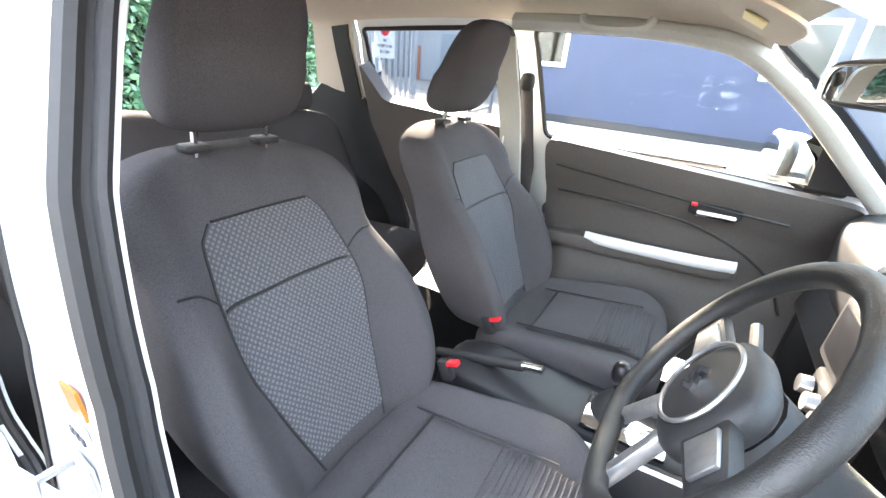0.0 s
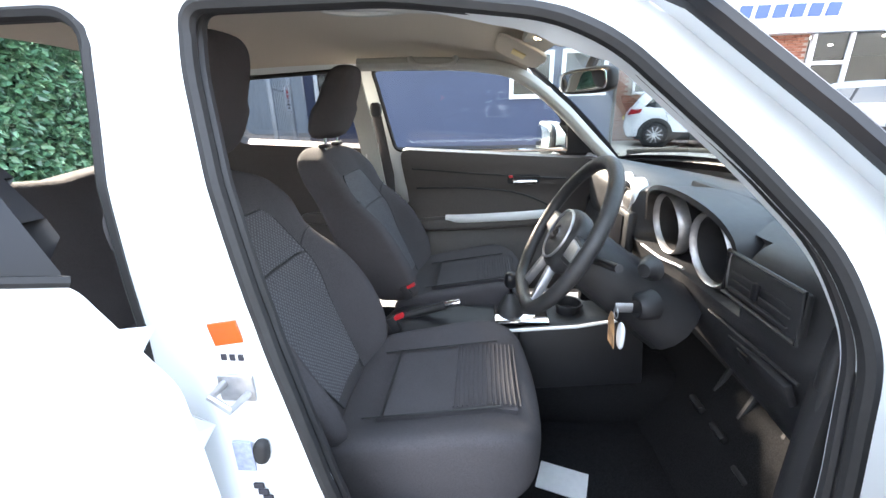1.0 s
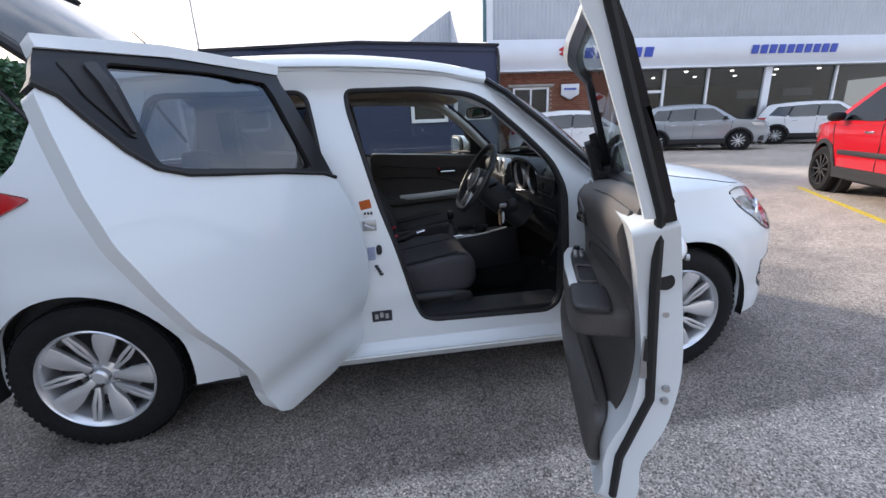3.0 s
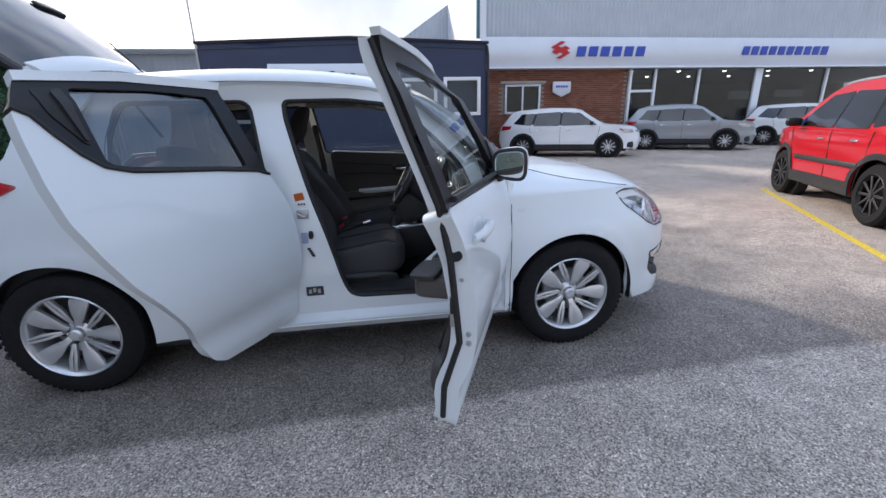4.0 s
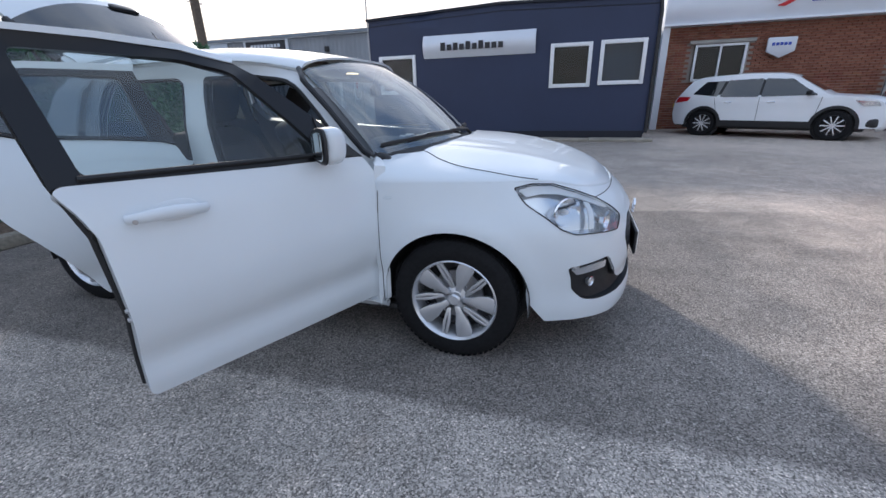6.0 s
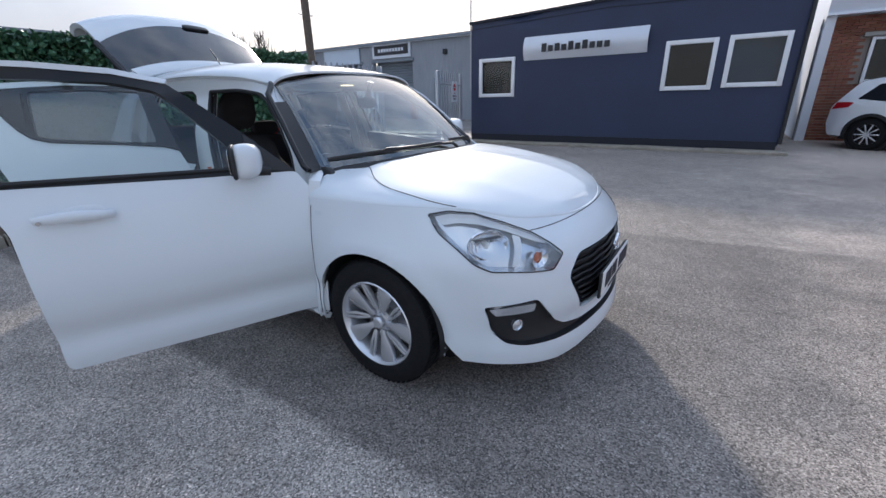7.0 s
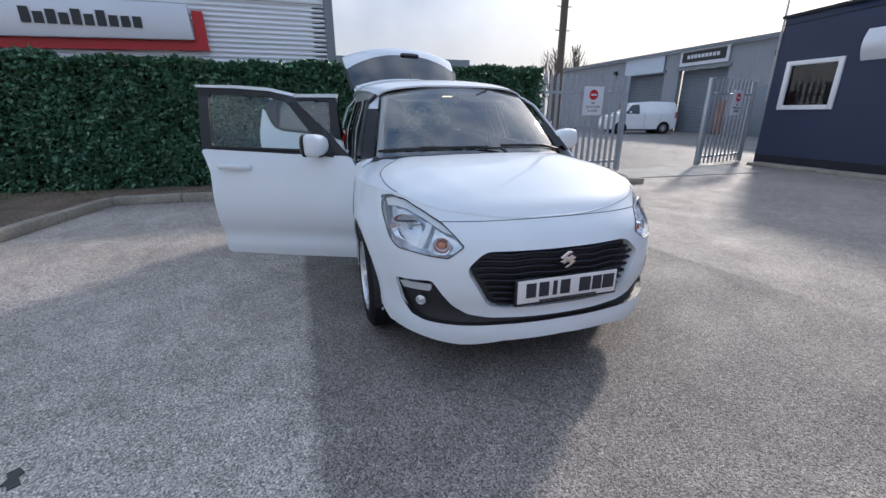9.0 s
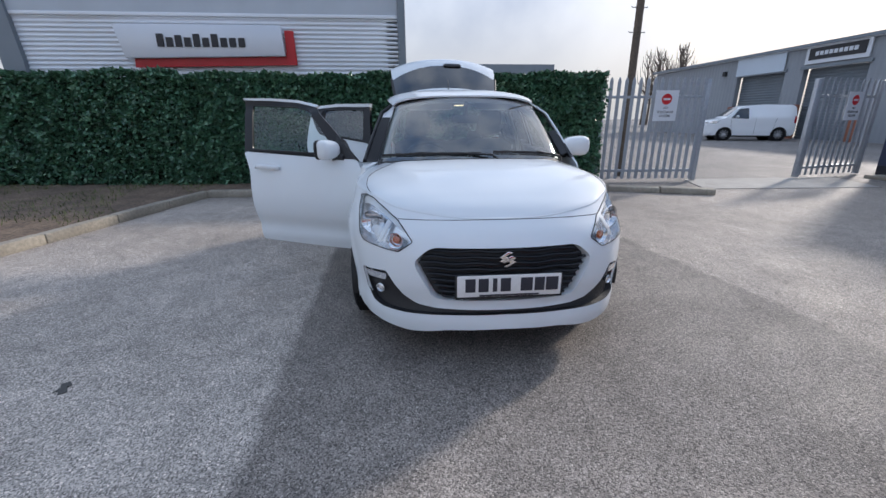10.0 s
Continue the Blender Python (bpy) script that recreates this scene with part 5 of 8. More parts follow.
# grille: a recessed black tray with slats, a chrome badge and the number plate
part("grille_tray", sheet(GRILLE, [], lambda w, z: nose(w, z, 0.045), 0.05, (1, 0, 0), 0.01), BLACK, car)
for k in range(9):
    z = 0.404 + k * 0.0288
    wmax = float(np.interp(z, [0.384, 0.40, 0.576, 0.654], [abs(wy(0.27)), abs(wy(0.335)), abs(wy(0.448)), abs(wy(0.36))])) - 0.008
    part("grille_slat", tube([nose(w, z + 0.003 * math.sin(w * 30), 0.022) for w in np.linspace(-wmax, wmax, 41)], 0.0095, 8, squash=(1.2, 0.75)), BLACK_GLOSS, car)


def rim_strip(name, poly, deep0, deep1, mat, parent, surf=nose):
    """The inner wall of an opening."""
    pts = resample(poly, 0.03)
    return part(name, grid_bm(lambda s, t: surf(*pts[int(round(s * len(pts))) % len(pts)], deep0 + (deep1 - deep0) * t), len(pts), 2), mat, parent)


rim_strip("grille_rim", GRILLE, -0.002, 0.05, WHITE, car)
rim_strip("intake_rim", INTAKE, -0.002, 0.05, BLACK, car)
part("intake_tray", sheet(INTAKE, [], lambda w, z: nose(w, z, 0.03), 0.05, (1, 0, 0), 0.01), BLACK, car)
badge_at = nose(0, 0.607, -0.012)
bd = bmesh.new()
for sg in (1, -1):
    join(bd, prism([(sg * 0.000, sg * 0.040), (sg * -0.042, sg * 0.012), (sg * 0.004, sg * -0.014), (sg * 0.040, sg * 0.008), (sg * 0.017, sg * 0.020), (sg * 0.002, sg * 0.010), (sg * -0.012, sg * 0.018), (sg * 0.020, sg * 0.036)], 0.002 * sg, 0.012 + 0.002 * sg, lambda u, v, d: Vector((badge_at.x + d, u, badge_at.z + v)), 0.002))
part("badge", bd, CHROME, car, "chrome emblem")
plate_at = nose(0, 0.47, 0.0)
plate = part("number_plate", box((plate_at.x + 0.004, 0.012, 0.474), (0.008, 0.52, 0.111), 0.003), PAPER, car, "white number plate")
for k, (y0, wd) in enumerate([(-0.195, 0.05), (-0.13, 0.05), (-0.073, 0.022), (-0.02, 0.05), (0.085, 0.06), (0.15, 0.05), (0.213, 0.062)]):
    part("plate_bar", box((plate_at.x + 0.0095, 0.012 + y0, 0.480), (0.003, wd, 0.07), 0.001), INK, plate)
part("plate_strip", box((plate_at.x + 0.0095, 0.012, 0.426), (0.003, 0.30, 0.008)), INK, plate)
part("plate_holder", box((plate_at.x - 0.004, 0.012, 0.468), (0.014, 0.54, 0.125), 0.004), BLACK, car)

# headlamps and fog lamps
for sd, poly in ((-1, LAMP_R), (1, LAMP_L)):
    lamp = part("headlight", sheet(poly, [], lambda w, z: nose(w, z, 0.055), 0.04, None, 0.006), LAMP_SILVER, car, "clear headlight with chrome reflector and orange indicator")
    lens = part("lens", sheet(poly, [], lambda w, z: nose(w, z, -0.003), 0.03, None, 0.0), LENS, lamp)
    lens.visible_shadow = False
    rim_strip("lamp_bezel", poly, -0.001, 0.055, LAMP_SILVER, lamp)
    seam("lamp_gasket", [nose(*q, -0.001) for q in resample(poly, 0.02)], 0.0028, BLACK_GLOSS, lamp)
    # a bright brow under the upper edge, a large ribbed reflector, and a smaller cup with the indicator
    top_edge = [(-1.02, 0.826), (-0.94, 0.838), (-0.81, 0.834), (-0.68, 0.794), (-0.58, 0.752), (-0.525, 0.712)]
    low_edge = [(-0.56, 0.720), (-0.68, 0.770), (-0.80, 0.800), (-0.90, 0.806), (-0.985, 0.796)]
    part("brow", sheet(corner_round([(-sd * w, min(z, top_z(w) - 0.016)) for w, z in top_edge + low_edge], 0.012), [], lambda w, z: nose(w, z, 0.016), 0.03, None, 0.006), SATIN, lamp)
    turned = Matrix.Translation(nose(sd * 0.80, 0.722, 0.030)) @ Euler((0, 0, radians(sd * 38))).to_matrix().to_4x4()
    bowl = lathe([(-0.055, 0.010), (-0.050, 0.030), (-0.032, 0.052), (0.0, 0.066), (0.004, 0.070), (-0.004, 0.072)], 32, "X")
    bmesh.ops.scale(bowl, vec=(1, 1.20, 0.90), verts=bowl.verts)
    bowl.transform(turned)
    part("reflector", bowl, CHROME, lamp)
    cap = lathe([(-0.05, 0.0), (-0.045, 0.012), (-0.012, 0.013), (0.0, 0.008), (0.002, 0.0)], 16, "X")
    cap.transform(turned)
    part("bulb", cap, SATIN, lamp)
    part("bulb_shield", prism([(-0.062, 0.030), (0.050, 0.036), (0.060, 0.026), (-0.050, 0.018)], -0.008, -0.002, lambda u, v, d: turned @ Vector((d, u, v)), 0.001), DARK_METAL, lamp)
    for k in range(7):
        part("reflector_facet", tube([turned @ Vector((-0.016 - 0.018 * (1 - abs(k - 3) / 3), -0.060 + 0.02 * k, zz)) for zz in (-0.046 + 0.006 * abs(k - 3), -0.02, 0.012)], 0.0028, 5), CHROME, lamp)
    tilted = Matrix.Translation(nose(sd * 0.585, 0.664, 0.022)) @ Euler((0, 0, radians(sd * 22))).to_matrix().to_4x4()
    cup = lathe([(-0.03, 0.008), (-0.022, 0.028), (0.002, 0.040), (0.004, 0.043)], 22, "X")
    cup.transform(tilted)
    part("indicator_cup", cup, CHROME, lamp)
    ind = lathe([(-0.026, 0.0), (-0.020, 0.018), (-0.012, 0.020), (-0.006, 0.012), (-0.004, 0.0)], 16, "X")
    ind.transform(tilted)
    part("indicator", ind, ORANGE, lamp)
    part("divider", sheet(corner_round([(sd * 0.665, 0.755), (sd * 0.635, 0.745), (sd * 0.685, 0.645), (sd * 0.715, 0.642)], 0.006), [], lambda w, z: nose(w, z, 0.024), 0.03, None, 0.006), SATIN, lamp)
    fog = lathe([(-0.03, 0.0), (-0.03, 0.03), (0.012, 0.045), (0.016, 0.038), (0.004, 0.03), (0.010, 0.012), (0.012, 0.0)], 26, "X")
    bmesh.ops.scale(fog, vec=(0.56, 0.56, 0.56), verts=fog.verts)
    fog.transform(Matrix.Translation(nose(sd * abs(wy(0.655)), 0.392, 0.014)) @ Euler((0, 0, radians(sd * 30))).to_matrix().to_4x4())
    part("fog_lamp", fog, LAMP_SILVER, car, "round fog lamp")
    drl = corner_round([(sd * abs(wy(0.728)), 0.474), (sd * abs(wy(0.66)), 0.488), (sd * abs(wy(0.604)), 0.492), (sd * abs(wy(0.612)), 0.458), (sd * abs(wy(0.66)), 0.452), (sd * abs(wy(0.715)), 0.444)], 0.008)
    part("daytime_lamp", sheet(drl, [], lambda w, z: nose(w, z, 0.004), 0.03, (1, 0, 0), 0.02), LAMP_SILVER, car)
    # wheel arch liners
    for ax in (AXLE, -AXLE):
        part("arch_liner", grid_bm(lambda s, t, ax=ax, sd=sd: Vector((ax + 0.352 * math.cos(math.pi * (1.1 * s - 0.05)), sd * (0.50 + 0.325 * t), HUB + 0.352 * math.sin(math.pi * (1.1 * s - 0.05)))), 28, 3), RUBBER, car)
        part("arch_wall", grid_bm(lambda s, t, ax=ax, sd=sd: Vector((ax + 0.36 * t * math.cos(2 * math.pi * s), sd * 0.50, HUB + 0.36 * t * math.sin(2 * math.pi * s))), 28, 3), RUBBER, car)
part("side_repeater", pillow(lambda a, b, c: skin(0.925 + 0.02 * a, 0.79 + 0.008 * c, -1, -0.004 * b), 6), LENS, car)

# windscreen, wipers, cowl
WS_BASE = [(0.815, -0.69, 0.952), (0.90, -0.60, 0.968), (1.02, -0.35, 0.985), (1.06, 0, 0.990), (1.02, 0.35, 0.985), (0.90, 0.60, 0.968), (0.815, 0.69, 0.952)]
WS_TOP = [(0.385, -0.565, 1.350), (0.41, -0.50, 1.372), (0.445, -0.27, 1.408), (0.455, 0, 1.418), (0.445, 0.27, 1.408), (0.41, 0.50, 1.372), (0.385, 0.565, 1.350)]
_b, _t = spline(WS_BASE, 8), spline(WS_TOP, 8)


def screen(s, t, lift=0.0):
    f = s * (len(_b) - 1)
    i = min(int(f), len(_b) - 2)
    a, c = _b[i].lerp(_b[i + 1], f - i), _t[i].lerp(_t[i + 1], f - i)
    p = a.lerp(c, t)
    n = Vector((0.55, 0, 0.83))
    return p + n * (0.030 * 4 * t * (1 - t) * (1 - 0.5 * (2 * s - 1) ** 4) + lift)


ws = part("windscreen", grid_bm(lambda s, t: screen(s, t), 48, 20, 0.0, True), WINDSCREEN, car, "sloping windscreen with reflections of the sky")
ws.visible_shadow = False
part("windscreen_border", grid_bm(lambda s, t: screen(s, 0.05 * t - 0.004, -0.004), 48, 3, 0.0, True), BLACK_GLOSS, ws)
part("windscreen_top_border", grid_bm(lambda s, t: screen(s, 0.978 + 0.026 * t, -0.004), 48, 2, 0.0, True), BLACK_GLOSS, ws)
for s0 in (0.0, 0.945):
    part("windscreen_side_border", grid_bm(lambda s, t, s0=s0: screen(s0 + 0.055 * s, t, -0.004), 2, 20, 0.0, True), BLACK_GLOSS, ws)
part("cowl", grid_bm(lambda s, t: (lambda r: Vector((hood_at(hood_rear(r), r).x + 0.02 - (hood_at(hood_rear(r), r).x + 0.02 - screen(s, 0.02).x) * t, hood_at(hood_rear(r), r).y * (1 - t) + screen(s, 0.02).y * t, hood_at(hood_rear(r), r).z * (1 - t) + screen(s, 0.02).z * t - 0.022 * math.sin(math.pi * min(t * 1.15, 1)) - 0.004)))((2 * s - 1) * 0.80), 40, 6, 0.01), BLACK, car)
for y0, y1, piv in ((0.02, -0.58, 0.10), (0.56, 0.08, 0.60)):
    wp = part("wiper", tube([screen((y + 0.69) / 1.38, 0.05 + 0.02 * k / 9, 0.012) for k, y in enumerate(np.linspace(y0, y1, 10))], 0.006, 6, squash=(0.7, 1.6)), BLACK, car, "black windscreen wiper")
    part("wiper_arm", tube([screen((piv + 0.69) / 1.38, -0.03, 0.012), screen(((piv * 0.6 + y0 * 0.4) + 0.69) / 1.38, 0.02, 0.024), screen(((y0 + y1) / 2 + 0.69) / 1.38, 0.062, 0.024)], [0.010, 0.008, 0.005], 6), BLACK, wp)

# roof
roof_mid = curve1([-1.25, -1.0, -0.7, -0.3, 0.0, 0.3, 0.46], [1.458, 1.480, 1.498, 1.503, 1.487, 1.448, 1.418])
roof_edge = curve1([-1.25, -1.0, -0.7, -0.3, 0.0, 0.2, 0.385], [1.370, 1.393, 1.412, 1.417, 1.405, 1.387, 1.352])
roof_half = curve1([-1.25, -1.0, -0.7, -0.3, 0.0, 0.2, 0.385, 0.46], [0.58, 0.605, 0.625, 0.632, 0.625, 0.605, 0.567, 0.56])


def roof_fn(s, t, drop=0.0, narrow=0.0):
    r = math.sin((2 * t - 1) * math.pi / 2)
    xf = 0.455 - 0.07 * abs(r) ** 2.5
    x = xf + (-1.25 - xf) * s
    zc, ze = roof_mid(x), roof_edge(min(x, 0.385))
    return Vector((x, r * (roof_half(x) - narrow), ze + (zc - ze) * (1 - abs(r) ** 2.8) ** 0.6 - drop))


part("roof", grid_bm(lambda s, t: roof_fn(s, t), 44, 44, 0.012), WHITE, car)
part("headlining", grid_bm(lambda s, t: roof_fn(s * 0.97, t, 0.045, 0.03), 30, 30, 0.01), HEADLINING, car, "beige grey fabric headlining")

# ---- right side frame, left flank, rear quarters, tailgate ----
def flank(x, z, deep=0.0):
    return skin(x, z, -1, deep)


def flank_left(x, z, deep=0.0):
    return skin(x, z, 1, deep)


def quarter_fn(x, z, sd=-1, deep=0.0):
    p = skin(x, z, sd, deep)
    if z > 1.30:
        q = Vector((p.x, sd * (roof_half(max(x, -1.25)) - 0.003), p.z))
        p = p.lerp(q, min((z - 1.30) / 0.09, 1) * 0.9)
    return p


REAR_DOOR_EDGE = [(-0.70, 0.33), (-0.742, 0.42), (-0.808, 0.55), (-0.878, 0.655), (-0.946, 0.75), (-0.998, 0.858), (-1.042, 0.975), (-1.052, 1.08), (-1.045, 1.22), (-1.03, 1.30), (-0.99, 1.395)]
FRONT_OPEN = corner_round([(-0.20, 1.335), (0.09, 1.335), (0.30, 1.308), (0.385, 1.268), (0.535, 1.128), (0.640, 1.015), (0.688, 0.90), (0.690, 0.50), (0.675, 0.395), (0.62, 0.356), (0.10, 0.366), (0.045, 0.385), (0.018, 0.45), (-0.045, 0.70), (-0.104, 0.888), (-0.150, 1.079), (-0.195, 1.255)], 0.05, 6)
REAR_OPEN = corner_round([(-0.355, 1.335), (-0.92, 1.335), (-0.975, 1.18), (-0.975, 0.98), (-0.92, 0.80), (-0.80, 0.62), (-0.69, 0.43), (-0.60, 0.36), (-0.29, 0.36), (-0.265, 0.5), (-0.285, 0.85), (-0.31, 1.05), (-0.335, 1.22)], 0.05, 6)
frame_out = [(0.86, 0.25), (0.86, 0.93), (0.80, 0.97), (0.60, 1.165), (0.385, 1.352), (0.2, 1.388), (0.0, 1.405), (-0.3, 1.417), (-0.7, 1.412), (-1.015, 1.394), (-1.075, 1.25), (-1.08, 0.98), (-1.0, 0.82), (-0.83, 0.56), (-0.735, 0.40), (-0.70, 0.25)]


def frame_deep(x, z):
    """How far the door frame lies inside the body's skin: flush along the sill's foot and before the hinges."""
    b = min(max((z - 0.255) / 0.03, 0), 1)
    c = min(max((0.86 - x) / 0.05, 0), 1)
    pillar = min(max((z - 0.44) / 0.14, 0), 1) * min(max((1.10 - z) / 0.2, 0), 1) * min(max((0.15 - x) / 0.15, 0), 1)
    return 0.062 * b * c + 0.030 * pillar


def frame_fn(x, z):
    p = flank(x, z, frame_deep(x, z))
    if z > 1.30:
        q = Vector((p.x, -roof_half(min(x, 0.46)) + 0.003, p.z))
        k = min((z - 1.30) / 0.09, 1)
        p = p.lerp(q, k * 0.9)
    return p


part("side_frame", sheet(frame_out, [FRONT_OPEN, REAR_OPEN], frame_fn, 0.03, None, 0.05), WHITE_IN, car, "white painted door frame and sill")
for nm, poly in (("front_door_seal", FRONT_OPEN), ("rear_door_seal", REAR_OPEN)):
    pts = resample(poly, 0.025)
    part(nm, tube([frame_fn(p.x, p.y) + Vector((0, 0.008, 0)) for p in pts], 0.012, 8, closed=True), RUBBER, car, "black rubber door seal")
    part("opening_bead", tube([frame_fn(p.x, p.y) + Vector((0, 0.036, 0)) for p in pts], 0.009, 8, closed=True), BLACK, car)
# inner lining of the openings
for nm, poly in (("front_opening_trim", FRONT_OPEN), ("rear_opening_trim", REAR_OPEN)):
    pts = resample(poly, 0.03)
    n = len(pts)
    part(nm, grid_bm(lambda s, t: frame_fn(*pts[int(round(s * n)) % n]) + Vector((0, 0.012 + 0.028 * t, 0)), n, 2), BLACK, car)
RAIL = resample([(0.86, 0.955), (0.80, 0.985), (0.60, 1.172), (0.385, 1.356), (0.2, 1.390), (0.0, 1.407), (-0.3, 1.419), (-0.7, 1.414), (-1.02, 1.396)], 0.03, False)


def rail_fn(s, t):
    q = RAIL[int(round(s * (len(RAIL) - 1)))]
    inner, outer = frame_fn(q.x, q.y - 0.012), quarter_fn(q.x, q.y, -1, 0.0)
    ang = t * math.pi / 2
    return Vector((q.x, inner.y + (outer.y - inner.y) * math.sin(ang), q.y - 0.012 + 0.016 * (1 - math.cos(ang))))


part("roof_rail", grid_bm(rail_fn, len(RAIL) - 1, 6), WHITE, car)
part("pillar_face", grid_bm(lambda s, t: (lambda a, b: a.lerp(b, t))(quarter_fn(*RAIL[int(round(s * 18))]) + Vector((0, 0, 0.003)), screen(0.0, min(max((0.82 - RAIL[int(round(s * 18))].x) / 0.43, 0), 1), 0.004)), 18, 3), BLACK_GLOSS, car, "black outer windscreen pillar")
part("pillar_moulding", tube([quarter_fn(q.x, q.y) + Vector((0, 0.012, 0.002)) for q in RAIL if 0.36 < q.x < 0.86], 0.014, 8), BLACK_GLOSS, car)
part("sill", grid_bm(lambda s, t: flank(0.875 - 1.61 * s, 0.262 - 0.045 * t, 0.004 + 0.03 * t * t), 30, 4, 0.03), WHITE, car)
part("sill_step", grid_bm(lambda s, t: Vector((0.70 - 0.66 * s, -0.748 + 0.15 * t, 0.366 + 0.006 * math.sin(math.pi * t))), 20, 4, 0.02), BLACK, car)
seam("sill_line", [frame_fn(x, 0.292) + Vector((0, -0.001, 0)) for x in np.linspace(0.8, -0.6, 30)], 0.002)

quarter = [(-0.72, 0.235), (-0.715, 0.335)] + [(a - 0.012, b) for a, b in REAR_DOOR_EDGE[1:]] + [(-1.004, 1.395), (-1.10, 1.386), (-1.23, 1.372), (-1.28, 1.25), (-1.335, 1.12), (-1.40, 1.055), (-1.60, 1.045), (-1.70, 0.95), (-1.75, 0.75), (-1.77, 0.5), (-1.74, 0.30), (-1.60, 0.24)] + arc_pts(-AXLE, HUB, 0.352, 190, -12, 28) + [(-0.87, 0.235)]
TAIL = corner_round([(-1.285, 1.0), (-1.40, 1.03), (-1.59, 1.025), (-1.675, 0.94), (-1.68, 0.84), (-1.56, 0.86), (-1.44, 0.925)], 0.02)


for sd in (-1, 1):
    nm = "rear_quarter"
    part(nm, sheet(quarter, [TAIL], lambda x, z: quarter_fn(x, z, sd), 0.035, None, 0.012), WHITE, car)
    tl = part("tail_light", sheet(TAIL, [], lambda x, z: quarter_fn(x, z, sd, -0.01), 0.025, None, 0.03), RED_LAMP, car, "glossy red tail light")
    part("rear_bumper_half", grid_bm(lambda s, t: Vector((-1.76 - 0.05 * math.sin(math.pi * t) - 0.06 * (1 - s) ** 2 * 0 , sd * 0.66 * s, 0.28 + 0.42 * t)) + Vector((0.12 * s**3, 0, 0)), 12, 10, 0.02), WHITE, car)
    part("boot_sill_half", grid_bm(lambda s, t: Vector((-1.62 + 0.04 * s - 0.12 * t, sd * 0.62 * s, 0.72 + 0.03 * t)), 8, 3, 0.02), BLACK, car)
# jamb behind the rear door
part("rear_jamb", sheet([(-0.70, 0.27)] + REAR_DOOR_EDGE + [(-0.925, 1.36), (-0.965, 1.20), (-0.965, 0.98), (-0.91, 0.80), (-0.79, 0.62), (-0.68, 0.43), (-0.62, 0.30)], [], lambda x, z: frame_fn(x, z) + Vector((0, -0.004, 0)), 0.03, None, 0.01), WHITE_IN, car)
part("door_latch_catch", tube([frame_fn(-0.945, 0.80) + Vector((0, -0.005, 0)), frame_fn(-0.945, 0.80) + Vector((0, -0.035, 0)), frame_fn(-0.955, 0.77) + Vector((0, -0.035, 0)), frame_fn(-0.955, 0.77)], 0.005, 8), STEEL, car)

# left flank with its closed doors and window openings
LWIN_F = corner_round([(0.66, 0.960), (0.565, 1.15), (0.385, 1.308), (0.25, 1.343), (-0.245, 1.352), (-0.19, 1.005)], 0.03, 5)
LWIN_R = corner_round([(-0.285, 1.00), (-0.325, 1.352), (-1.0, 1.325), (-1.005, 1.045)], 0.03, 5)
left_out = [(0.86, 0.25), (0.86, 0.93), (0.80, 0.97), (0.60, 1.165), (0.385, 1.352), (0.2, 1.388), (0.0, 1.405), (-0.3, 1.417), (-0.7, 1.412)] + [(a, b) for a, b in reversed(REAR_DOOR_EDGE)] + [(-0.70, 0.25)]


def left_fn(x, z, deep=0.0):
    p = flank_left(x, z, deep)
    if z > 1.30:
        q = Vector((p.x, roof_half(min(x, 0.46)) - 0.003 - deep, p.z))
        p = p.lerp(q, min((z - 1.30) / 0.09, 1) * 0.9)
    return p


part("left_flank", sheet(left_out, [LWIN_F, LWIN_R], left_fn, 0.04, None, 0.012), WHITE, car)
for nm, poly, gm in (("left_front_window", LWIN_F, GLASS), ("left_rear_window", LWIN_R, PRIVACY)):
    g = part(nm, sheet(poly, [], lambda x, z: left_fn(x, z, 0.01), 0.05, None), gm, car, "car side window, wound up")
    g.visible_shadow = False
    pts = resample(poly, 0.03)
    part("window_rubber", tube([left_fn(p.x, p.y, 0.014) for p in pts], 0.009, 6, closed=True), RUBBER, g)

# tailgate, swung up over the roof's end
TG = [(-1.20, 1.445), (-1.26, 1.50), (-1.37, 1.60), (-1.50, 1.71), (-1.61, 1.80), (-1.72, 1.86), (-1.84, 1.875), (-1.95, 1.86), (-2.02, 1.82)]
_tg = spline([Vector((a, 0, b)) for a, b in TG], 8)


def tail_fn(s, t, out=0.0):
    f = t * (len(_tg) - 1)
    i = min(int(f), len(_tg) - 2)
    p = _tg[i].lerp(_tg[i + 1], f - i)
    d = (_tg[i + 1] - _tg[i]).normalized()
    n = Vector((d.z, 0, -d.x))
    if n.z < 0:
        n = -n
    r = 2 * s - 1
    wd = 0.56 + 0.09 * math.sin(math.pi * min(t * 0.75, 1))
    return Vector((p.x, r * wd, p.z)) + n * (0.12 * (1 - abs(r) ** 2.4) - 0.02 + out)


tailgate = part("tailgate", grid_bm(lambda s, t: tail_fn(s, t), 36, 48, 0.035), WHITE, car, "raised white tailgate with dark glass")
part("tailgate_glass", grid_bm(lambda s, t: tail_fn(0.006 + 0.988 * s, 0.13 + (0.35 - 0.10 * (2 * s - 1) ** 2) * t, 0.004), 30, 20, 0.004), CAR_GLASS, tailgate, "dark tinted tailgate glass")
part("tailgate_lining", grid_bm(lambda s, t: tail_fn(0.08 + 0.84 * s, 0.10 + 0.86 * t, -0.042), 20, 20, 0.01), BLACK, tailgate)
part("spoiler", grid_bm(lambda s, t: tail_fn(0.02 + 0.96 * s, 0.0 + 0.14 * t, 0.012 + 0.012 * math.sin(math.pi * t)), 24, 6, 0.012), WHITE, tailgate)
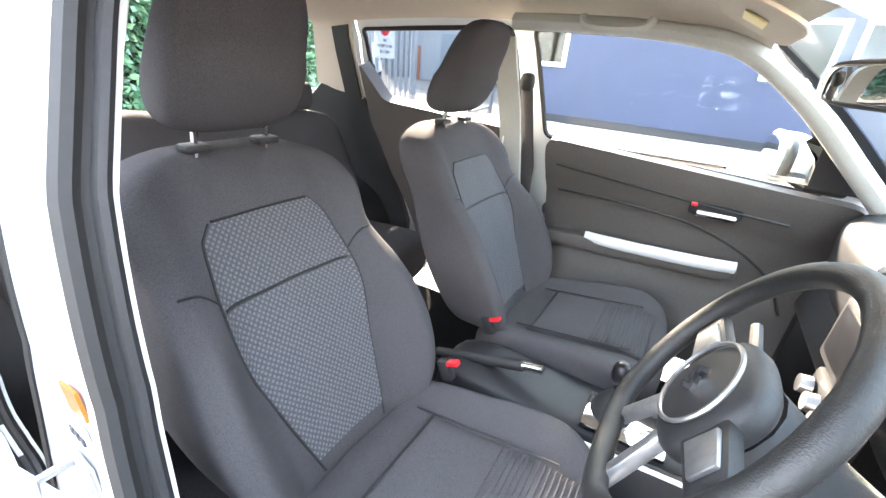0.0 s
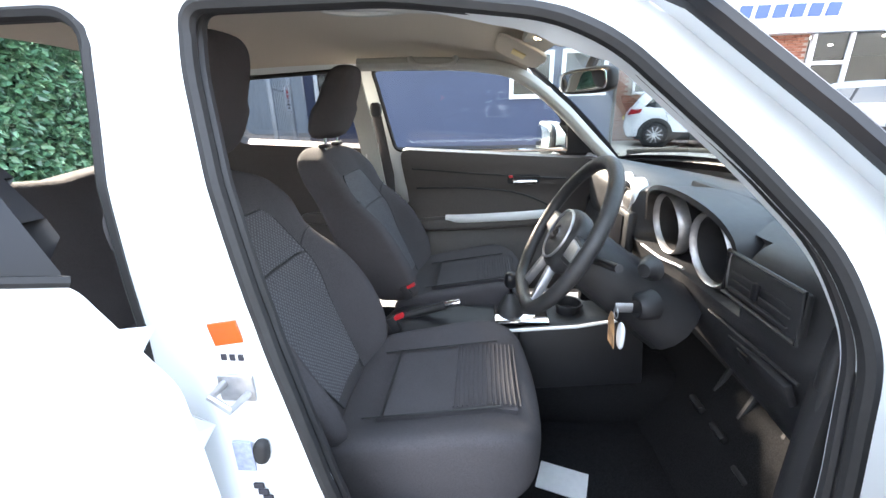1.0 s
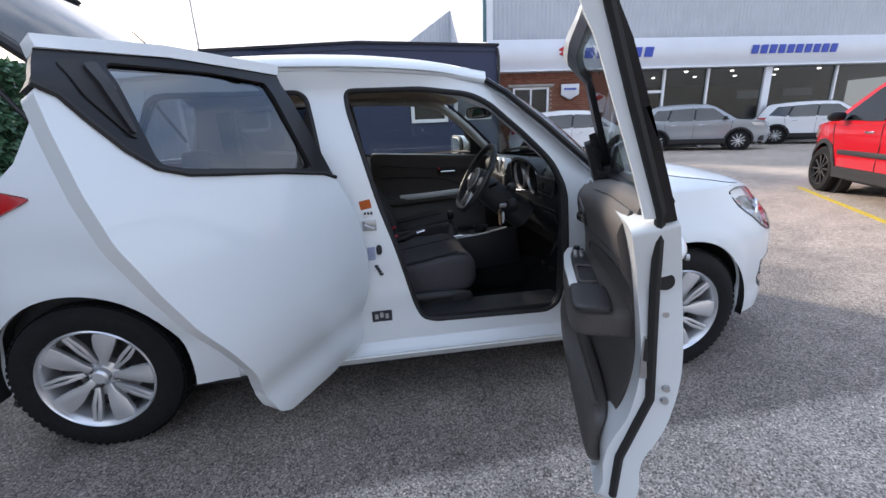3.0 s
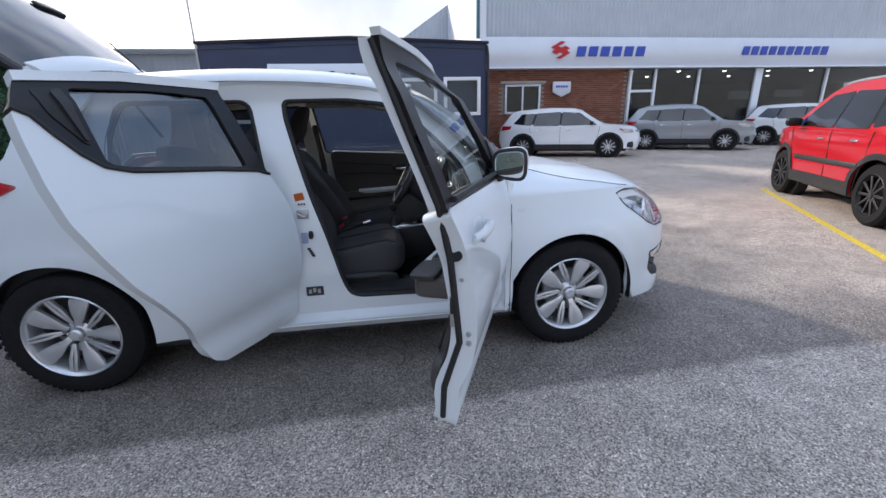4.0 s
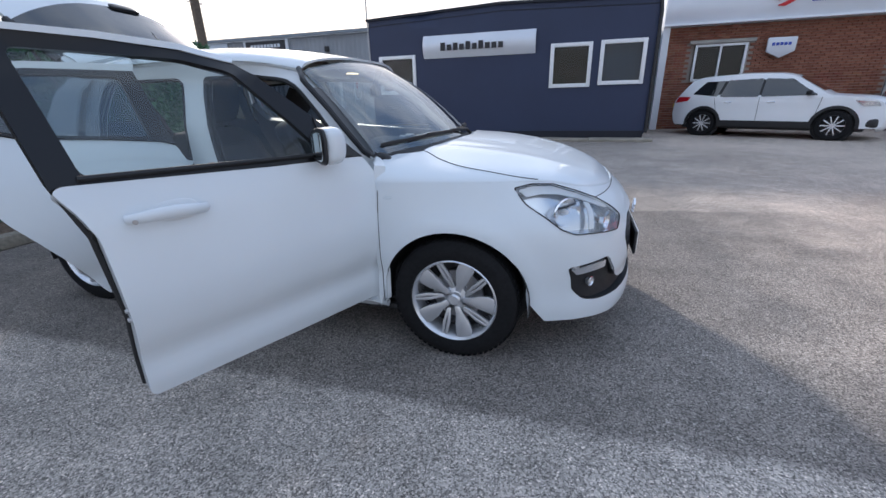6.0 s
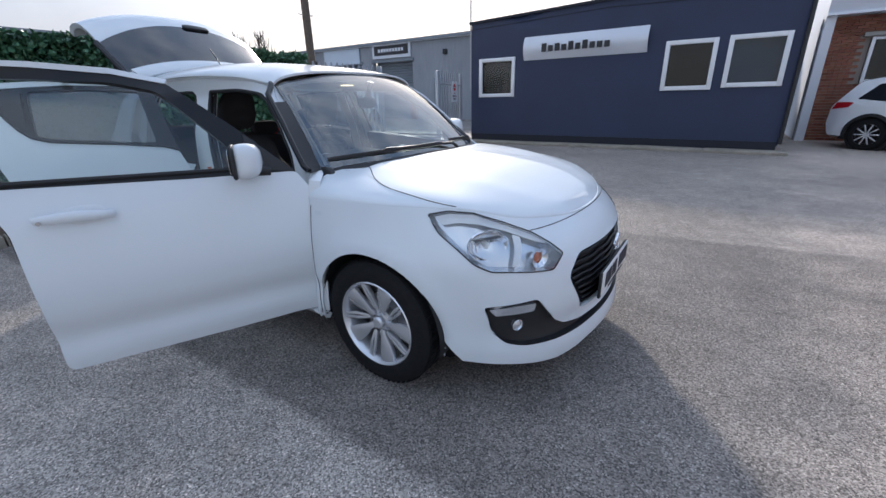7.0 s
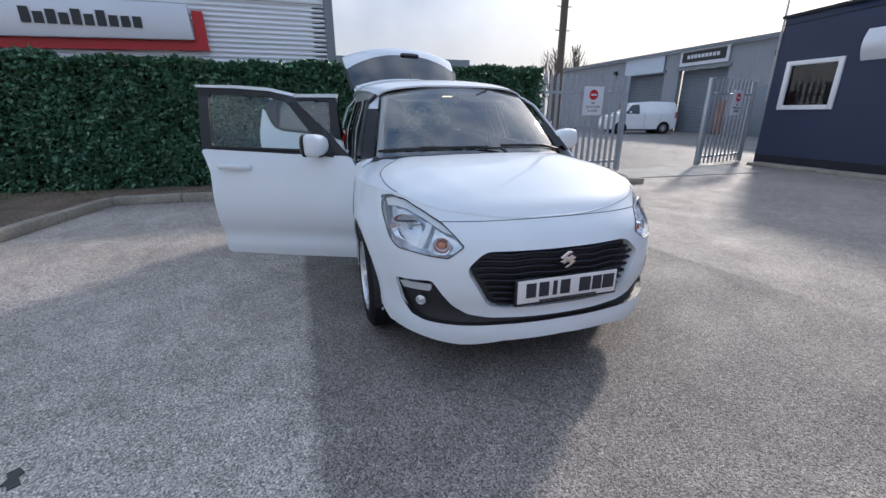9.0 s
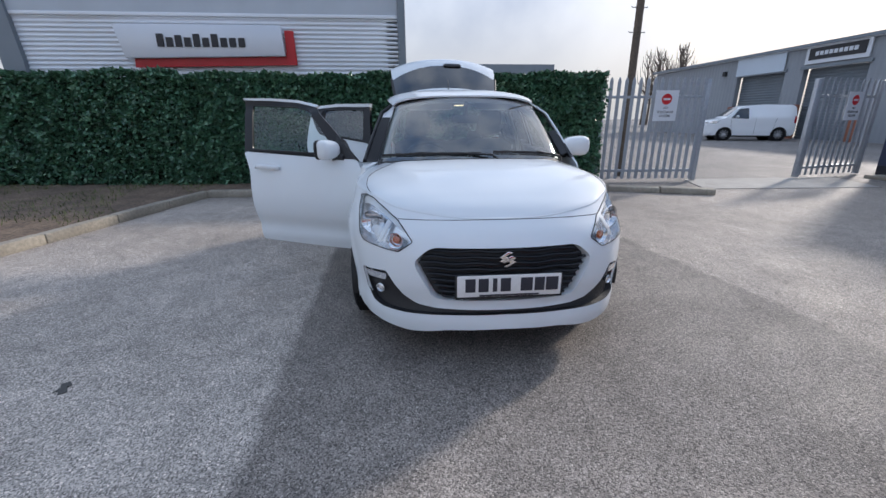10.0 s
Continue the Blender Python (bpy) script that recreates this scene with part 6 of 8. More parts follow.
part("wiper_motor", pillow(lambda a, b, c: tail_fn(0.58 + 0.085 * a, 0.475 + 0.022 * b, 0.012 + 0.012 * c), 8), BLACK_GLOSS, tailgate)
for sd in (-1, 1):
    part("tailgate_edge", tube([tail_fn(0.0 if sd < 0 else 1.0, t, -0.015) for t in np.linspace(0.12, 0.40, 14)], 0.022, 8), BLACK, tailgate)
    part("gas_strut", tube([(-1.30, sd * 0.56, 1.16), (-1.42, sd * 0.57, 1.36), (-1.62, sd * 0.57, 1.74)], 0.010, 8), BLACK, tailgate)
ant = part("roof_aerial", tube([(-1.02, 0.02, 1.465), (-1.04, 0.02, 1.49), (-1.22, 0.02, 1.69)], [0.012, 0.006, 0.0025], 8), BLACK, car)

# ---- wheels ----
def wheel(x, sd, first=None):
    hub = new("wheel")
    hub.parent = car
    tagged(hub, "silver multi-spoke alloy wheel with black tyre")
    hub.location = (x, sd * 0.745, HUB)
    hub.rotation_euler = (0, radians(23), 0 if sd < 0 else math.pi)
    part("tyre", lathe([(0.09, 0.205), (0.095, 0.235), (0.088, 0.275), (0.07, 0.298), (0.045, 0.305), (-0.045, 0.305), (-0.075, 0.298), (-0.092, 0.275), (-0.097, 0.245), (-0.090, 0.212), (-0.085, 0.203), (-0.06, 0.198), (0.06, 0.198), (0.09, 0.205)], 72), TYRE, hub)
    tread = bmesh.new()
    for k in range(64):
        for yy in (-0.052, 0.0, 0.052):
            add_box(tread, (0, 0, 0), (0.018, 0.040, 0.004), 0, None)
            m = Euler((0, 2 * math.pi * (k + (0.5 if yy else 0)) / 64, 0)).to_matrix().to_4x4() @ Matrix.Translation((0, yy, 0.3055))
            bmesh.ops.transform(tread, matrix=m, verts=tread.verts[-8:])
    tagged(part("tread_block", tread, TYRE, hub), kind="stuff")
    part("rim", lathe([(-0.088, 0.209), (-0.093, 0.204), (-0.088, 0.198), (-0.06, 0.188), (-0.02, 0.180), (0.06, 0.185), (0.085, 0.206)], 72), ALLOY, hub)
    part("brake_disc", lathe([(0.0, 0.05), (0.0, 0.125), (0.02, 0.125), (0.02, 0.05)], 40), STEEL, hub)
    part("back_plate", lathe([(0.03, 0.0), (0.03, 0.18), (0.036, 0.18), (0.036, 0.0)], 40), DARK_METAL, hub)
    part("hub_cap", lathe([(-0.05, 0.0), (-0.078, 0.0), (-0.077, 0.022), (-0.07, 0.030), (-0.05, 0.032), (-0.04, 0.058), (0.0, 0.06)], 32), ALLOY, hub)
    for k in range(5):
        a = 2 * math.pi * k / 5
        rot = Euler((0, a, 0)).to_matrix().to_4x4()
        wide = prism([(-0.016, 0.04), (-0.020, 0.07), (-0.043, 0.12), (-0.052, 0.165), (-0.046, 0.192), (0.0, 0.197), (0.030, 0.192), (0.030, 0.165), (0.024, 0.12), (0.013, 0.07), (0.014, 0.04)], 0, 1, lambda u, v, d: Vector((u, -0.058 - 0.022 * (v - 0.04) / 0.15 + 0.022 * d, v)), 0.004)
        wide.transform(rot)
        part("wide_spoke", wide, ALLOY, hub)
        for off, lean in ((0.052, 0.011), (0.082, 0.005)):
            thin = prism([(0.030 + 0.2 * (off - 0.052), 0.045), (off * 0.80 + 0.006, 0.11), (off + lean * 2, 0.170), (off + lean * 2.6, 0.180), (off + lean * 2.6 + 0.013, 0.175), (off * 0.80 + 0.022, 0.108), (0.042 + 0.2 * (off - 0.052), 0.040)], 0, 1, lambda u, v, d: Vector((u, -0.056 - 0.022 * (math.hypot(u, v) - 0.04) / 0.15 + 0.022 * d, v)), 0.003)
            thin.transform(rot)
            part("thin_spoke", thin, ALLOY, hub)
        if k < 4:
            nut = lathe([(-0.02, 0.0), (-0.055, 0.0), (-0.057, 0.006), (-0.052, 0.010), (-0.02, 0.011)], 10)
            nut.transform(Matrix.Translation((0.048 * math.cos(a * 1.25), 0, 0.048 * math.sin(a * 1.25))))
            part("wheel_nut", nut, DARK_METAL, hub)
    return hub


for x in (AXLE, -AXLE):
    wheel(x, -1)
    wheel(x, 1)
part("floor_pan", box((-0.2, 0, 0.165), (2.9, 1.42, 0.04), 0.02), DARK_METAL, car)
part("engine_bay", box((1.35, 0, 0.50), (0.9, 0.92, 0.45), 0.05), DARK_METAL, car)
part("front_undertray", box((1.60, 0, 0.225), (0.44, 0.9, 0.02), 0.004), DARK_METAL, car)

# ---- the two open doors ----
def moved(bm, place):
    bmesh.ops.translate(bm, vec=place, verts=bm.verts)
    return bm


def door_part(parent, name, bm, mat, hinge, label=""):
    bmesh.ops.translate(bm, vec=(-hinge[0], -hinge[1], 0), verts=bm.verts)
    return part(name, bm, mat, parent, label)


def upper(x, z, deep=0.0):
    p = flank(x, z, deep)
    if z > 1.30:
        q = Vector((p.x, -roof_half(min(x, 0.46)) - 0.012 + deep, p.z))
        p = p.lerp(q, min((z - 1.30) / 0.09, 1) * 0.9)
    return p


FH, FOPEN = (0.85, -0.80), 66.9
door_tuck = curve1([0.2, 0.27, 0.31, 0.36, 0.40, 0.45, 0.52, 0.62, 0.74, 0.9], [0.070, 0.064, 0.052, 0.040, 0.039, 0.034, 0.019, 0.006, 0.0, 0.0])


def door_skin(x, z, deep=0.0):
    """A door's outer skin, drawn in below its hollow flank."""
    return flank(x, z, deep) + Vector((0, door_tuck(z), 0))


FD_LOW = corner_round([(0.845, 0.275), (0.85, 0.60), (0.85, 0.90), (0.80, 0.975), (0.40, 0.985), (-0.20, 1.012), (-0.222, 1.0), (-0.185, 0.93), (-0.16, 0.86), (-0.15, 0.60), (-0.155, 0.31), (-0.14, 0.287), (0.40, 0.276)], 0.02)
FD_TOP = [(0.80, 0.975), (0.60, 1.165), (0.385, 1.345), (0.22, 1.378), (0.0, 1.395), (-0.275, 1.405), (-0.222, 1.005), (-0.20, 1.012), (0.40, 0.985)]
FD_GLASS = corner_round([(0.61, 1.0), (0.60, 1.035), (0.52, 1.130), (0.350, 1.315), (0.21, 1.348), (-0.20, 1.362), (-0.148, 1.030)], 0.025, 5)
FD_STRIP = [(0.385, 1.345), (0.22, 1.378), (0.0, 1.395), (-0.275, 1.405), (-0.283, 1.420), (0.0, 1.414), (0.22, 1.398), (0.395, 1.36)]

fdoor = door_part(car, "front_door", sheet(FD_LOW, [], door_skin, 0.03, None, 0.078), WHITE, FH, "front door standing wide open")
fdoor.location = (*FH, 0)
fdoor.rotation_euler = (0, 0, radians(FOPEN))


def fd(name, bm, mat, label=""):
    return door_part(fdoor, name, bm, mat, FH, label)


fd("window_frame", sheet(FD_TOP, [FD_GLASS], lambda x, z: upper(x, z, 0.004), 0.025, None, 0.020), BLACK_GLOSS)
fd("top_strip", sheet(FD_STRIP, [], lambda x, z: upper(x, z, -0.002), 0.025, None, 0.024), WHITE)
g = fd("window_glass", sheet(FD_GLASS, [], lambda x, z: upper(x, z, 0.016), 0.04, None), GLASS, "raised door window")
g.visible_shadow = False
fd("waist_rubber", tube([upper(x, 1.004 + (0.65 - x) * 0.028, -0.004) for x in np.linspace(0.66, -0.16, 24)], 0.009, 6), RUBBER)
fd("edge_seal", tube([upper(x, z, 0.05 if z < 1.0 else 0.026) + Vector((0, door_tuck(z), 0)) for x, z in [(-0.268, 1.40), (-0.243, 1.2), (-0.218, 1.02), (-0.168, 0.86), (-0.150, 0.6), (-0.153, 0.44), (-0.153, 0.33)]], 0.010, 8), RUBBER, "black rubber seal")
RIM = [(0.006, 0.014), (0.004, 0.056), (0.018, 0.056), (0.020, 0.014), (0.006, 0.014)]
fd("frame_edge", grid_bm(lambda s, t: upper(-0.223 - 0.053 * s + RIM[int(round(4 * t))][0], 1.006 + 0.397 * s, RIM[int(round(4 * t))][1]), 16, 4), WHITE, "white painted edge of the window frame")
hd = fd("outer_handle", tube([flank(x, 0.90 + 0.006 * math.sin((x + 0.10) * 16), -0.036 + 0.03 * abs((x - 0.02) / 0.115) ** 4) for x in np.linspace(-0.09, 0.13, 16)], [0.012 + 0.004 * math.sin(math.pi * i / 15) for i in range(16)], 10, squash=(0.8, 1.25)), WHITE, "white door handle")
fd("handle_recess", pillow(lambda a, b, c: flank(0.045 + 0.065 * a, 0.902 + 0.032 * c, -0.0005 + 0.002 * b), 8, 2.5), WHITE_IN)
fd("keyhole", moved(lathe([(-0.003, 0.0), (-0.003, 0.007), (0.004, 0.007)], 12), flank(-0.075, 0.895, -0.036)), STEEL)
fd("rubber_plug", moved(lathe([(-0.01, 0.0), (-0.012, 0.018), (0.004, 0.02)], 18, "X"), flank(-0.160, 0.875, 0.032)), RUBBER)
fd("latch", box(flank(-0.148, 0.70, 0.068) - Vector((0.004, 0, 0)), (0.012, 0.026, 0.10), 0.004), STEEL)
fd("latch_slot", box(flank(-0.153, 0.72, 0.068) - Vector((0.007, 0, 0)), (0.008, 0.014, 0.05), 0.002), BLACK)
for zz in (0.60, 0.63, 0.80):
    fd("bolt", moved(lathe([(0, 0.0), (-0.006, 0.0), (-0.006, 0.007), (0.002, 0.009)], 8, "X"), flank(-0.152, zz, 0.03)), STEEL)
# inner lining
FD_TRIM = corner_round([(0.79, 0.32), (0.815, 0.60), (0.795, 0.86), (0.755, 0.935), (0.65, 0.945), (0.47, 0.962), (0.10, 0.994), (-0.125, 0.999), (-0.100, 0.86), (-0.085, 0.45), (-0.04, 0.32)], 0.03)


belt_in = curve1([-0.2, 0.1, 0.47, 0.65, 0.80], [1.026, 1.020, 0.988, 0.970, 0.955])
lin_deep = curve1([-0.15, 0.05, 0.30, 0.50, 0.85], [0.098, 0.110, 0.128, 0.140, 0.142])


def lining(x, z):
    """The open door's inner face: drawn back to the glass along its top, hollow round the armrest."""
    roll = min(max(1 - (belt_in(x) - z - 0.022) / 0.065, 0), 1.3)
    over = 1 / (1 + math.exp(-(z - (0.84 + 0.02 * (0.3 - x))) / 0.010))
    dent = 0.018 * (1 - over) * (1 / (1 + math.exp(-(z - 0.60) / 0.02)))
    pocket = 0.012 * math.exp(-((z - 0.42) / 0.10) ** 2)
    return flank(x, z, lin_deep(x) - dent + pocket - 0.045 * roll * roll)


fd("inner_waist", grid_bm(lambda s, t: (lambda x: upper(x, belt_in(x) - 0.028 * t * t, 0.024 + (lin_deep(x) - 0.068) * t))(0.77 - 0.905 * s), 24, 5, 0.01, True), TRIM)
fd("inner_panel", sheet(FD_TRIM, [], lining, 0.022, (0, 1, 0), 0.03), TRIM, "dark plastic door lining")
ar_z = curve1([-0.12, 0.10, 0.235, 0.40, 0.54], [0.780, 0.769, 0.757, 0.740, 0.730])
LIN = flank(0.30, 0.70, 0.09).y + 0.062
fd("armrest", pillow(lambda a, b, c: Vector((0.220 + 0.316 * a, LIN - 0.008 + 0.082 * b * (1 - 0.30 * max(a, 0) ** 3), ar_z(0.220 + 0.316 * a) - 0.042 + 0.042 * c)), 16, 6), TRIM)
fd("armrest_pad", pillow(lambda a, b, c: Vector((-0.030 + 0.085 * a, LIN + 0.026 + 0.044 * b, ar_z(-0.030 + 0.085 * a) + 0.010 * c)), 10, 5), LEATHER)
fd("armrest_accent", sheet(corner_round([(0.538, 0.004), (0.522, 0.052), (0.42, 0.070), (0.25, 0.074), (0.03, 0.068), (0.05, 0.048), (0.25, 0.052), (0.40, 0.050), (0.498, 0.038), (0.512, 0.004)], 0.012), [], lambda u, v: Vector((u, LIN + v, ar_z(u) + 0.004 - 0.10 * max(v - 0.058, 0))), 0.03, (0, 0, 1), 0.012), SATIN, "satin white strip")
fd("switch_panel", sheet(corner_round([(0.512, 0.0), (0.500, 0.036), (0.38, 0.046), (0.245, 0.047), (0.235, -0.004)], 0.010), [], lambda u, v: Vector((u, LIN + v, ar_z(u) + 0.006)), 0.03, (0, 0, 1), 0.012), BLACK)
for sx, sv in ((0.415, 0.032), (0.415, 0.014), (0.365, 0.034), (0.365, 0.016)):
    fd("window_switch", box((sx, LIN + sv, ar_z(sx) + 0.012), (0.030, 0.014, 0.012), 0.004), STEEL)
fd("mirror_switch", moved(lathe([(0.012, 0.0), (0.012, 0.011), (0.0, 0.013)], 16, "Z"), Vector((0.478, LIN + 0.024, ar_z(0.478) + 0.008))), BLACK_GLOSS)
fd("grab_cup", sheet(corner_round([(0.228, -0.004), (0.228, 0.040), (0.065, 0.040), (0.065, -0.004)], 0.012), [], lambda u, v: Vector((u, LIN + v, ar_z(u) + 0.0055)), 0.03, (0, 0, 1), 0.006), RUBBER)
fd("cup_lip", tube(spline([Vector((u, LIN + v, ar_z(u) + 0.008)) for u, v in [(0.230, 0.0), (0.227, 0.040), (0.15, 0.044), (0.063, 0.040), (0.061, 0.0)]], 4), 0.005, 6), TRIM)
bowl = fd("handle_bowl", sheet(corner_round([(0.545, 0.918), (0.540, 0.852), (0.515, 0.838), (0.410, 0.846), (0.388, 0.895), (0.410, 0.905)], 0.02), [], lambda x, z: lining(x, z) + Vector((0, 0.003, 0)), 0.02, (0, 1, 0), 0.004), BLACK)
fd("bowl_rim", tube([lining(x, z) + Vector((0, 0.005, 0)) for x, z in corner_round([(0.545, 0.918), (0.540, 0.852), (0.515, 0.838), (0.410, 0.846), (0.388, 0.895), (0.410, 0.905)], 0.02)], 0.005, 6, closed=True), TRIM)
fd("inner_handle", tube([lining(x, 0.860 + 0.08 * (0.525 - x)) + Vector((0, 0.012 + 0.008 * math.sin((x - 0.39) / 0.135 * math.pi), 0)) for x in np.linspace(0.39, 0.525, 10)], 0.009, 8, squash=(0.6, 1.3)), CHROME, "chrome inner door handle")
fd("lock_tab", box(lining(0.415, 0.893) + Vector((0, 0.010, 0)), (0.035, 0.010, 0.016), 0.003), DASH)
# thin black lines draw the shade in the lining's folds
fd("lining_crease_shade", tube(spline([lining(x, z) + Vector((0, 0.001, 0)) for x, z in [(0.745, 0.935), (0.68, 0.90), (0.62, 0.855), (0.575, 0.815), (0.53, 0.806), (0.36, 0.832), (0.20, 0.862), (0.0, 0.885), (-0.10, 0.895)]], 5), 0.002, 6), BLACK)
fd("lining_crease_shade", tube(spline([lining(x, z) + Vector((0, 0.001, 0)) for x, z in [(0.54, 0.735), (0.51, 0.765), (0.42, 0.785), (0.24, 0.812), (0.0, 0.848), (-0.09, 0.855)]], 5), 0.0022, 6), BLACK)
fd("door_pocket", pillow(lambda a, b, c: lining(0.34 + 0.435 * a, 0.42 + 0.095 * c) + Vector((0, 0.022 + 0.024 * b, 0)), 12, 5), TRIM)
fd("pocket_lip", tube([lining(x, 0.508) + Vector((0, 0.040, 0)) for x in np.linspace(-0.06, 0.74, 16)], 0.007, 8), TRIM)
fd("speaker", moved(lathe([(0.0, 0.0), (0.006, 0.05), (0.004, 0.075), (-0.01, 0.08)], 28), lining(0.66, 0.43) + Vector((0, 0.01, 0))), BLACK)
fd("sail_trim", sheet(corner_round([(0.765, 0.950), (0.655, 1.105), (0.640, 1.09), (0.645, 0.962)], 0.01), [], lambda x, z: upper(x, z, 0.072), 0.03, (0, 1, 0), 0.05), BLACK, "black mirror corner trim")
# door mirror
MIR = Vector((0.605, -0.846, 1.045))
cap = pillow(lambda a, b, c: MIR + Vector((0.004 + 0.052 * a - 0.012 * c * c + 0.018 * b, 0.076 * b, 0.068 * c * (1 - 0.12 * b))), 12, 3.2)
m_ob = fd("door_mirror", cap, WHITE, "white door mirror")
fd("mirror_housing", pillow(lambda a, b, c: MIR + Vector((-0.049 + 0.011 * a + 0.018 * b, 0.075 * b, 0.067 * c * (1 - 0.12 * b))), 12, 3.5), BLACK)
fd("mirror_glass", pillow(lambda a, b, c: MIR + Vector((-0.061 + 0.002 * a + 0.018 * b, 0.062 * b, 0.052 * c * (1 - 0.12 * b))), 10, 4), MIRROR)
fd("mirror_arm", tube([MIR + Vector((0.0, 0.05, -0.045)), MIR + Vector((0.03, 0.08, -0.05)), Vector((0.70, -0.785, 0.985))], [0.045, 0.040, 0.026], 12, squash=(1, 0.8)), BLACK)
fd("mirror_sail", sheet([(0.80, 0.975), (0.615, 1.145), (0.625, 1.0)], [], lambda x, z: upper(x, z, -0.004), 0.03, None, 0.05), BLACK)
# the door's hinges and stay
for zz in (0.45, 0.80):
    part("door_hinge", box((0.79, -0.77, zz), (0.10, 0.03, 0.05), 0.008), WHITE_IN, car)
part("door_stay", box((0.72, -0.83, 0.62), (0.14, 0.010, 0.022), 0.003, Euler((0, 0, radians(50))).to_matrix().to_4x4()), STEEL, car)

RH, ROPEN = (-0.20, -0.81), 61.0
RD_BELT = [(-0.238, 1.015), (-0.30, 1.036), (-0.50, 1.062), (-0.72, 1.082), (-0.80, 1.090), (-0.872, 1.112), (-0.917, 1.153), (-0.96, 1.213), (-0.99, 1.262), (-1.026, 1.283)]
RD_LOW = corner_round([(-0.175, 0.30), (-0.168, 0.60), (-0.175, 0.85)] + RD_BELT + [(-1.032, 1.20), (-1.034, 1.08), (-1.022, 0.975), (-0.978, 0.858), (-0.925, 0.750), (-0.858, 0.655), (-0.79, 0.55), (-0.722, 0.415), (-0.685, 0.335), (-0.62, 0.292), (-0.4, 0.280)], 0.02)
RD_TOP = [(-0.238, 1.015), (-0.318, 1.368), (-0.7, 1.374), (-0.976, 1.358), (-1.026, 1.283)] + RD_BELT[-2:0:-1]
RD_GLASS = corner_round([(-0.338, 1.060), (-0.384, 1.338), (-0.60, 1.350), (-0.862, 1.344), (-0.856, 1.122), (-0.80, 1.106), (-0.60, 1.086)], 0.02, 5)
RD_STRIP = [(-0.318, 1.368), (-0.7, 1.374), (-0.976, 1.358), (-0.974, 1.384), (-0.7, 1.402), (-0.308, 1.398)]
rdoor = door_part(car, "rear_door", sheet(RD_LOW, [], door_skin, 0.03, None, 0.05), WHITE, RH, "rear door standing wide open")
rdoor.location = (*RH, 0)
rdoor.rotation_euler = (0, 0, radians(ROPEN))


def rd(name, bm, mat, label=""):
    return door_part(rdoor, name, bm, mat, RH, label)


rd("window_frame", sheet(RD_TOP, [RD_GLASS], lambda x, z: upper(x, z, 0.004), 0.025, None, 0.035), BLACK_GLOSS)
rd("top_strip", sheet(RD_STRIP, [], lambda x, z: upper(x, z, -0.002), 0.025, None, 0.045), WHITE)
g = rd("window_glass", sheet(RD_GLASS, [], lambda x, z: upper(x, z, 0.016), 0.04, None), PRIVACY, "tinted rear door window")
g.visible_shadow = False
rd("waist_rubber", tube([upper(x, z + 0.003, -0.003) for x, z in RD_BELT], 0.007, 6), RUBBER)
rd("handle_recess", sheet(corner_round([(-0.957, 1.338), (-0.878, 1.348), (-0.876, 1.180), (-0.890, 1.184), (-0.945, 1.27)], 0.015), [], lambda x, z: upper(x, z, -0.001), 0.02, None, 0.012), RUBBER)
rd("hidden_handle", sheet(corner_round([(-0.915, 1.335), (-0.884, 1.342), (-0.881, 1.192), (-0.890, 1.194), (-0.905, 1.27)], 0.01), [], lambda x, z: upper(x, z, -0.012), 0.02, None, 0.014), BLACK, "black hidden door handle")
rd("edge_seal", tube([upper(x, z, 0.048) + Vector((0, door_tuck(z), 0)) for x, z in [(-0.96, 1.35), (-1.0, 1.2), (-1.01, 0.98), (-0.955, 0.85), (-0.905, 0.75), (-0.835, 0.65), (-0.77, 0.55), (-0.695, 0.44), (-0.645, 0.38), (-0.4, 0.35)]], 0.012, 8), RUBBER)
rd("inner_panel", sheet(corner_round([(-0.22, 0.40), (-0.22, 0.86), (-0.27, 1.02), (-0.80, 1.075), (-0.875, 1.10), (-0.99, 1.25), (-0.99, 0.98), (-0.89, 0.74), (-0.74, 0.50), (-0.68, 0.40)], 0.03), [], lambda x, z: flank(x, z, 0.092), 0.04, (0, 1, 0), 0.018), TRIM, "dark plastic door lining")
rd("armrest", pillow(lambda a, b, c: flank(-0.48 + 0.2 * a, 0.68 + 0.03 * c, 0.115 - 0.0 * b) + Vector((0, 0.02 * b, 0)), 8, 5), TRIM)

# ---- interior ----
def holder(name, label=""):
    o = new(name)
    o.parent = car
    return tagged(o, label)


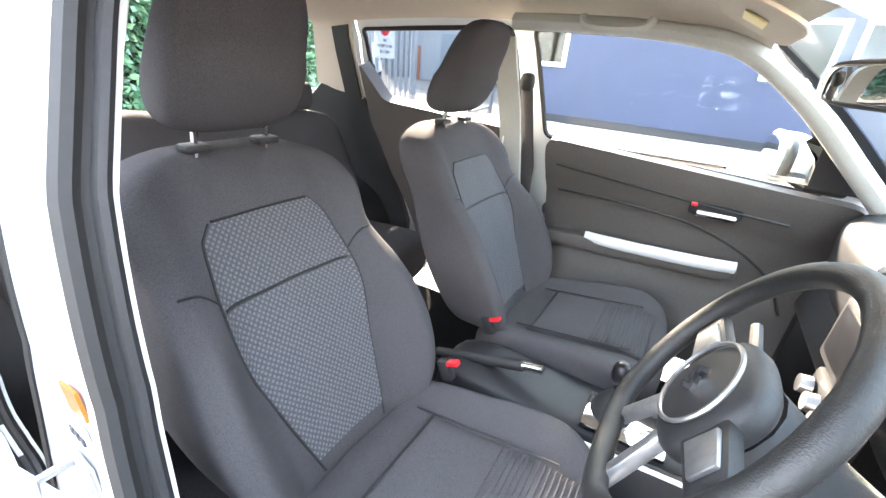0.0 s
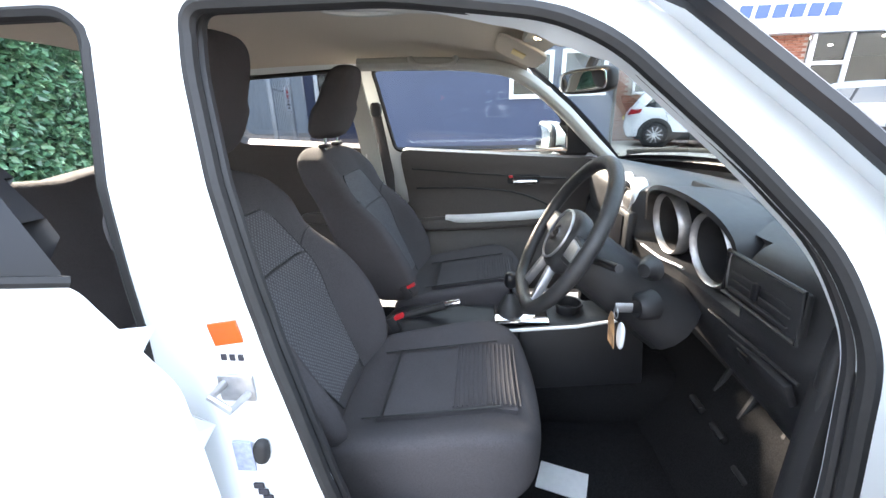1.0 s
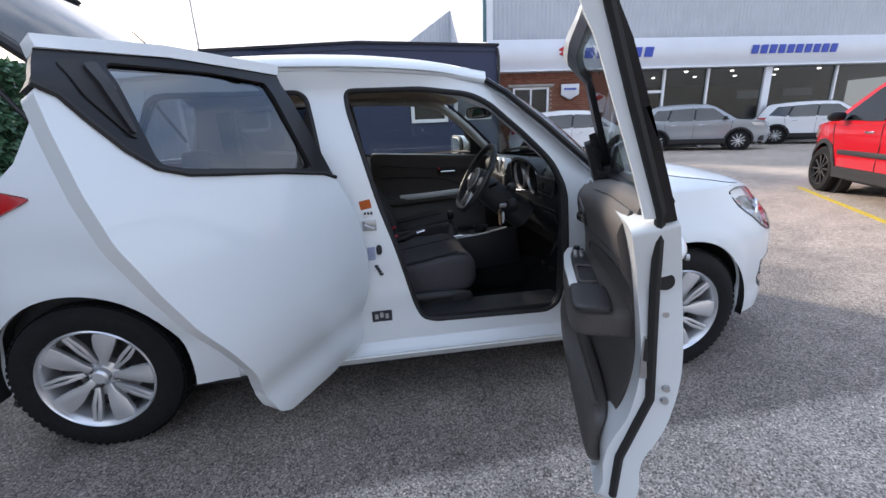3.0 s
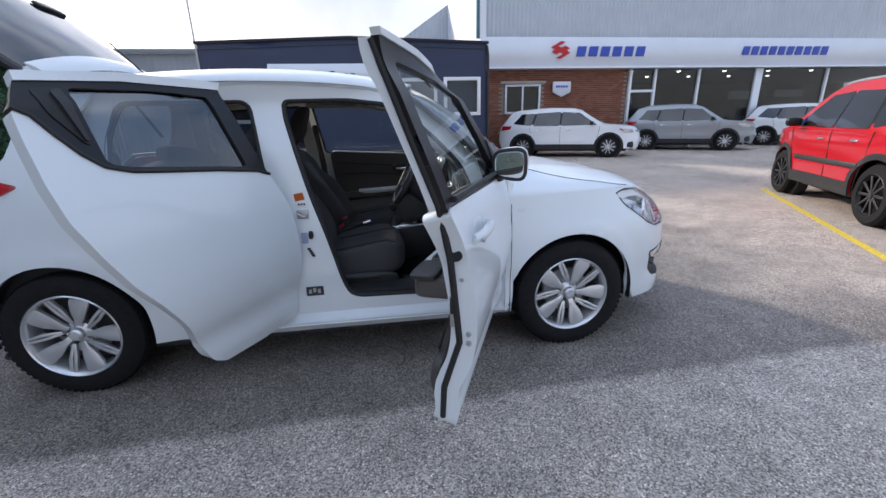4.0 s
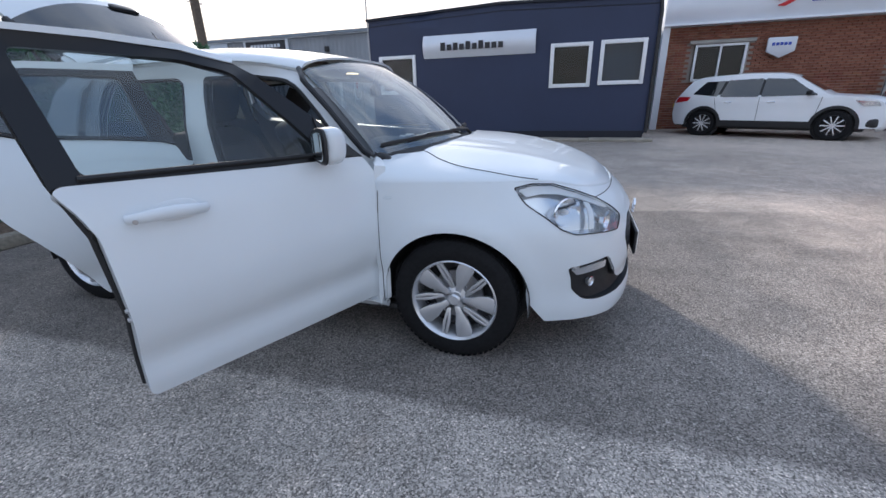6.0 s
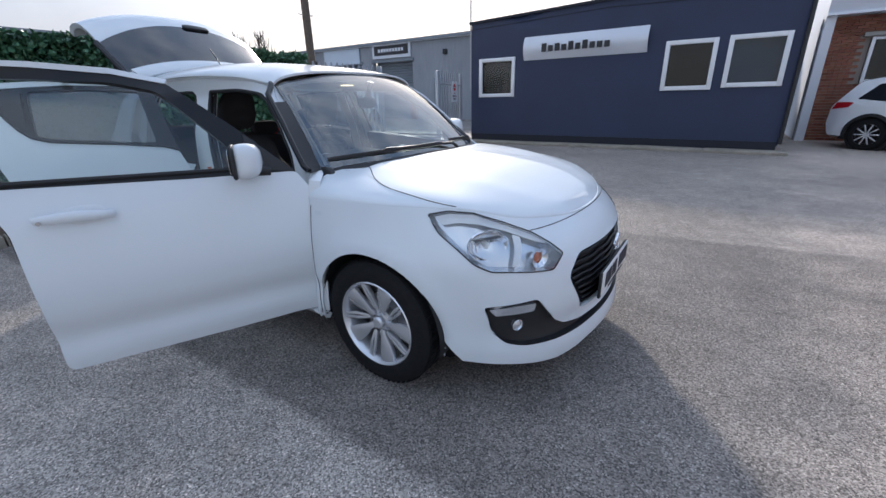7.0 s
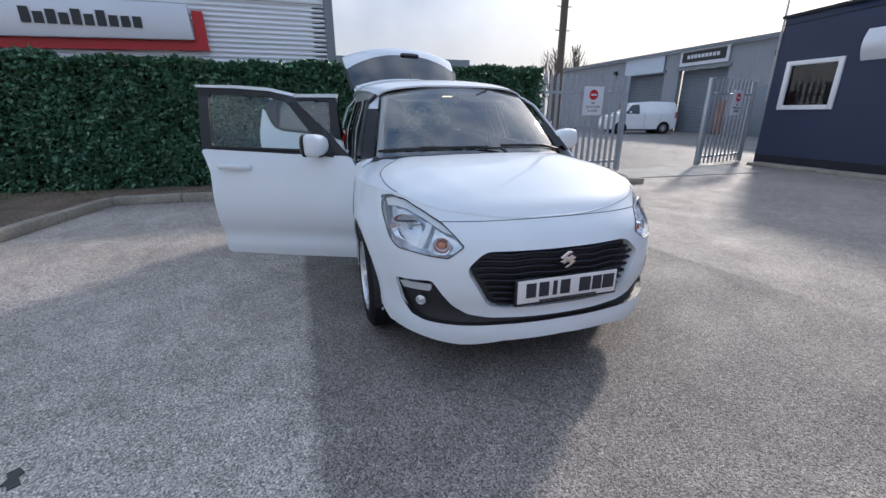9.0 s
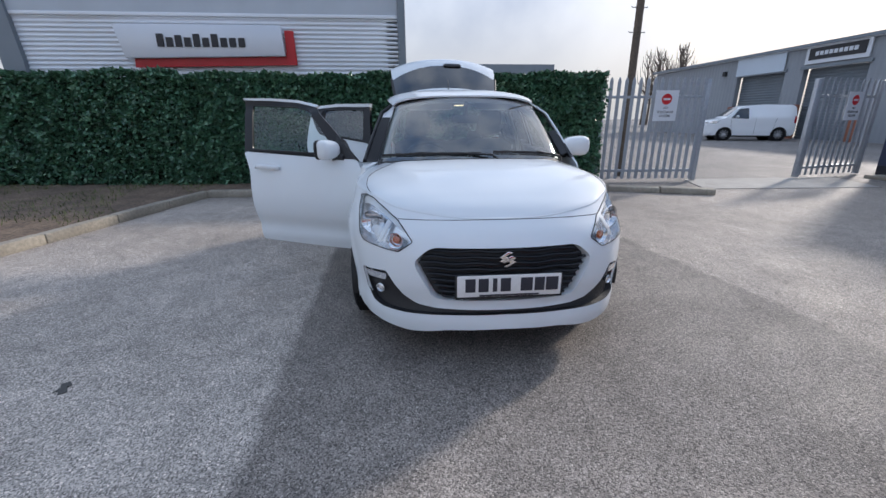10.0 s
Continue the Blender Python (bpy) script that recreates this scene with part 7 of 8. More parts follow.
def front_seat(name, y0, label, ahead=0.0):
    seat = holder(name, label)

    def P(nm, bm, mat, lb=""):
        bmesh.ops.translate(bm, vec=(ahead, y0, 0), verts=bm.verts)
        return part(nm, bm, mat, seat, lb)

    def cushion(a, b, c):
        x = 0.09 + 0.265 * a - 0.02 * (b * b) * (a > 0)
        y = 0.235 * b * (1 + 0.05 * a)
        rise = 0.055 * max(abs(b) - 0.55, 0) / 0.45 - 0.012 * (1 - b * b)
        z = 0.455 + 0.095 * c + 0.045 * a + (rise if c > 0 else 0) - 0.05 * max(a - 0.6, 0) * (c > 0)
        return Vector((x, y, z))
    P("cushion", pillow(cushion, 16, 5), FABRIC)
    P("cushion_panel", grid_bm(lambda s, t: Vector((-0.02 + 0.315 * s, (t - 0.5) * 0.25, 0.540 + 0.05 * s - 0.012 * (1 - (2 * t - 1) ** 2) + 0.005 - 0.008 * abs(2 * t - 1) ** 6 - 0.014 * max(s - 0.8, 0) * 5 * s)), 20, 14, 0.012), FABRIC)
    for k in range(15):
        x = 0.155 + 0.0105 * k
        s = (x + 0.02) / 0.315
        P("cushion_rib", tube([(x, y, 0.5455 + 0.05 * s - 0.012 * (1 - (y / 0.125) ** 2) - 0.014 * max(s - 0.8, 0) * 5 * s) for y in np.linspace(-0.12, 0.12, 9)], 0.0024, 5), FABRIC)
    for yy in (-0.13, 0.13):
        P("cushion_seam", tube([(x, yy, 0.556 + 0.158 * (x + 0.02) - 0.012) for x in np.linspace(-0.05, 0.26, 10)], 0.003, 5), RUBBER)
    P("cushion_seam", tube([(-0.005, y, 0.548) for y in np.linspace(-0.13, 0.13, 7)], 0.003, 5), RUBBER)

    half = curve1([0.0, 0.18, 0.42, 0.60, 0.70, 0.86, 0.95, 1.0], [0.215, 0.240, 0.255, 0.238, 0.226, 0.236, 0.215, 0.165])
    wing = curve1([0.0, 0.15, 0.40, 0.58, 0.68, 0.85, 1.0], [0.03, 0.075, 0.095, 0.075, 0.038, 0.030, 0.0])

    def back(a, b, c):
        h = (c + 1) / 2
        lean = 0.045 + 0.30 * h
        x = -0.115 - lean * 0.93 + (0.075 - 0.02 * h) * a
        k = min(max((abs(b) - 0.50) / 0.36, 0), 1)
        x += wing(h) * k * k * (3 - 2 * k) * (a > -0.2) - 0.012 * (1 - abs(b)) * (a > 0)
        return Vector((x, half(h) * b, 0.49 + 0.575 * h))
    P("backrest", pillow(back, 30, 6), FABRIC)

    def face(b, h, off=0.003):
        return back(0.995, b, 2 * h - 1) + Vector((off, 0, off * 0.3))
    edge_b = curve1([0.05, 0.3, 0.60, 0.70, 0.80, 0.825, 0.90], [0.36, 0.48, 0.60, 0.585, 0.48, 0.41, 0.36])
    for h0, h1 in ((0.10, 0.600), (0.612, 0.82)):
        P("backrest_panel", grid_bm(lambda s, t: (lambda h: face((2 * t - 1) * edge_b(h), h))(h0 + (h1 - h0) * s), 24, 18, 0.006, True), FABRIC_PANEL)
    P("backrest_seam", tube([face(b, 0.606, 0.0015) for b in np.linspace(-0.57, 0.57, 14)], 0.0028, 5), RUBBER)
    P("backrest_seam", tube([face(b, 0.825, 0.0015) for b in np.linspace(-0.41, 0.41, 14)], 0.0028, 5), RUBBER)
    for sd in (-1, 1):
        P("backrest_seam", tube([face(sd * (edge_b(h) + 0.01), h, 0.001) for h in np.linspace(0.06, 0.82, 20)], 0.0026, 5), RUBBER)
        P("bolster_seam", tube(spline([face(sd * b, h, 0.001) for b, h in ((0.60, 0.63), (0.75, 0.685), (0.90, 0.70))], 5), 0.0022, 5), RUBBER)
        post = P("headrest_post", tube([(-0.405, sd * 0.067, 1.03), (-0.39, sd * 0.067, 1.14)], 0.0065, 8), CHROME)
        P("post_guide", box((-0.403, sd * 0.067, 1.070), (0.035, 0.045, 0.014), 0.005), BLACK)
    P("headrest", pillow(lambda a, b, c: Vector((-0.362 + 0.05 * a + 0.052 * c + 0.012 * a * (c < 0), (0.114 + 0.010 * (1 - c)) * b * (1 - 0.10 * max(c, 0)), 1.218 + 0.125 * c)), 14, 3.6), FABRIC)
    P("seat_base", box((0.07, 0, 0.315), (0.42, 0.40, 0.07), 0.02), BLACK)
    for sd in (-1, 1):
        P("seat_rail", box((0.08, sd * 0.19, 0.225), (0.62, 0.04, 0.03), 0.008), STEEL)
        P("rail_foot", box((0.30, sd * 0.19, 0.215), (0.10, 0.07, 0.05), 0.015), BLACK)
    side = -1 if y0 < 0 else 1
    P("side_shield", pillow(lambda a, b, c: Vector((0.03 + 0.27 * a, side * 0.262 + 0.014 * b, 0.40 + 0.045 * c + 0.02 * (a < -0.3))), 10, 4), BLACK)
    P("height_lever", tube([(0.20, side * 0.285, 0.425), (0.05, side * 0.287, 0.425), (-0.06, side * 0.285, 0.44)], [0.012, 0.014, 0.018], 8, squash=(0.5, 1.3)), BLACK)
    P("recline_lever", tube([(-0.04, side * 0.29, 0.38), (0.10, side * 0.295, 0.365)], 0.013, 8, squash=(0.5, 1.2)), DARK_METAL)
    P("side_label", box((-0.335, side * 0.238, 0.985), (0.004, 0.006, 0.045)), PAPER)
    return seat


front_seat("driver_seat", -0.36, "charcoal fabric driver's seat with patterned centre panels")
front_seat("passenger_seat", 0.345, "charcoal fabric passenger seat with patterned centre panels", 0.05)
bench = holder("rear_seat", "dark fabric rear bench")
part("bench_cushion", pillow(lambda a, b, c: Vector((-0.78 + 0.25 * a, 0.62 * b, 0.45 + 0.10 * c + 0.02 * a)), 14, 6), FABRIC, bench)
part("bench_back", pillow(lambda a, b, c: Vector((-1.08 + 0.07 * a - 0.10 * c, 0.62 * b * (1 - 0.05 * max(c, 0)), 0.74 + 0.27 * c - 0.01 * math.cos(b * 9))), 16, 6), FABRIC, bench)
for yy in (-0.38, 0.38):
    part("bench_headrest", pillow(lambda a, b, c, yy=yy: Vector((-1.19 + 0.045 * a, yy + 0.13 * b, 1.05 + 0.06 * c)), 10, 4), FABRIC, bench)

# floor, bulkhead, tunnel, rear linings
part("carpet", box((-0.25, 0, 0.196), (2.3, 1.40, 0.02), 0.008), CARPET, car)
part("bulkhead", grid_bm(lambda s, t: Vector((0.74 + 0.26 * math.sin(t * 1.5), -0.70 + 1.40 * s, 0.20 + 0.55 * t)), 10, 10, 0.02), CARPET, car)
part("tunnel", pillow(lambda a, b, c: Vector((0.0 + 0.9 * a, 0.11 * b, 0.29 + 0.11 * c)), 10, 5), CARPET, car)
for sd in (-1, 1):
    part("kick_panel", box((0.80, sd * 0.67, 0.50), (0.20, 0.05, 0.62), 0.02), BLACK, car)
    part("rear_side_lining", sheet([(-0.76, 0.22), (-0.80, 0.50), (-0.93, 0.76), (-1.02, 1.05), (-1.27, 1.10), (-1.55, 0.9), (-1.60, 0.30)], [], lambda x, z: quarter_fn(x, z, sd, 0.07), 0.08, None, 0.02), BLACK, car)
    part("rear_pillar_trim", sheet([(-1.03, 1.05), (-1.0, 1.375), (-1.21, 1.345), (-1.29, 1.10)], [], lambda x, z: quarter_fn(x, z, sd, 0.085), 0.06, None, 0.01), HEADLINING, car)
    part("rear_corner_trim", sheet([(-1.025, 1.05), (-1.015, 1.335), (-1.10, 1.325), (-1.115, 1.07)], [], lambda x, z: quarter_fn(x, z, sd, 0.100), 0.05, None, 0.01), BLACK, car)
    # pale linings of the pillars
    ap = [Vector((0.82, sd * 0.675, 0.955)), Vector((0.70, sd * 0.655, 1.07)), Vector((0.55, sd * 0.615, 1.21)), Vector((0.38, sd * 0.555, 1.325)), Vector((0.22, sd * 0.545, 1.358)), Vector((0.0, sd * 0.555, 1.372)), Vector((-0.25, sd * 0.56, 1.375))]
    ap = [p + Vector((-0.026, -0.024 * sd, -0.014)) for p in ap]
    part("pillar_lining", tube(spline(ap, 5), [0.034] * 10 + [0.032] * 10 + [0.030] * 11, 10, squash=(1.0, 0.8)), PILLAR_TRIM, car)
    part("centre_pillar_lining", grid_bm(lambda s, t: (lambda p: Vector((p.x, sd * (-p.y - 0.062), p.z)))(frame_fn((-0.14 if sd < 0 else -0.19) - 0.08 * s - 0.08 * t, 0.52 + 0.80 * t)), 4, 14, 0.012), PILLAR_TRIM, car)
    part("pillar_foot", grid_bm(lambda s, t: (lambda p: Vector((p.x, sd * (-p.y - 0.066), p.z)))(frame_fn(-0.08 - 0.18 * s, 0.24 + 0.42 * t)), 4, 8, 0.012), BLACK, car)
    part("seat_belt", tube([skin(-0.20, 0.45, sd, 0.15), skin(-0.21, 0.9, sd, 0.125), skin(-0.24, 1.20, sd, 0.10)], 0.022, 8, squash=(0.12, 1.0)), FABRIC, car, "grey seat belt")
    part("belt_guide", pillow(lambda a, b, c, sd=sd: skin(-0.235, 1.19, sd, 0.105) + Vector((0.025 * a, 0.012 * b, 0.03 * c)), 6, 3), SATIN if sd < 0 else BLACK, car)
    part("belt_buckle", box((-0.05, sd * 0.115, 0.565), (0.032, 0.022, 0.055), 0.006, Euler((0, radians(-25), 0)).to_matrix().to_4x4()), BLACK, car)
    part("buckle_button", box((-0.034, sd * 0.115, 0.592), (0.034, 0.020, 0.014), 0.004, Euler((0, radians(-25), 0)).to_matrix().to_4x4()), RED_PLASTIC, car, "red seat belt button")
    part("grab_handle", tube(spline([(0.12, sd * 0.50, 1.372), (0.10, sd * 0.485, 1.350), (0.03, sd * 0.48, 1.345), (-0.04, sd * 0.485, 1.352), (-0.06, sd * 0.50, 1.375)], 4), 0.012, 8), PILLAR_TRIM, car)
    part("sun_visor", pillow(lambda a, b, c: Vector((0.335 + 0.075 * a, sd * 0.28 + 0.19 * b, 1.358 - 0.035 * a + 0.008 * c)), 8, 5), HEADLINING, car)
    part("visor_label", box((0.33, sd * 0.24, 1.3485), (0.045, 0.10, 0.003), 0.001, Euler((0, radians(26), 0)).to_matrix().to_4x4()), material("pale yellow label", (0.75, 0.62, 0.30), 0.7, coarse=0.1), car)
part("map_lamp", box((0.375, -0.01, 1.372), (0.10, 0.17, 0.025), 0.010), PILLAR_TRIM, car)
part("lamp_lens", box((0.375, -0.04, 1.358), (0.05, 0.07, 0.008), 0.003), glow("warm reading lamp", (1.0, 0.74, 0.42), 4.0), car)
mir = holder("rear_view_mirror", "black interior mirror hanging from the windscreen")
RM = Matrix.Translation((0.495, 0.0, 1.252)) @ Euler((0, radians(-6), radians(21))).to_matrix().to_4x4()
part("mirror_case", pillow(lambda a, b, c: RM @ Vector((0.018 * a, 0.118 * b, 0.033 * c)), 10, 4), BLACK, mir)
part("mirror_face", pillow(lambda a, b, c: RM @ Vector((-0.019 + 0.002 * a, 0.108 * b, 0.026 * c)), 8, 5), MIRROR, mir)
part("mirror_stalk", tube([(0.50, 0.0, 1.28), (0.52, 0.0, 1.33), (0.54, 0, 1.372)], [0.014, 0.012, 0.022], 8), BLACK, mir)

# left door linings
LT_F = corner_round([(0.79, 0.32), (0.80, 0.88), (0.74, 0.962), (-0.15, 1.020), (-0.14, 0.86), (-0.105, 0.45), (-0.06, 0.32)], 0.05)
LT_R = corner_round([(-0.22, 0.33), (-0.22, 0.86), (-0.27, 1.02), (-0.90, 1.055), (-1.0, 1.20), (-1.0, 0.95), (-0.90, 0.72), (-0.74, 0.48), (-0.66, 0.33)], 0.03)


def lining_far(x, z):
    over = 1 / (1 + math.exp(-(z - (0.84 + 0.02 * (0.3 - x))) / 0.010))
    dent = 0.026 * (1 - over) * (1 / (1 + math.exp(-(z - 0.60) / 0.02)))
    pocket = 0.012 * math.exp(-((z - 0.42) / 0.10) ** 2)
    return flank(x, z, 0.112 - dent + pocket + 0.014 * min(max((z - 0.89) / 0.05, 0), 1))


def lining_l(x, z, off=0.0):
    p = lining_far(x, z)
    return Vector((p.x, -p.y - 0.008 - off, p.z))


ld = part("left_front_lining", sheet(LT_F, [], lining_l, 0.025, (0, -1, 0), 0.03), TRIM, car, "dark plastic lining of the closed passenger door")
part("armrest", pillow(lambda a, b, c: lining_l(0.20 + 0.33 * a, 0.665 + 0.018 * a, 0.028 + 0.038 * b) + Vector((0, 0, 0.03 * c)), 12, 5), TRIM, ld)
part("armrest_accent", tube([lining_l(x, 0.69 + 0.018 * (x - 0.16) / 0.34, 0.066 - 0.02 * abs((x - 0.28) / 0.25) ** 3) for x in np.linspace(0.05, 0.52, 20)], 0.017, 8, squash=(0.6, 1.25)), SATIN, ld, "satin white strip")
part("handle_bowl", pillow(lambda a, b, c: lining_l(0.413 + 0.074 * a, 0.872 + 0.024 * c, 0.004 * b), 8, 5), BLACK, ld)
part("inner_handle", tube([lining_l(x, 0.860, 0.012) for x in np.linspace(0.365, 0.47, 8)], 0.008, 8, squash=(0.6, 1.3)), CHROME, ld, "chrome inner door handle")
part("lock_tab", box(lining_l(0.352, 0.887, 0.010), (0.018, 0.008, 0.012), 0.002), RED_PLASTIC, ld)
# black lines again stand for the shade along the folds
part("lining_crease_shade", tube([lining_l(x, 0.93 - 0.06 * math.sin((x + 0.1) * 1.6), 0.002) for x in np.linspace(-0.10, 0.60, 24)], 0.004, 6), BLACK, ld)
part("lining_crease_shade", tube(spline([lining_l(-0.09, 0.83, 0.002), lining_l(0.15, 0.83, 0.002), lining_l(0.40, 0.80, 0.002), lining_l(0.60, 0.70, 0.002), lining_l(0.68, 0.58, 0.002)], 6), 0.005, 6), BLACK, ld)
part("waist_strip", tube([lining_l(x, 1.0 - 0.0 * x, -0.06) + Vector((0, 0, 0.004)) for x in np.linspace(-0.13, 0.66, 14)], 0.008, 6), CHROME, ld)
lr = part("left_rear_lining", sheet(LT_R, [], lambda x, z: Vector((x, -flank(x, z, 0.10).y, z)), 0.04, (0, -1, 0), 0.06), TRIM, car, "dark plastic lining of the closed rear door")
part("armrest", pillow(lambda a, b, c: Vector((-0.48 + 0.2 * a, -flank(-0.48, 0.68, 0.115).y - 0.02 * b, 0.68 + 0.03 * c)), 8, 5), TRIM, lr)
lm = holder("left_door_mirror", "white left door mirror")
ML = Vector((0.575, 0.895, 1.040))
part("mirror_cap", pillow(lambda a, b, c: ML + Vector((0.055 * a - 0.012 * c * c - 0.018 * b, 0.115 * b, 0.075 * c * (1 + 0.12 * b))), 12, 3.2), WHITE, lm)
part("mirror_housing", pillow(lambda a, b, c: ML + Vector((-0.040 + 0.018 * a - 0.018 * b, 0.117 * b, 0.077 * c * (1 + 0.12 * b))), 12, 3.5), BLACK, lm)
part("mirror_glass", pillow(lambda a, b, c: ML + Vector((-0.058 + 0.003 * a - 0.018 * b, 0.100 * b, 0.062 * c * (1 + 0.12 * b))), 10, 4), MIRROR, lm)
part("mirror_arm", tube([ML + Vector((0.0, -0.09, -0.04)), ML + Vector((0.03, -0.15, -0.05)), Vector((0.69, 0.775, 0.99))], [0.03, 0.028, 0.035], 10, squash=(1, 0.7)), BLACK, lm)
part("mirror_sail", sheet([(0.80, 0.975), (0.62, 1.14), (0.635, 1.0)], [], lambda x, z: flank_left(x, z, 0.004), 0.03, None, 0.02), BLACK, lm)
part("sail_trim", sheet(corner_round([(0.775, 0.985), (0.60, 1.155), (0.585, 1.14), (0.60, 0.99)], 0.01), [], lambda x, z: flank_left(x, z, 0.085), 0.03, (0, -1, 0), 0.05), BLACK, lm)

# dashboard
dash = holder("dashboard", "black dashboard with round instruments and silver-ringed vents")
PROFILE = spline([Vector(p) for p in [(1.02, 0, 0.955), (0.90, 0, 0.975), (0.78, 0, 0.985), (0.705, 0, 0.972), (0.665, 0, 0.935), (0.665, 0, 0.86), (0.675, 0, 0.80), (0.72, 0, 0.70), (0.80, 0, 0.62), (0.92, 0, 0.60)]], 5)


def dash_fn(s, t):
    f = t * (len(PROFILE) - 1)
    i = min(int(f), len(PROFILE) - 2)
    p = PROFILE[i].lerp(PROFILE[i + 1], f - i)
    y = -0.685 + 1.37 * s
    e = (abs(y) / 0.685) ** 6
    fwd = 0.05 * e - 0.02 * math.exp(-(y / 0.16) ** 2)
    rear_edge = min(max((p.x - 0.72) / 0.3, 0), 1)
    # the far edge follows the windscreen's curve
    back = -0.26 * (abs(y) / 0.69) ** 2.2 * rear_edge
    nook = max(0.0, 1 - (abs(y + 0.275) / 0.225) ** 6) * min(max((p.z - 0.83) / 0.02, 0), 1) * min(max((t - 0.36) / 0.05, 0), 1) * 0.16
    return Vector((p.x + nook + fwd * (1 - rear_edge) + back, y, p.z - 0.012 * e - 0.006 * rear_edge * abs(y)))


part("dash_body", grid_bm(dash_fn, 48, 45, 0.015, False), DASH, dash)
part("dash_end", pillow(lambda a, b, c: Vector((0.80 + 0.10 * a, -0.672 + 0.02 * b, 0.82 + 0.15 * c)), 8, 4), DASH, dash)
# instrument cowl
part("instrument_cowl", grid_bm(lambda s, t: Vector((0.672 - 0.03 * math.sin(math.pi * s) + 0.20 * t, -0.275 + 0.205 * math.cos(math.pi * s) * (1 + 0.08 * t), 0.885 + (0.112 - 0.014 * t) * math.sin(math.pi * s) ** 0.5)), 28, 8, 0.012, True), DASH, dash)
part("instrument_back", box((0.775, -0.28, 0.92), (0.02, 0.40, 0.16), 0.01), BLACK, dash)
for yy in (-0.185, -0.385):
    ring = lathe([(-0.070, 0.0690), (-0.080, 0.0705), (-0.085, 0.0745), (-0.078, 0.0790), (-0.058, 0.0795)], 48, "X")
    ring.transform(Matrix.Translation((0.755, yy, 0.918)) @ Euler((0, radians(-8), 0)).to_matrix().to_4x4())
    part("dial_ring", ring, STEEL, dash, "silver instrument ring")
    barrel = lathe([(-0.071, 0.0688), (0.0, 0.064), (0.0, 0.076), (-0.058, 0.0770)], 48, "X")
    barrel.transform(Matrix.Translation((0.755, yy, 0.918)) @ Euler((0, radians(-8), 0)).to_matrix().to_4x4())
    part("dial_barrel", barrel, BLACK, dash)
    face = lathe([(-0.008, 0.0), (-0.008, 0.066), (0.002, 0.068)], 32, "X")
    face.transform(Matrix.Translation((0.755, yy, 0.918)) @ Euler((0, radians(-8), 0)).to_matrix().to_4x4())
    dial = part("dial_face", face, BLACK_GLOSS, dash)
    for k in range(9):
        a = radians(225 - 270 * k / 8)
        part("dial_mark", box((0.744, yy - 0.046 * math.cos(a), 0.918 + 0.046 * math.sin(a)), (0.003, 0.003, 0.007), 0.0, Euler((a - math.pi / 2, 0, 0)).to_matrix().to_4x4()), PAPER, dial)
    nd = box((0.742, yy + 0.012, 0.918 - 0.014), (0.003, 0.004, 0.045), 0.0, Euler((radians(40), 0, 0)).to_matrix().to_4x4())
    part("needle", nd, RED_PLASTIC, dial)
# vents
for k, (yy, rr) in enumerate(((0.02, 0.045), (0.13, 0.045))):
    v = lathe([(-0.02, rr - 0.006), (-0.026, rr), (-0.02, rr + 0.008), (0.02, rr + 0.008)], 28, "X")
    v.transform(Matrix.Translation((0.665, yy, 0.935)))
    vent = part("round_vent", v, SATIN, dash, "round vent with a silver ring")
    part("vent_hollow", lathe([(0.0, 0.0), (0.0, rr), (0.01, rr)], 20, "X"), BLACK, vent).location = (0.668, yy, 0.935)
    for j in range(3):
        part("vent_slat", box((0.652, yy, 0.915 + 0.02 * j), (0.012, 2 * rr * 0.85, 0.004), 0.001), BLACK, vent)
side_vent = part("side_vent", box((0.676, -0.56, 0.895), (0.02, 0.18, 0.075), 0.008, Euler((0, radians(-4), 0)).to_matrix().to_4x4()), BLACK, dash, "rectangular black side vent")
for j in range(4):
    part("vent_slat", box((0.666 + 0.001 * j, -0.56, 0.871 + 0.016 * j), (0.008, 0.15, 0.004), 0.001), DASH, side_vent)
part("vent_tab", box((0.660, -0.56, 0.895), (0.008, 0.014, 0.030), 0.003), BLACK_GLOSS, side_vent)
part("vent_surround", tube([(0.664, -0.468, 0.936), (0.664, -0.652, 0.936), (0.668, -0.655, 0.855), (0.668, -0.465, 0.855)], 0.004, 6, closed=True), DASH, dash)
for k in range(5):
    part("demister_slat", box((0.79, -0.585 + 0.022 * k, 0.983), (0.05, 0.006, 0.004), 0.001), BLACK, dash)
scr = part("screen_surround", box((0.645, 0.075, 0.83), (0.03, 0.24, 0.14), 0.012), DASH, dash)
part("touch_screen", box((0.628, 0.075, 0.835), (0.006, 0.18, 0.10), 0.004), BLACK_GLOSS, dash)
part("climate_panel", box((0.655, 0.075, 0.71), (0.04, 0.20, 0.07), 0.012), BLACK, dash)
for yy in (0.015, 0.075, 0.135):
    kn = lathe([(-0.02, 0.0), (-0.02, 0.018), (0.0, 0.02)], 18, "X")
    kn.transform(Matrix.Translation((0.63, yy, 0.71)))
    part("climate_knob", kn, STEEL, dash)
part("switch_panel", box((0.706, -0.55, 0.745), (0.014, 0.16, 0.045), 0.004, Euler((0, radians(-24), 0)).to_matrix().to_4x4()), BLACK, dash)
part("blank_switch", box((0.698, -0.52, 0.747), (0.008, 0.030, 0.020), 0.002, Euler((0, radians(-24), 0)).to_matrix().to_4x4()), BLACK_GLOSS, dash)
part("panel_line", tube([(0.684, -0.66, 0.79), (0.680, -0.5, 0.79), (0.678, -0.42, 0.79)], 0.003, 6), BLACK, dash)
part("silver_streak", tube([(0.66, -0.33, 0.845), (0.655, -0.22, 0.83), (0.65, -0.12, 0.83)], 0.004, 6), STEEL, dash)
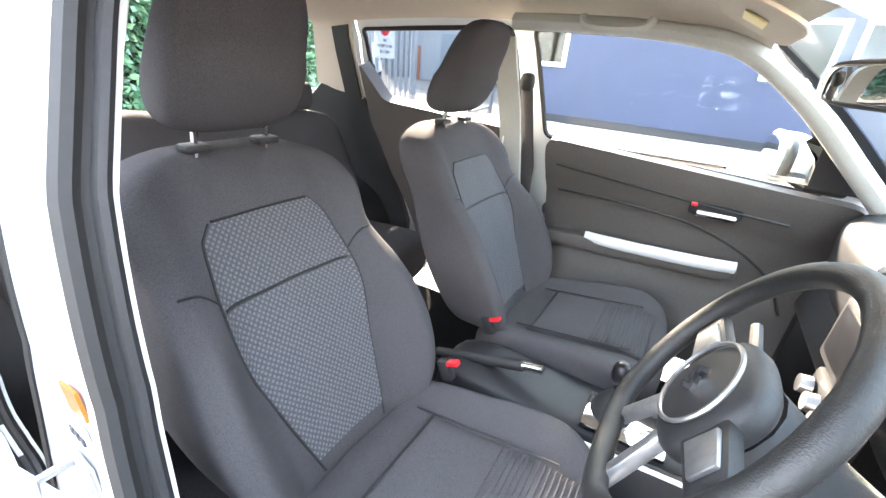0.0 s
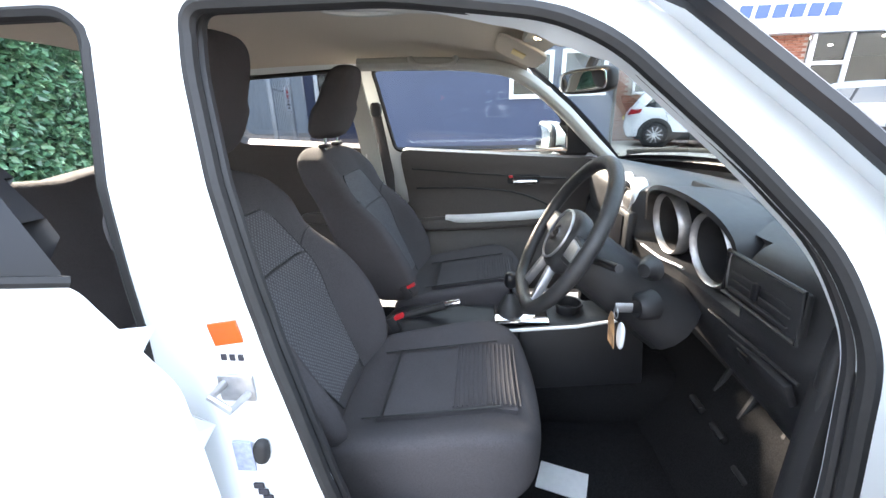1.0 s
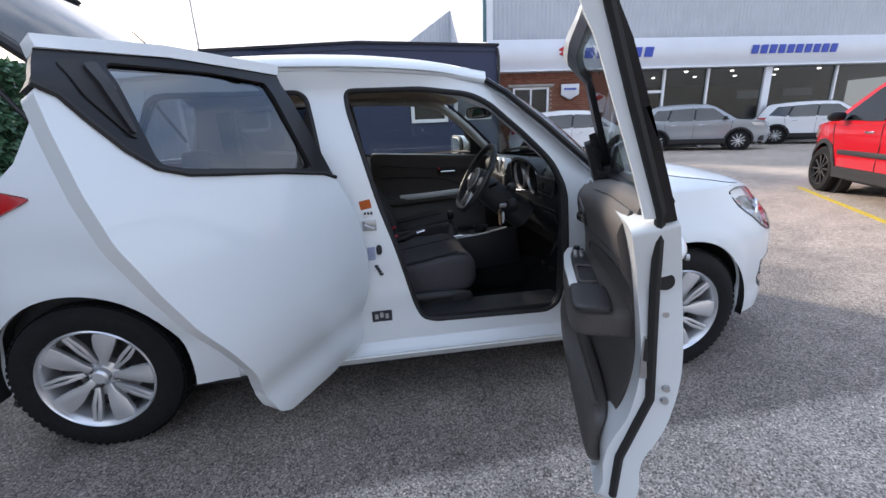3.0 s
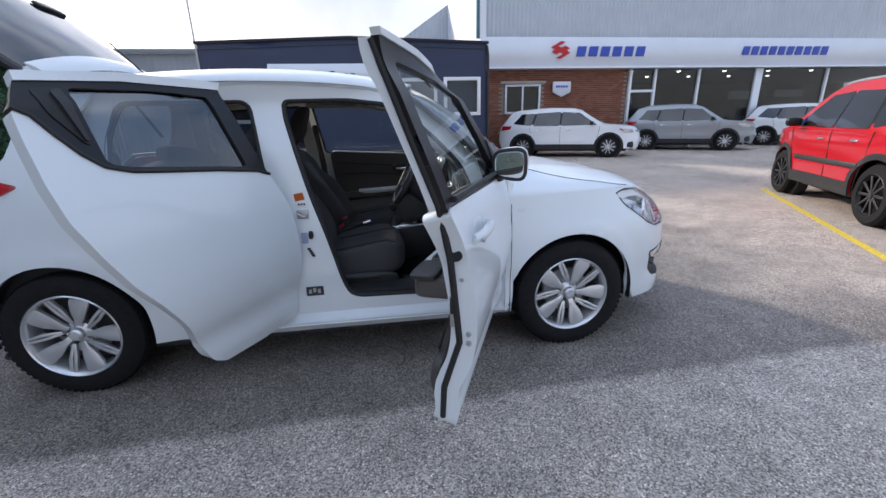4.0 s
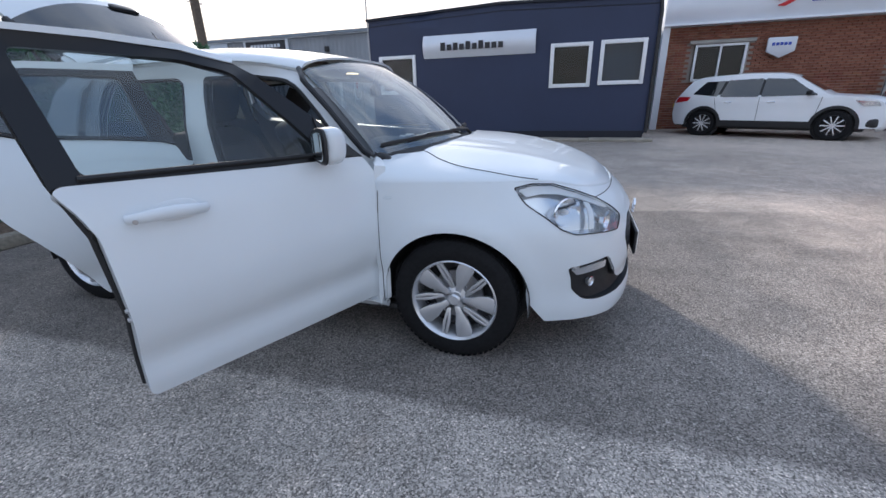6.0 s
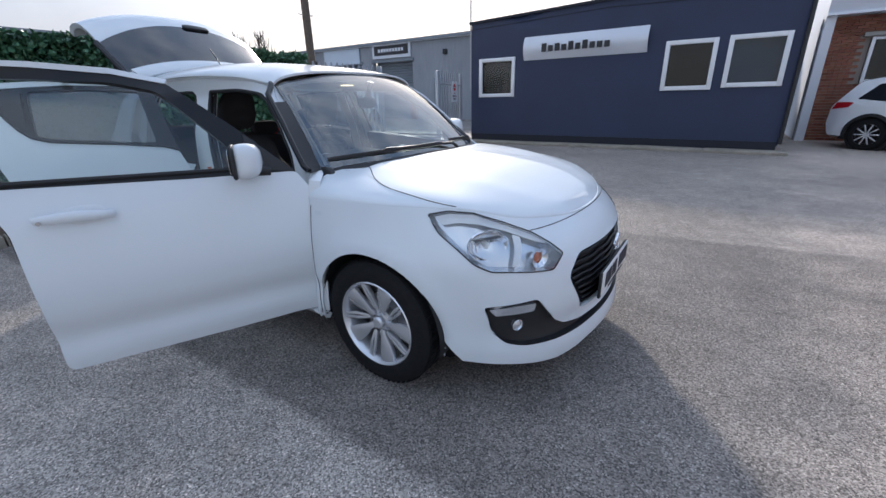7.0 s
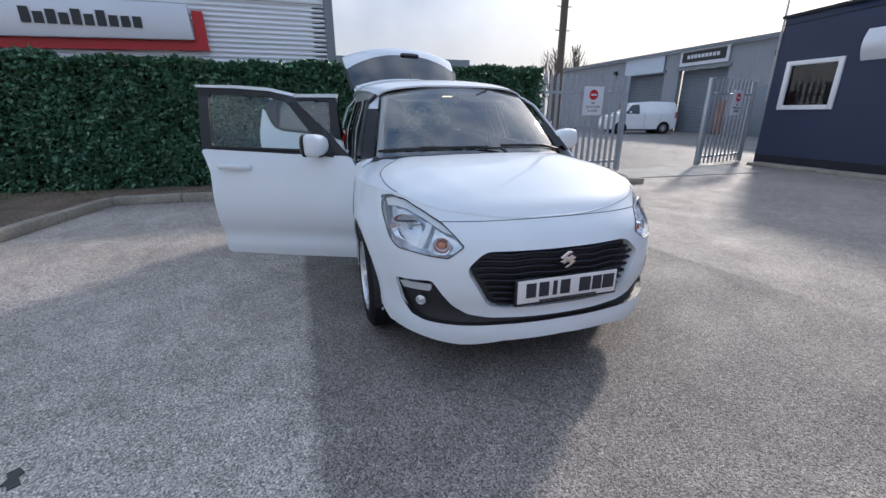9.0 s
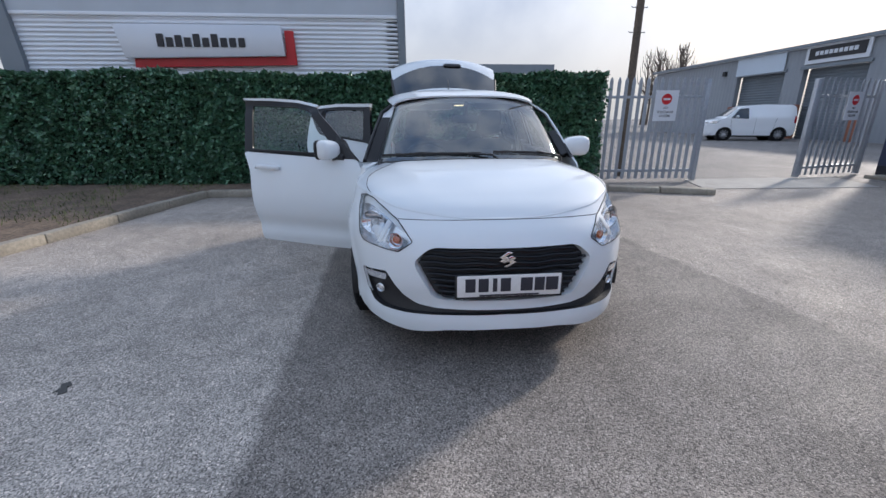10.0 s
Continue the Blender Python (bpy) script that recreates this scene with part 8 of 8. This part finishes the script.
part("glove_box", box((0.70, 0.42, 0.74), (0.05, 0.38, 0.14), 0.02, Euler((0, radians(12), 0)).to_matrix().to_4x4()), DASH, dash)

# steering wheel, column, ignition and keys
WC = Vector((0.395, -0.312, 0.915))
WM = Matrix.Translation(WC) @ Euler((0, radians(-61), 0)).to_matrix().to_4x4() @ Euler((0, 0, radians(180))).to_matrix().to_4x4()
steer = holder("steering_wheel", "black three-spoke steering wheel with silver lower spoke")
ringp = []
for k in range(48):
    a = 2 * math.pi * k / 48
    rx, ry = 0.182 * math.cos(a), 0.182 * math.sin(a)
    if rx > 0.155:
        rx = 0.155 + (rx - 0.155) * 0.35
    ringp.append(WM @ Vector((rx, ry, 0)))
part("rim", tube(ringp, 0.0155, 12, closed=True), LEATHER, steer)
boss = pillow(lambda a, b, c: WM @ Vector((0.006 + 0.072 * a, 0.078 * b, -0.018 + 0.028 * c)), 12, 3)
part("airbag_pad", boss, DASH, steer)
part("pad_ring", tube([WM @ Vector((0.058 * math.cos(a), 0.062 * math.sin(a), 0.010)) for a in np.linspace(0, 2 * math.pi, 32, endpoint=False)], 0.003, 6, closed=True), STEEL, steer)
eb = bmesh.new()
for sg in (1, -1):
    join(eb, prism([(sg * 0.0, sg * 0.020), (sg * -0.021, sg * 0.006), (sg * 0.002, sg * -0.007), (sg * 0.020, sg * 0.004), (sg * 0.008, sg * 0.010), (sg * 0.001, sg * 0.005), (sg * -0.006, sg * 0.009), (sg * 0.010, sg * 0.018)], 0.010, 0.016, lambda u, v, d: WM @ Vector((-v, u, d))))
part("wheel_emblem", eb, CHROME, steer)
for sg in (-1, 1):
    part("spoke", prism([(-0.028, sg * 0.06), (-0.022, sg * 0.175), (0.022, sg * 0.178), (0.036, sg * 0.06)], -0.022, -0.002, lambda u, v, d: WM @ Vector((u, v, d)), 0.005), DASH, steer)
    part("spoke_switch", prism([(-0.020, sg * 0.085), (-0.018, sg * 0.135), (0.016, sg * 0.138), (0.022, sg * 0.085)], -0.002, 0.004, lambda u, v, d: WM @ Vector((u, v, d)), 0.002), STEEL, steer)
    part("lower_spoke", prism([(0.05, sg * 0.022), (0.16, sg * 0.05), (0.162, sg * 0.072), (0.055, sg * 0.044)], -0.020, 0.000, lambda u, v, d: WM @ Vector((u, v, d)), 0.005), STEEL, steer)
part("column_shroud", tube([WM @ Vector((0.012, 0, -0.04)), WM @ Vector((0.03, 0, -0.14)), WM @ Vector((0.05, 0, -0.33))], [0.066, 0.070, 0.085], 16), DASH, dash)
part("stalk", tube([WM @ Vector((0.0, -0.07, -0.07)), WM @ Vector((-0.03, -0.20, -0.055))], [0.010, 0.008], 8), BLACK, dash)
part("stalk", tube([WM @ Vector((0.0, 0.07, -0.07)), WM @ Vector((-0.03, 0.20, -0.055))], [0.010, 0.008], 8), BLACK, dash)
adj = lathe([(-0.016, 0.0), (-0.015, 0.014), (-0.010, 0.018), (0.0, 0.020), (0.01, 0.028)], 22, "X")
adj.transform(Matrix.Translation((0.556, -0.400, 0.870)) @ Euler((0, 0, radians(35))).to_matrix().to_4x4())
part("round_knob", adj, DASH, dash)
ign = lathe([(-0.02, 0.014), (-0.022, 0.022), (-0.012, 0.030), (0.02, 0.034)], 22, "X")
ign.transform(Matrix.Translation((0.562, -0.390, 0.782)) @ Euler((0, 0, radians(20))).to_matrix().to_4x4())
part("ignition_barrel", ign, BLACK, dash)
KEY = Vector((0.512, -0.408, 0.785))
keys = holder("car_keys", "keys hanging in the ignition with a brown card tag and white fob")
part("key_blade", tube([KEY + Vector((0.02, 0, 0)), KEY + Vector((-0.015, 0, 0))], 0.008, 8, squash=(0.5, 1.4)), STEEL, keys)
part("key_ring", tube([KEY + Vector((-0.012, 0.012 * math.sin(a), -0.012 + 0.012 * math.cos(a))) for a in np.linspace(0, 2 * math.pi, 16, endpoint=False)], 0.0016, 6, closed=True), STEEL, keys)
part("card_tag", prism([(-0.004, 0.0), (0.012, 0.0), (0.032, -0.03), (0.034, -0.085), (-0.006, -0.085), (-0.010, -0.03)], -0.001, 0.001, lambda u, v, d: KEY + Vector((-0.014 + d - 0.1 * v, u + 0.012, v - 0.02))), CARD, keys, "brown card tag")
part("fob", pillow(lambda a, b, c: KEY + Vector((-0.004 + 0.006 * a, -0.020 + 0.016 * b, -0.056 + 0.030 * c)), 8, 2.6), SATIN, keys, "white key fob")

# centre console, gear lever, handbrake
con = holder("centre_console", "black centre console with silver gear surround")
part("console_body", pillow(lambda a, b, c: Vector((0.30 + 0.42 * a, 0.02 + 0.105 * b * (1 - 0.1 * c), 0.42 + 0.115 * c + 0.04 * max(a, 0))), 12, 6), BLACK, con)
part("console_side", box((0.52, -0.11, 0.47), (0.36, 0.02, 0.22), 0.01, Euler((0, radians(-6), 0)).to_matrix().to_4x4()), BLACK, con)
part("side_trim_line", tube([(0.26, -0.116, 0.548), (0.50, -0.122, 0.575), (0.62, -0.122, 0.60)], 0.005, 6), SATIN, con)
part("gear_surround", box((0.345, -0.015, 0.552), (0.17, 0.115, 0.014), 0.006), CHROME, con)
part("gear_boot", lathe([(0.0, 0.045), (0.03, 0.036), (0.055, 0.018), (0.07, 0.010)], 18, "Z"), LEATHER, con).location = (0.312, -0.005, 0.557)
part("gear_lever", tube([(0.312, -0.005, 0.60), (0.310, -0.008, 0.665)], 0.006, 8), CHROME, con)
part("gear_knob", pillow(lambda a, b, c: Vector((0.310 + 0.021 * a, -0.010 + 0.021 * b, 0.672 + 0.028 * c)), 10, 2.4), BLACK_GLOSS, con)
part("handbrake", tube([(-0.14, 0.0, 0.50), (-0.02, 0.0, 0.535), (0.10, 0.0, 0.575)], [0.014, 0.013, 0.015], 10), LEATHER, con)
part("handbrake_button", tube([(0.10, 0.0, 0.575), (0.15, 0.0, 0.588)], 0.012, 10), CHROME, con)
part("cup_holder", lathe([(-0.05, 0.0), (-0.05, 0.036), (0.0, 0.04), (0.002, 0.046), (-0.006, 0.047)], 24, "Z"), BLACK, con).location = (0.50, 0.02, 0.585)
for yy, zz in ((-0.20, 0.36), (-0.31, 0.36), (-0.42, 0.33)):
    pd = part("pedal", box((0.845, yy, zz), (0.02, 0.06, 0.075), 0.008, Euler((0, radians(-35), 0)).to_matrix().to_4x4()), RUBBER, car, "black rubber pedal")
    part("pedal_arm", tube([(0.86, yy, zz + 0.02), (0.92, yy, zz + 0.20)], 0.009, 6), DARK_METAL, pd)
part("floor_mat", box((0.52, -0.37, 0.212), (0.46, 0.44, 0.012), 0.006), CARPET, car)
slip = part("paper_slip", box((0.44, -0.34, 0.221), (0.13, 0.09, 0.003), 0.0, Euler((0, 0, radians(-18))).to_matrix().to_4x4()), PAPER)
tagged(slip, "white printed paper slip lying on the car floor", "paper")

# labels, striker and plugs on the centre pillar
def on_pillar(x, z, off=0.006):
    return frame_fn(x, z) + Vector((0, -off, 0))


lab = part("warning_label", box(on_pillar(-0.158, 0.89, 0.003), (0.045, 0.003, 0.036), 0.0, Euler((0, radians(-10), 0)).to_matrix().to_4x4()), ORANGE, car, "orange warning label")
part("label_paper", box(on_pillar(-0.150, 0.855, 0.003), (0.045, 0.003, 0.026), 0.0, Euler((0, radians(-10), 0)).to_matrix().to_4x4()), PAPER, car)
for k in range(3):
    part("label_print", box(on_pillar(-0.162 + 0.013 * k, 0.855, 0.0055), (0.008, 0.002, 0.010)), INK, car)
part("striker", tube([on_pillar(-0.165, 0.815), on_pillar(-0.165, 0.815, 0.04), on_pillar(-0.135, 0.80, 0.045), on_pillar(-0.13, 0.798)], 0.006, 8), STEEL, car)
part("striker_plate", box(on_pillar(-0.148, 0.806, 0.004), (0.055, 0.006, 0.045), 0.003), STEEL, car)
part("jamb_switch", pillow(lambda a, b, c: on_pillar(-0.118 + 0.012 * a, 0.705 + 0.02 * c, 0.008 + 0.010 * b), 8, 2.5), RUBBER, car)
part("tyre_label", box(on_pillar(-0.150, 0.69, 0.003), (0.03, 0.003, 0.055)), material("blue grey label", (0.30, 0.34, 0.48), 0.6, var=0.2, scale=120), car)
for k in range(4):
    part("label_print", box(on_pillar(-0.135 + 0.006 * k, 0.635 - 0.012 * k, 0.003), (0.016, 0.003, 0.010)), INK, car)
sl = part("sill_label", box(on_pillar(-0.13, 0.411, 0.003), (0.085, 0.004, 0.048)), INK, car, "black printed label")
for k in range(3):
    part("label_print", box(on_pillar(-0.153 + 0.022 * k, 0.411 + 0.006 * (k % 2), 0.007), (0.014, 0.003, 0.022)), STEEL, sl)
for zz in (0.66, 0.76):
    b = lathe([(0, 0.0), (-0.008, 0.0), (-0.008, 0.009), (0.002, 0.011)], 8, "Y")
    bmesh.ops.translate(b, vec=on_pillar(0.785, zz, 0.002), verts=b.verts)
    part("hinge_bolt", b, DARK_METAL, car)
part("sill_bung", lathe([(-0.004, 0.0), (-0.004, 0.010), (0.002, 0.012)], 12, "Y"), WHITE_IN, car).location = on_pillar(-0.10, 0.37, 0.002)

# ---- bricks of the showroom wall: the nearest as parts, the rest joined ----
def brick_mesh(name, w, h, d):
    bm = box((0, 0, 0), (w, d, h), 0.004, None, 1)
    finish(bm)
    me = bpy.data.meshes.new(name)
    bm.to_mesh(me)
    bm.free()
    me.materials.append(BRICK_R)
    return me


BRICK_R = bpy.data.materials.new("fired red brick")
BRICK_R.use_nodes = True
_bt = BRICK_R.node_tree
_bb = _bt.nodes["Principled BSDF"]
_oi = _bt.nodes.new("ShaderNodeObjectInfo")
_gi = _bt.nodes.new("ShaderNodeNewGeometry")
_sum = _bt.nodes.new("ShaderNodeMath")
_sum.operation = "ADD"
_fr = _bt.nodes.new("ShaderNodeMath")
_fr.operation = "FRACT"
_bt.links.new(_oi.outputs["Random"], _sum.inputs[0])
_bt.links.new(_gi.outputs["Random Per Island"], _sum.inputs[1])
_bt.links.new(_sum.outputs[0], _fr.inputs[0])
_br = _bt.nodes.new("ShaderNodeValToRGB")
_br.color_ramp.elements[0].color, _br.color_ramp.elements[1].color = (0.23, 0.075, 0.045, 1), (0.40, 0.17, 0.105, 1)
_bt.links.new(_fr.outputs[0], _br.inputs["Fac"])
_bn = _bt.nodes.new("ShaderNodeTexNoise")
_bn.inputs["Scale"].default_value = 40
_bm = _bt.nodes.new("ShaderNodeMixRGB")
_bm.blend_type = "MULTIPLY"
_bm.inputs[0].default_value = 0.5
_bt.links.new(_br.outputs["Color"], _bm.inputs[1])
_bt.links.new(_bn.outputs["Color"], _bm.inputs[2])
_bt.links.new(_bm.outputs["Color"], _bb.inputs["Base Color"])
_bb.inputs["Roughness"].default_value = 0.85

BW, BH = 0.225, 0.075
full_brick = brick_mesh("brick", BW - 0.012, BH - 0.011, 0.05)
rest_v, rest_f = [], []
made = 0
for row in range(40):
    z = 0.04 + row * BH
    off = (row % 2) * BW / 2
    for col in range(27):
        x = HX0 + 0.11 + off + col * BW
        if x > BX1 - 0.1 or (4.94 < x < 6.56 and 1.42 < z < 2.54):
            continue
        if made < 290 and 6.6 < x < 9.9 and 1.55 < z < 3.0:
            o = new("brick", full_brick)
            o.parent = brick_wall
            o.location = (x, HY + 0.292 + random.uniform(-0.003, 0.003), z)
            made += 1
        else:
            i = len(rest_v)
            w, h, y = (BW - 0.012) / 2, (BH - 0.011) / 2, HY + 0.268 + random.uniform(-0.003, 0.003)
            rest_v += [(x - w, y, z - h), (x + w, y, z - h), (x + w, y, z + h), (x - w, y, z + h), (x - w, y + 0.04, z - h), (x + w, y + 0.04, z - h), (x + w, y + 0.04, z + h), (x - w, y + 0.04, z + h)]
            rest_f += [(i, i + 1, i + 2, i + 3), (i + 4, i, i + 3, i + 7), (i + 1, i + 5, i + 6, i + 2), (i + 3, i + 2, i + 6, i + 7), (i + 4, i + 5, i + 1, i)]
rest_me = bpy.data.meshes.new("brickwork")
rest_me.from_pydata(rest_v, [], rest_f)
rest_me.materials.append(BRICK_R)
rest_ob = new("brickwork", rest_me)
rest_ob.parent = brick_wall
tagged(rest_ob, kind="stuff")
